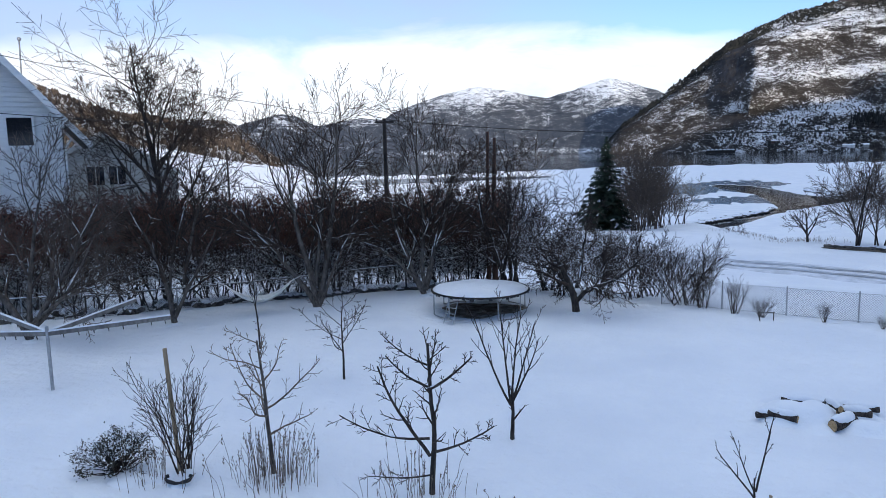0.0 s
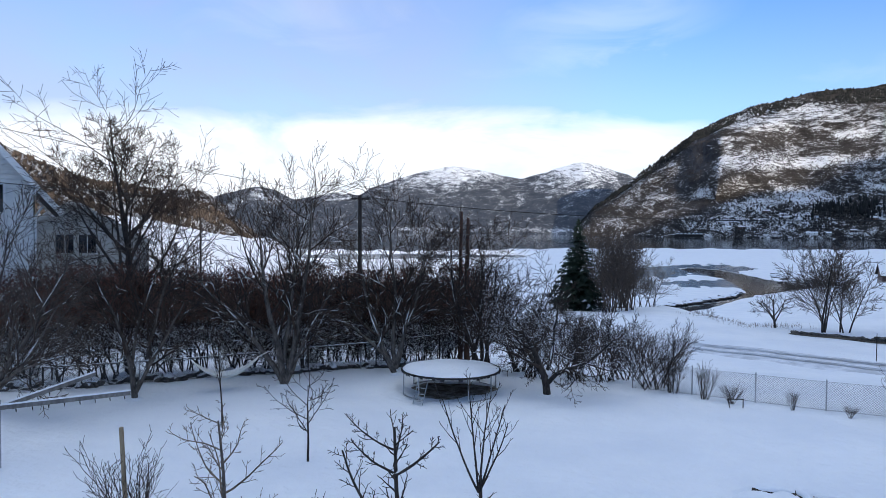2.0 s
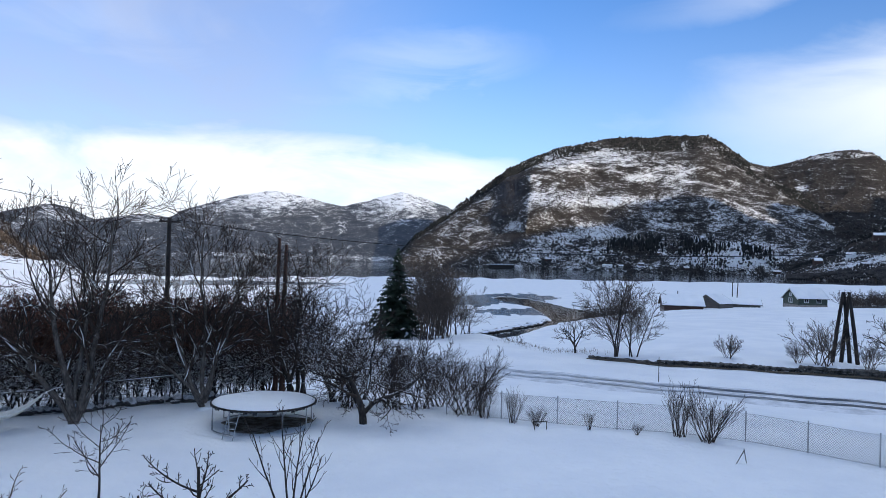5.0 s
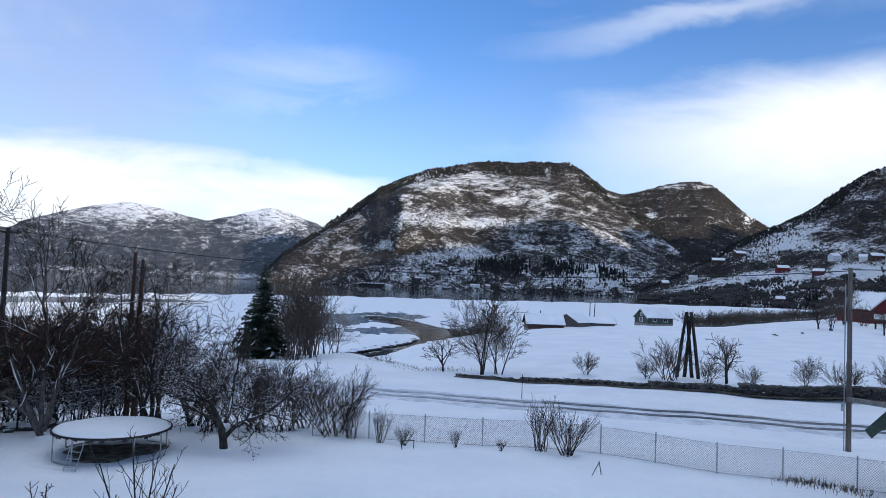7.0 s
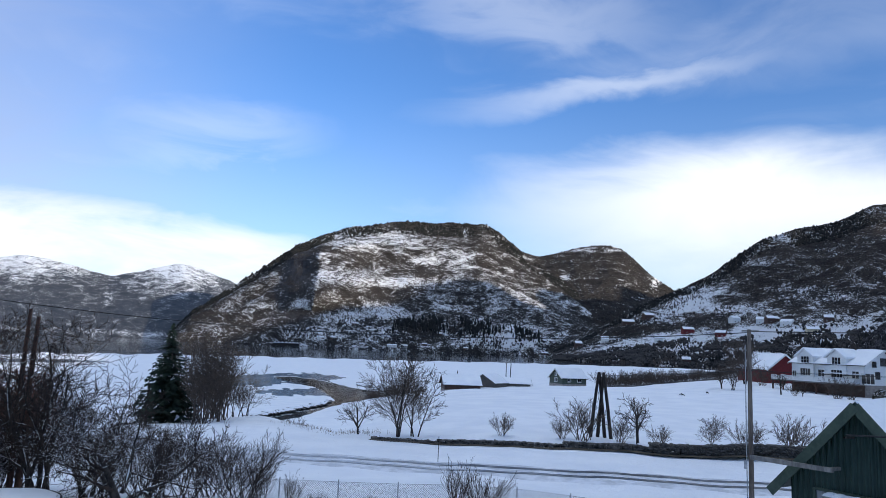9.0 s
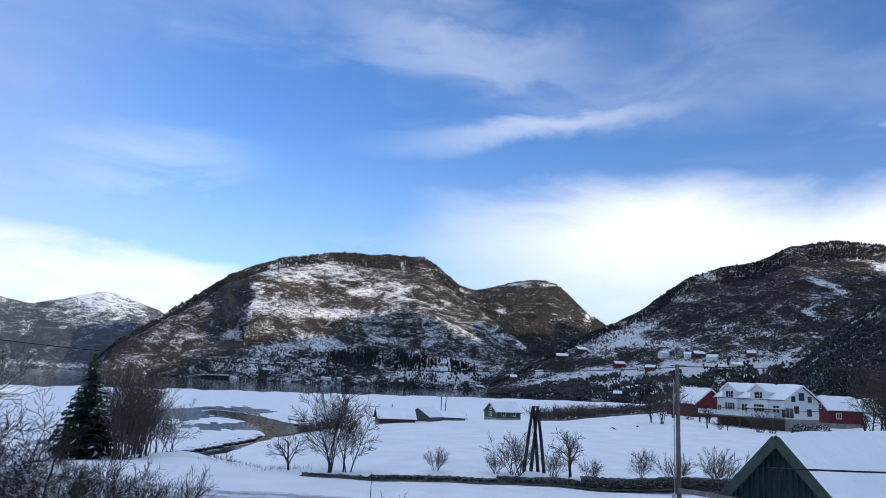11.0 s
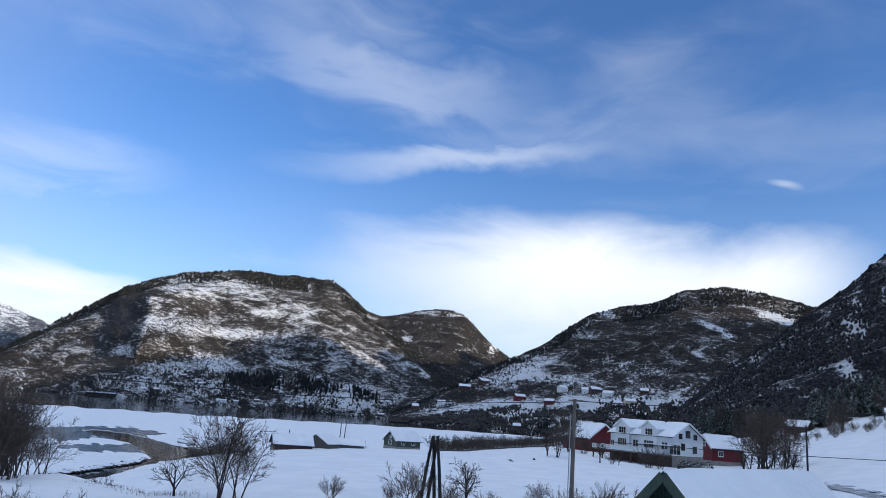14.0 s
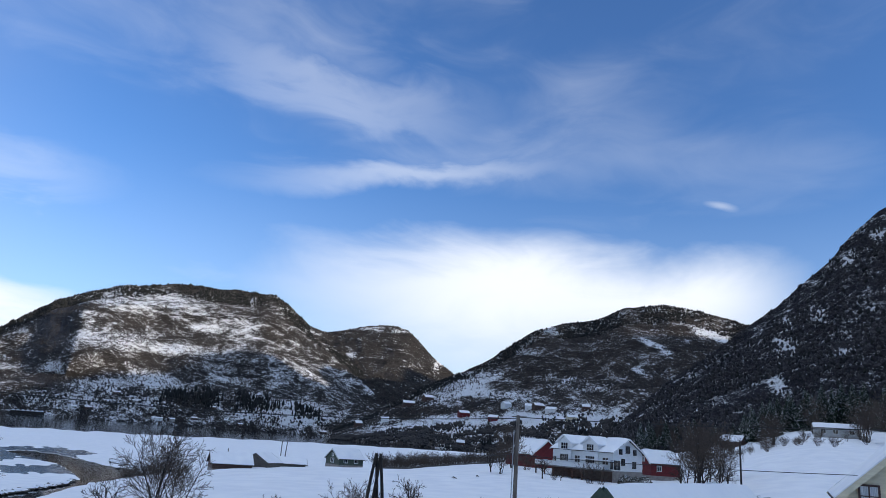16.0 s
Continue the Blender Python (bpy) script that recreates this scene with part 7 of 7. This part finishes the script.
# brown thicket and spruce by the inlet
P_BROWN = spec(4, (9, 5, 2), (34, 36, 36), (0.46, 0.5, 0.5), (0.03, 0.06, 0.06, 0.05), (0.05, 0.08, 0.1, 0.1), (0.15, 0.2, 0.2), (8, 5, 3, 3), (0.42, 0.5, 0.62), 0.2, 0.0115)
birch_c = build_tree("inlet_birch", pol(17.4, 80), FAN(5, 0.25, 6.0, 0.06, RS, 0.4), P_BROWN, TWIG_MID, TWIG_MID, 207, "slender brown birch in a thicket by the inlet", "tree", "birches by the inlet", None)
for k in range(15):
    az = 14.4 + RS.uniform(0, 3.9)
    again(birch_c, az, 76 + RS.uniform(-6, 8), RS.uniform(0.75, 1.1), RS.uniform(0, 360))
# orchard trees before the farmhouse
for az, dd, sc, rz, k in ((55.6, 150, 1.6, 0, 2), (56.4, 146, 1.0, 90, 0), (59.6, 140, 1.35, 40, 2), (60.5, 139, 0.6, 60, 3), (63.2, 139, 1.2, 30, 3), (64.0, 138, 1.0, 200, 3), (57.2, 170, 1.5, 200, 0), (58.4, 165, 1.3, 20, 3),
                          (69.8, 136, 1.5, 10, 2), (71.2, 130, 1.7, 130, 2), (72.4, 128, 1.4, 80, 2), (73.0, 132, 1.5, 220, 2), (70.9, 150, 1.7, 60, 0), (71.6, 154, 1.9, 160, 1), (70.2, 156, 1.5, 260, 1), (72.6, 150, 1.5, 300, 0), (61.0, 137, .8, 100, 2)):
    again((birch_a, birch_b, low_a, low_b)[k], az, dd, sc, rz)
# scrub and a low wall along the far crest of the field
rs_ = np.random.RandomState(71)
for k in range(64):
    az = 46.7 + 10.1 * (k + rs_.uniform(0, 1)) / 64
    rc = float(np.interp(az, CREST_AZ, CREST_R))
    again((low_b, birch_b, low_b, birch_a)[k % 4], az, rc + rs_.uniform(-1, 9), rs_.uniform(0.8, 1.35) if k % 2 == 0 else rs_.uniform(0.35, 0.6), rs_.uniform(0, 360))
far_v, far_f = [], []
for k in range(230):
    az = 46.9 + 9.6 * k / 229
    p = pol(az, float(np.interp(az, CREST_AZ, CREST_R)) - 1.5 + rs_.normal(0, 0.2))
    m_ = Matrix.Translation((p.x, p.y, p.z + 0.1)) @ Matrix.Rotation(rs_.uniform(0, 6.28), 4, "Z") @ Matrix.Diagonal((rs_.uniform(0.3, 0.6), rs_.uniform(0.3, 0.5), rs_.uniform(0.25, 0.55), 1))
    me = stone_meshes[k % 6]
    n0 = len(far_v)
    far_v += [tuple(m_ @ v.co) for v in me.vertices]
    far_f += [tuple(n0 + q for q in pl.vertices) for pl in me.polygons]
tagged(mesh_object("far_stones", far_v, far_f, STONE), "tumbled low stone wall along the far side of the field", "wall", kind="stuff")
# branches and a board lying in the snow of the field
for az, dd, ln in ((52.8, 128.0, 3.0), (54.6, 133.0, 1.2)):
    root = empty("fallen_branch", pol(az, dd), az, "dark branches lying on the snowy field", "branches")
    tube_object("stick", [(np.array([[-ln / 2, 0, 0.15], [0, 0.1, 0.3], [ln / 2, 0, 0.12]]), np.array([0.07, 0.10, 0.05]))], WOOD_DARK, root, 6)
    tube_object("stick", [(np.array([[-ln / 3, 0.3, 0.12], [ln / 3, -0.2, 0.32]]), np.array([0.06, 0.05]))], WOOD_DARK, root, 6)
# a cart track on the slope at the right, with scrub beside it
TR = [pol(a_, d_) for a_, d_ in ((71.5, 128), (74, 118), (76.5, 106), (79, 96), (81, 89))]
tagged(strip("cart_track", [p.x for p in TR], [p.y for p in TR], (-2.4, -1.4, -0.6, 0.6, 1.4, 2.4), (-0.2, 0.01, 0.03, 0.03, 0.01, -0.2), SLUSH, 60), "slushy cart track across the slope", "road", kind="structure")
rs_ = np.random.RandomState(12)
for k in range(26):
    i = rs_.randint(0, len(TR) - 1)
    p = TR[i].lerp(TR[i + 1], rs_.uniform()) + Vector((rs_.uniform(2.2, 3.6), rs_.uniform(2.0, 3.2), 0))
    s_ = rs_.uniform(0.3, 0.7)
    ob = new("boulder", stones[k % 3])
    ob.matrix_basis = Matrix.Translation((p.x, p.y, ground_z(p.x, p.y) + 0.1)) @ Matrix.Rotation(rs_.uniform(0, 6.28), 4, "Z") @ Matrix.Diagonal((s_ * 1.5, s_, s_ * 0.7, 1))
    tagged(ob, "dark boulder in the bank beside the cart track", "boulder", "boulders beside the cart track")
for k in range(22):
    again((low_b, birch_b)[k % 3 == 0], rs_.uniform(73.0, 82), rs_.uniform(212, 262), rs_.uniform(0.45, 0.95), rs_.uniform(0, 360))
# trees on the slope at the right
for k in range(9):
    again((birch_a, birch_b)[k % 2], RS.uniform(73.5, 86), RS.uniform(235, 300), RS.uniform(1.3, 2.2), RS.uniform(0, 360))
# low snowy clipped bushes beside the farmhouse
for az, dd, sc in ((65.9, 141, 1.3), (66.6, 141, 1.2), (67.2, 142, 1.3)):
    rs_ = np.random.RandomState(int(az * 10))
    root = empty("clipped_bush", pol(az, dd), 0, "clipped evergreen bush dusted with snow", "bush", "clipped bushes by the farmhouse")
    lv, lf, sv, sf = [], [], [], []
    for q in range(900):
        a, t_ = rs_.uniform(0, 6.28), rs_.uniform(0, 1) ** 0.5
        ph = rs_.uniform(0, 1.5)
        p = np.array([math.cos(a) * math.cos(ph) * 1.4, math.sin(a) * math.cos(ph) * 1.2, math.sin(ph) * 1.3 + 0.1]) * sc * rs_.uniform(0.85, 1.05)
        u, w = rs_.normal(0, 1, 3), rs_.normal(0, 1, 3)
        u, w = u / np.linalg.norm(u) * 0.16, w / np.linalg.norm(w) * 0.1
        V_, F_ = (sv, sf) if rs_.uniform() < 0.3 and ph > 0.5 else (lv, lf)
        n = len(V_)
        V_ += [(p - u).tolist(), (p + w).tolist(), (p + u).tolist(), (p - w).tolist()]
        F_.append((n, n + 1, n + 2, n + 3))
    mesh_object("foliage", lv, lf, EVERGREEN, root)["kind"] = "stuff"
    mesh_object("snow_dusting", sv, sf, SNOW, root)["kind"] = "stuff"


def spruce(place, h, w, seed, label, snow=0.12, name="spruce"):
    rs = np.random.RandomState(seed)
    root = empty(name, place, 0, label, "conifer")
    tube_object("trunk", [(np.array([[0, 0, -0.3], [0, 0, h * 0.97]]), np.array([h * 0.018, 0.02]))], BARK, root, 7)
    v, f, sv, sf = [], [], [], []
    nl = int(h * 4.6)
    for i in range(nl):
        t = (i + rs.uniform(0, 0.6)) / nl
        z = h * (0.06 + 0.93 * t)
        rad = w * (1 - t) ** 0.85 + 0.08
        for k in range(max(8, int(20 * (1 - t * 0.5)))):
            a = rs.uniform(0, 6.28)
            ln = rad * rs.uniform(0.65, 1.1)
            d = np.array([math.cos(a), math.sin(a), 0])
            sd = np.array([-math.sin(a), math.cos(a), 0])
            for q in range(6):
                u0, u1 = q / 6, (q + 1.3) / 6
                wd = 0.26 * ln * (1 - u0 * 0.7) + 0.09
                p0 = d * ln * u0 + np.array([0, 0, z - ln * 0.30 * u0 + ln * 0.12 * u0 * u0 + rs.normal(0, .03)])
                p1 = d * ln * u1 + np.array([0, 0, z - ln * 0.30 * u1 + ln * 0.12 * u1 * u1 - rs.uniform(0.02, 0.14)])
                for s_ in (-1, 1):
                    V_, F_ = (sv, sf) if rs.uniform() < snow else (v, f)
                    n = len(V_)
                    tip = p1 + sd * s_ * wd * rs.uniform(0.7, 1.3)
                    V_ += [p0.tolist(), p1.tolist(), (tip + np.array([0, 0, -0.16 * ln * rs.uniform(0, 1)])).tolist()]
                    F_.append((n, n + 1, n + 2))
    mesh_object("foliage", v, f, NEEDLE, root)["kind"] = "stuff"
    if sv:
        mesh_object("snow_on_needles", sv, sf, SNOW, root)["kind"] = "stuff"
    return root


spruce(pol(13.2, 76), 9.9, 3.0, 5, "dark dense spruce beside bare birches at the inlet", 0.015)
sp2 = spruce(pol(66.9, 175), 12.6, 3.4, 6, "tall dark pine behind the farmhouse", 0.14)
for az, dd, sc in ((60.4, 196, 0.5), (74.9, 300, 1.0), (76.0, 305, 1.2), (77.2, 320, 1.15), (78.3, 310, 1.3), (79.4, 325, 1.4), (80.6, 330, 1.5), (82.0, 330, 1.5), (83.2, 320, 1.4), (84.4, 310, 1.5), (81.3, 345, 1.5), (75.5, 330, 1.2)):
    again(sp2, az, dd, sc, az * 40)


def slope_spot(name, az, up):
    """A place on a mountain's near face along a bearing, up from its foot (0) to its ridge (1)."""
    a, s, X, Y, Z = MOUNTAINS[name]
    i, k = int(np.argmin(np.abs(a - az))), int(up * 109)
    return Vector((X[i, k], Y[i, k], max(Z[i, k], ground_z(X[i, k], Y[i, k]))))


# conifers and bare trees crowd the foot of the shaded mountain
rs_ = np.random.RandomState(33)
for k in range(110):
    az = rs_.uniform(67, 88)
    q = slope_spot("mountain_dark", az, rs_.uniform(0.0, 0.22) ** 1.3)
    src = sp2 if rs_.uniform() < 0.68 else (birch_a, birch_b)[k % 2]
    sc = rs_.uniform(0.6, 1.25) * (1.0 if src is sp2 else 1.5)
    copy_thing(src, Matrix.Translation(q - Vector((0, 0, 0.3))) @ Matrix.Rotation(rs_.uniform(0, 6.28), 4, "Z") @ Matrix.Diagonal((sc, sc, sc * rs_.uniform(0.85, 1.2), 1)))
P_BROAD = spec(4, (13, 10, 7), (56, 40, 36), (0.62, 0.46, 0.42), (0.0, 0.03, 0.03, 0.03), (0.05, 0.07, 0.08, 0.08), (0.22, 0.15, 0.12), (10, 8, 5, 3), (0.5, 0.5, 0.55), 0.12, 0.021)
build_tree("broad_bare_tree", pol(71.1, 130), [((0, 0, -0.2), (0.02, 0, 1), 9.6, 0.34), ((0, 0, 1.6), (-0.5, 0, 1), 7.2, 0.2), ((0, 0, 1.8), (0.5, 0.1, 1), 7.0, 0.2)], P_BROAD, BARK, TWIG_MID, 221, "broad old bare tree beside the red cabin", "tree", "", None)


# ---- woods on the mountains ----
def woods(name, mount, n, seed, lo, hi, u0, u1, height, mat, label, slim=0.32, clump=0.0, freq=7.0, groves=0):
    """Many small trees standing on a mountainside, thicker in some places than in others, or gathered into groves."""
    rs = np.random.RandomState(seed)
    a, s, X, Y, Z = MOUNTAINS[mount]
    nA, nS = len(a), int(np.sum(s <= 1.0001))
    verts, faces, made, tries = [], [], 0, 0
    ph = rs.uniform(0, 6.28, 6)
    U = rs.uniform(u0, u1, n * 6)
    W = lo + (hi - lo) * rs.uniform(0, 1, n * 6)
    D = np.sin(U * freq * 6 + ph[0] + 3 * np.sin(W * freq + ph[1])) + np.sin(W * freq * 2.3 + ph[2] + 2 * np.sin(U * freq * 3 + ph[3])) + 0.7 * np.sin(U * freq * 17 + W * 21 + ph[4])
    ok = D + rs.normal(0, 0.8, n * 6) > clump
    U, W = U[ok][:n], W[ok][:n]
    if groves:
        gu, gw, gs = rs.uniform(u0, u1, groves), rs.uniform(lo, hi, groves), rs.uniform(0.3, 1.0, groves)
        g = rs.randint(0, groves, n)
        U = np.clip(gu[g] + rs.normal(0, 0.016, n) * gs[g], u0, u1)
        W = np.clip(gw[g] + rs.normal(0, 0.022, n) * gs[g] + (U - gu[g]) * rs.uniform(-0.8, 0.8, groves)[g], 0.004, 1)
    I = np.clip((U * (nA - 1)).astype(int), 0, nA - 2)
    J = np.clip((W * (nS - 1)).astype(int), 0, nS - 1)
    k = 4
    ang = np.arange(k) * 2 * math.pi / k
    for i, j in zip(I, J):
        fr = rs.uniform()
        p = np.array([X[i, j] * (1 - fr) + X[i + 1, j] * fr, Y[i, j] * (1 - fr) + Y[i + 1, j] * fr, Z[i, j] * (1 - fr) + Z[i + 1, j] * fr])
        h = height * rs.uniform(0.55, 1.25)
        r_ = h * slim * rs.uniform(0.7, 1.3)
        b0 = len(verts)
        for q in range(k):
            verts.append((p[0] + r_ * math.cos(ang[q]) * rs.uniform(0.7, 1.3), p[1] + r_ * math.sin(ang[q]) * rs.uniform(0.7, 1.3), p[2] + h * (rs.uniform(0.35, 0.75) if slim > 0.38 else rs.uniform(0.1, 0.4))))
        verts.append((p[0], p[1], p[2] - h * 0.1))
        verts.append((p[0] + rs.normal(0, 0.05) * h, p[1], p[2] + h))
        for q in range(k):
            faces.append((b0 + q, b0 + (q + 1) % k, b0 + k + 1))
            faces.append((b0 + (q + 1) % k, b0 + q, b0 + k))
    return tagged(mesh_object(name, verts, faces, mat), label, "forest", kind="stuff")


BARE_WOOD = two_tone("bare_wood", (0.030, 0.028, 0.028), (0.072, 0.064, 0.060), 0.05, 0.95, 0, 0, bscale=9)
# bare wood again, darker and bluer: the slope's shade is put into its colour
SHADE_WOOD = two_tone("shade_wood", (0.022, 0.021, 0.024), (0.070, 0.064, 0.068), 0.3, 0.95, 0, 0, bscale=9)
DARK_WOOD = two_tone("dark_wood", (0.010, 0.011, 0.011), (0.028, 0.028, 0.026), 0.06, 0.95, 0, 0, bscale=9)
RUST_WOOD = two_tone("rust_wood", (0.030, 0.024, 0.021), (0.085, 0.066, 0.054), 0.08, 0.95, 0, 0, bscale=9)
woods("bare_woods", "mountain_mid", 15000, 1, 0.02, 0.95, 0, 1, 3.0, BARE_WOOD, "bare brown woods scattered over the mountain", 0.40, -0.4)
woods("pine_woods", "mountain_mid", 4600, 2, 0.88, 1.0, 0, 1, 7.0, DARK_WOOD, "dark pines along the mountain's crest", 0.36, -0.9)
woods("pine_woods", "mountain_mid", 340, 3, 0.075, 0.12, 0.45, 0.76, 14, DARK_WOOD, "dark spruces above the shore farms", 0.20, 0.0, groves=26)
woods("bare_woods", "mountain_mid", 1300, 12, 0.015, 0.12, 0.2, 0.95, 5, BARE_WOOD, "bare trees between the shore farms", 0.45, 0.0, groves=90)
woods("bare_woods", "mountain_second", 6000, 4, 0.2, 1.0, 0, 1, 6, BARE_WOOD, "bare woods on the shaded mountain", 0.40, 0.0)
woods("bare_woods", "mountain_right", 8500, 5, 0.45, 1.0, 0, 1, 3.2, BARE_WOOD, "bare brown woods on the upper hillside", 0.42, -0.1)
woods("bare_woods", "mountain_right", 8000, 6, 0.01, 0.30, 0, 0.9, 4.6, BARE_WOOD, "groves of bare trees between the farms on the hillside", 0.42, 0.0, groves=130)
woods("pine_woods", "mountain_right", 260, 7, 0.06, 0.26, 0.2, 0.95, 10, DARK_WOOD, "dark spruces between the farms", 0.24, 0.0, groves=14)
woods("pine_woods", "mountain_right", 3400, 17, 0.91, 1.0, 0, 1, 5.5, DARK_WOOD, "dark pines along the hill's crest", 0.36, -0.9)
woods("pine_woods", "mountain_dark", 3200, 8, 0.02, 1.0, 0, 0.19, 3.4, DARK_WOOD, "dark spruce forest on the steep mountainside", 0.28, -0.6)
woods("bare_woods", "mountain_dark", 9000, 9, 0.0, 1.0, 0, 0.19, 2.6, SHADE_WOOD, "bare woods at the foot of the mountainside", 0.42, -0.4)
woods("rusty_woods", "hillside_left", 6000, 10, 0.1, 1.0, 0.4, 0.97, 2.2, RUST_WOOD, "sunlit brown birch woods on the hillside", 0.36, 0.2)

# ---- the village on the far shores ----
VILLAGE = [("white", WHITE_PAINT), ("red", RED_PAINT), ("brown", BROWN_PAINT), ("grey", GREY_PAINT), ("cream", CREAM_PAINT)]


def shore_house(az, el, dist, L, mat_k, turn, tall=1.0):
    nm, mt = VILLAGE[mat_k]
    # stand it on the slope where that height shows along its bearing
    best, dist0 = None, dist
    for nm_ in ("mountain_right", "mountain_mid"):
        a, s_, X, Y, Z = MOUNTAINS[nm_]
        if a[0] < az < a[-1] and (nm_ == "mountain_right") == (dist < 1000):
            i = int((az - a[0]) / (a[1] - a[0]))
            r_ = np.hypot(X[i, :130], Y[i, :130])
            e_ = np.degrees(np.arctan2(Z[i, :130] - EYE, r_))
            k_ = int(np.argmax(e_ >= el)) if (e_ >= el).any() else 0
            best = (float(r_[k_]), float(Z[i, k_]))
    dist, z = best if best else (dist, EYE + dist * math.tan(radians(el)))
    z = max(z, SEA + 0.4)
    if best and dist0 < 1000:
        L = L * dist / 820
        tall = tall * dist / 760
    elif best:
        L, tall = L * 0.75, 0.8
    D_ = L * 0.75
    house_facing(nm + "_farmhouse", az, dist, z, L, D_, 4.5 * tall, 6.9 * tall, turn, mt, nm + " wooden farmhouse with snowy roof on the far shore", 0.5, 1.2, "houses of the village", "house", None,
                 (("front", L * 0.3, 1.2, 1.4, 1.4), ("front", L * 0.7, 1.2, 1.4, 1.4)), -1.0)


for az, el, dd, L, mk, turn in ((53.3, 1.70, 700, 12, 1, 20), (55.5, 1.50, 690, 11, 1, -15), (51.1, 0.95, 640, 9, 0, 10), (53.1, -0.62, 560, 9, 2, 5), (58.4, 2.55, 760, 11, 0, 0), (59.2, 2.65, 770, 12, 2, 25), (60.0, 2.45, 760, 12, 0, -20),
                                (61.8, 1.90, 690, 12, 4, 15), (60.8, 1.75, 690, 8, 0, 15), (48.8, 2.15, 800, 13, 2, 8), (50.4, 2.7, 840, 11, 2, 30), (56.7, 2.6, 760, 10, 0, 40), (47.0, 0.75, 740, 9, 0, 0), (62.8, 2.8, 760, 9, 2, 10),
                                (40.2, 0.62, 1560, 20, 0, 10), (39.2, 0.55, 1560, 12, 3, 0), (42.3, -0.52, 1440, 16, 2, 6), (36.0, -0.56, 1420, 14, 2, 20), (32.6, -0.16, 1470, 14, 2, 5), (30.0, -0.55, 1405, 26, 0, 2), (31.0, -0.56, 1402, 16, 3, 2),
                                (25.3, 0.1, 1480, 16, 2, 15), (26.4, 0.55, 1500, 15, 0, 5), (24.4, 0.05, 1490, 15, 0, 30), (28.2, 0.75, 1540, 22, 3, 5), (27.0, 1.25, 1560, 18, 2, 12), (33.8, 0.8, 1540, 14, 2, 0), (34.9, -0.1, 1450, 10, 3, 10), (45.0, 0.3, 700, 8, 2, 20)):
    shore_house(az, el, dd, L, mk, turn)
# the long dark fish-landing with its saw-tooth white roofs on the shore
c = pol(21.6, 1400, SEA + 0.3)
root = empty("landing_shed", c, -21.6, "long dark waterside shed with row of white gables", "boathouse")
for i in range(7):
    bm = bmesh.new()
    x = (i - 3.5) * 7.2
    box(bm, (x, 0, 0), (x + 7.2, 14, 6.2))
    part("bay", bm, WOOD_DARK, root)
    bm = bmesh.new()
    a_ = [bm.verts.new(p) for p in ((x - .2, -0.4, 6.0), (x + 7.4, -0.4, 6.0), (x + 3.6, -0.4, 8.6))]
    b_ = [bm.verts.new((v.co.x, 14.4, v.co.z)) for v in a_]
    bm.faces.new(a_)
    for i0 in range(3):
        bm.faces.new((a_[i0], b_[i0], b_[(i0 + 1) % 3], a_[(i0 + 1) % 3]))
    part("roof", bm, SNOW, root, "white snowy gable")
# rocks and snow on the spit at the inlet
for k in range(150):
    near = k < 95
    az = 19.0 + 6.2 * k / 94 + RS.normal(0, 0.1) if near else 27.6 + RS.uniform(0, 1) ** 1.2 * 4.2
    low_ = np.interp(az, (19, 19.6, 22.35, 24.67, 25.4, 27.4, 29.1, 30.3, 32), (-6.1, -5.97, -5.48, -5.0, -4.7, -3.4, -3.55, -3.85, -4.0))
    dd = (SEA - EYE) / math.tan(radians(low_ + RS.normal(0, 0.05 if near else 0.10)))
    s_ = RS.uniform(0.5, 1.05) if near else RS.uniform(0.7, 1.7)
    ob = new("boulder", stones[k % 3])
    ob.matrix_basis = Matrix.Translation(pol(az, dd, SEA + 0.25)) @ Matrix.Rotation(RS.uniform(0, 6.28), 4, "Z") @ Matrix.Diagonal((s_ * 1.5, s_, s_ * 0.6, 1))
    tagged(ob, "dark shore boulder capped with snow", "boulder", "boulders on the shore")
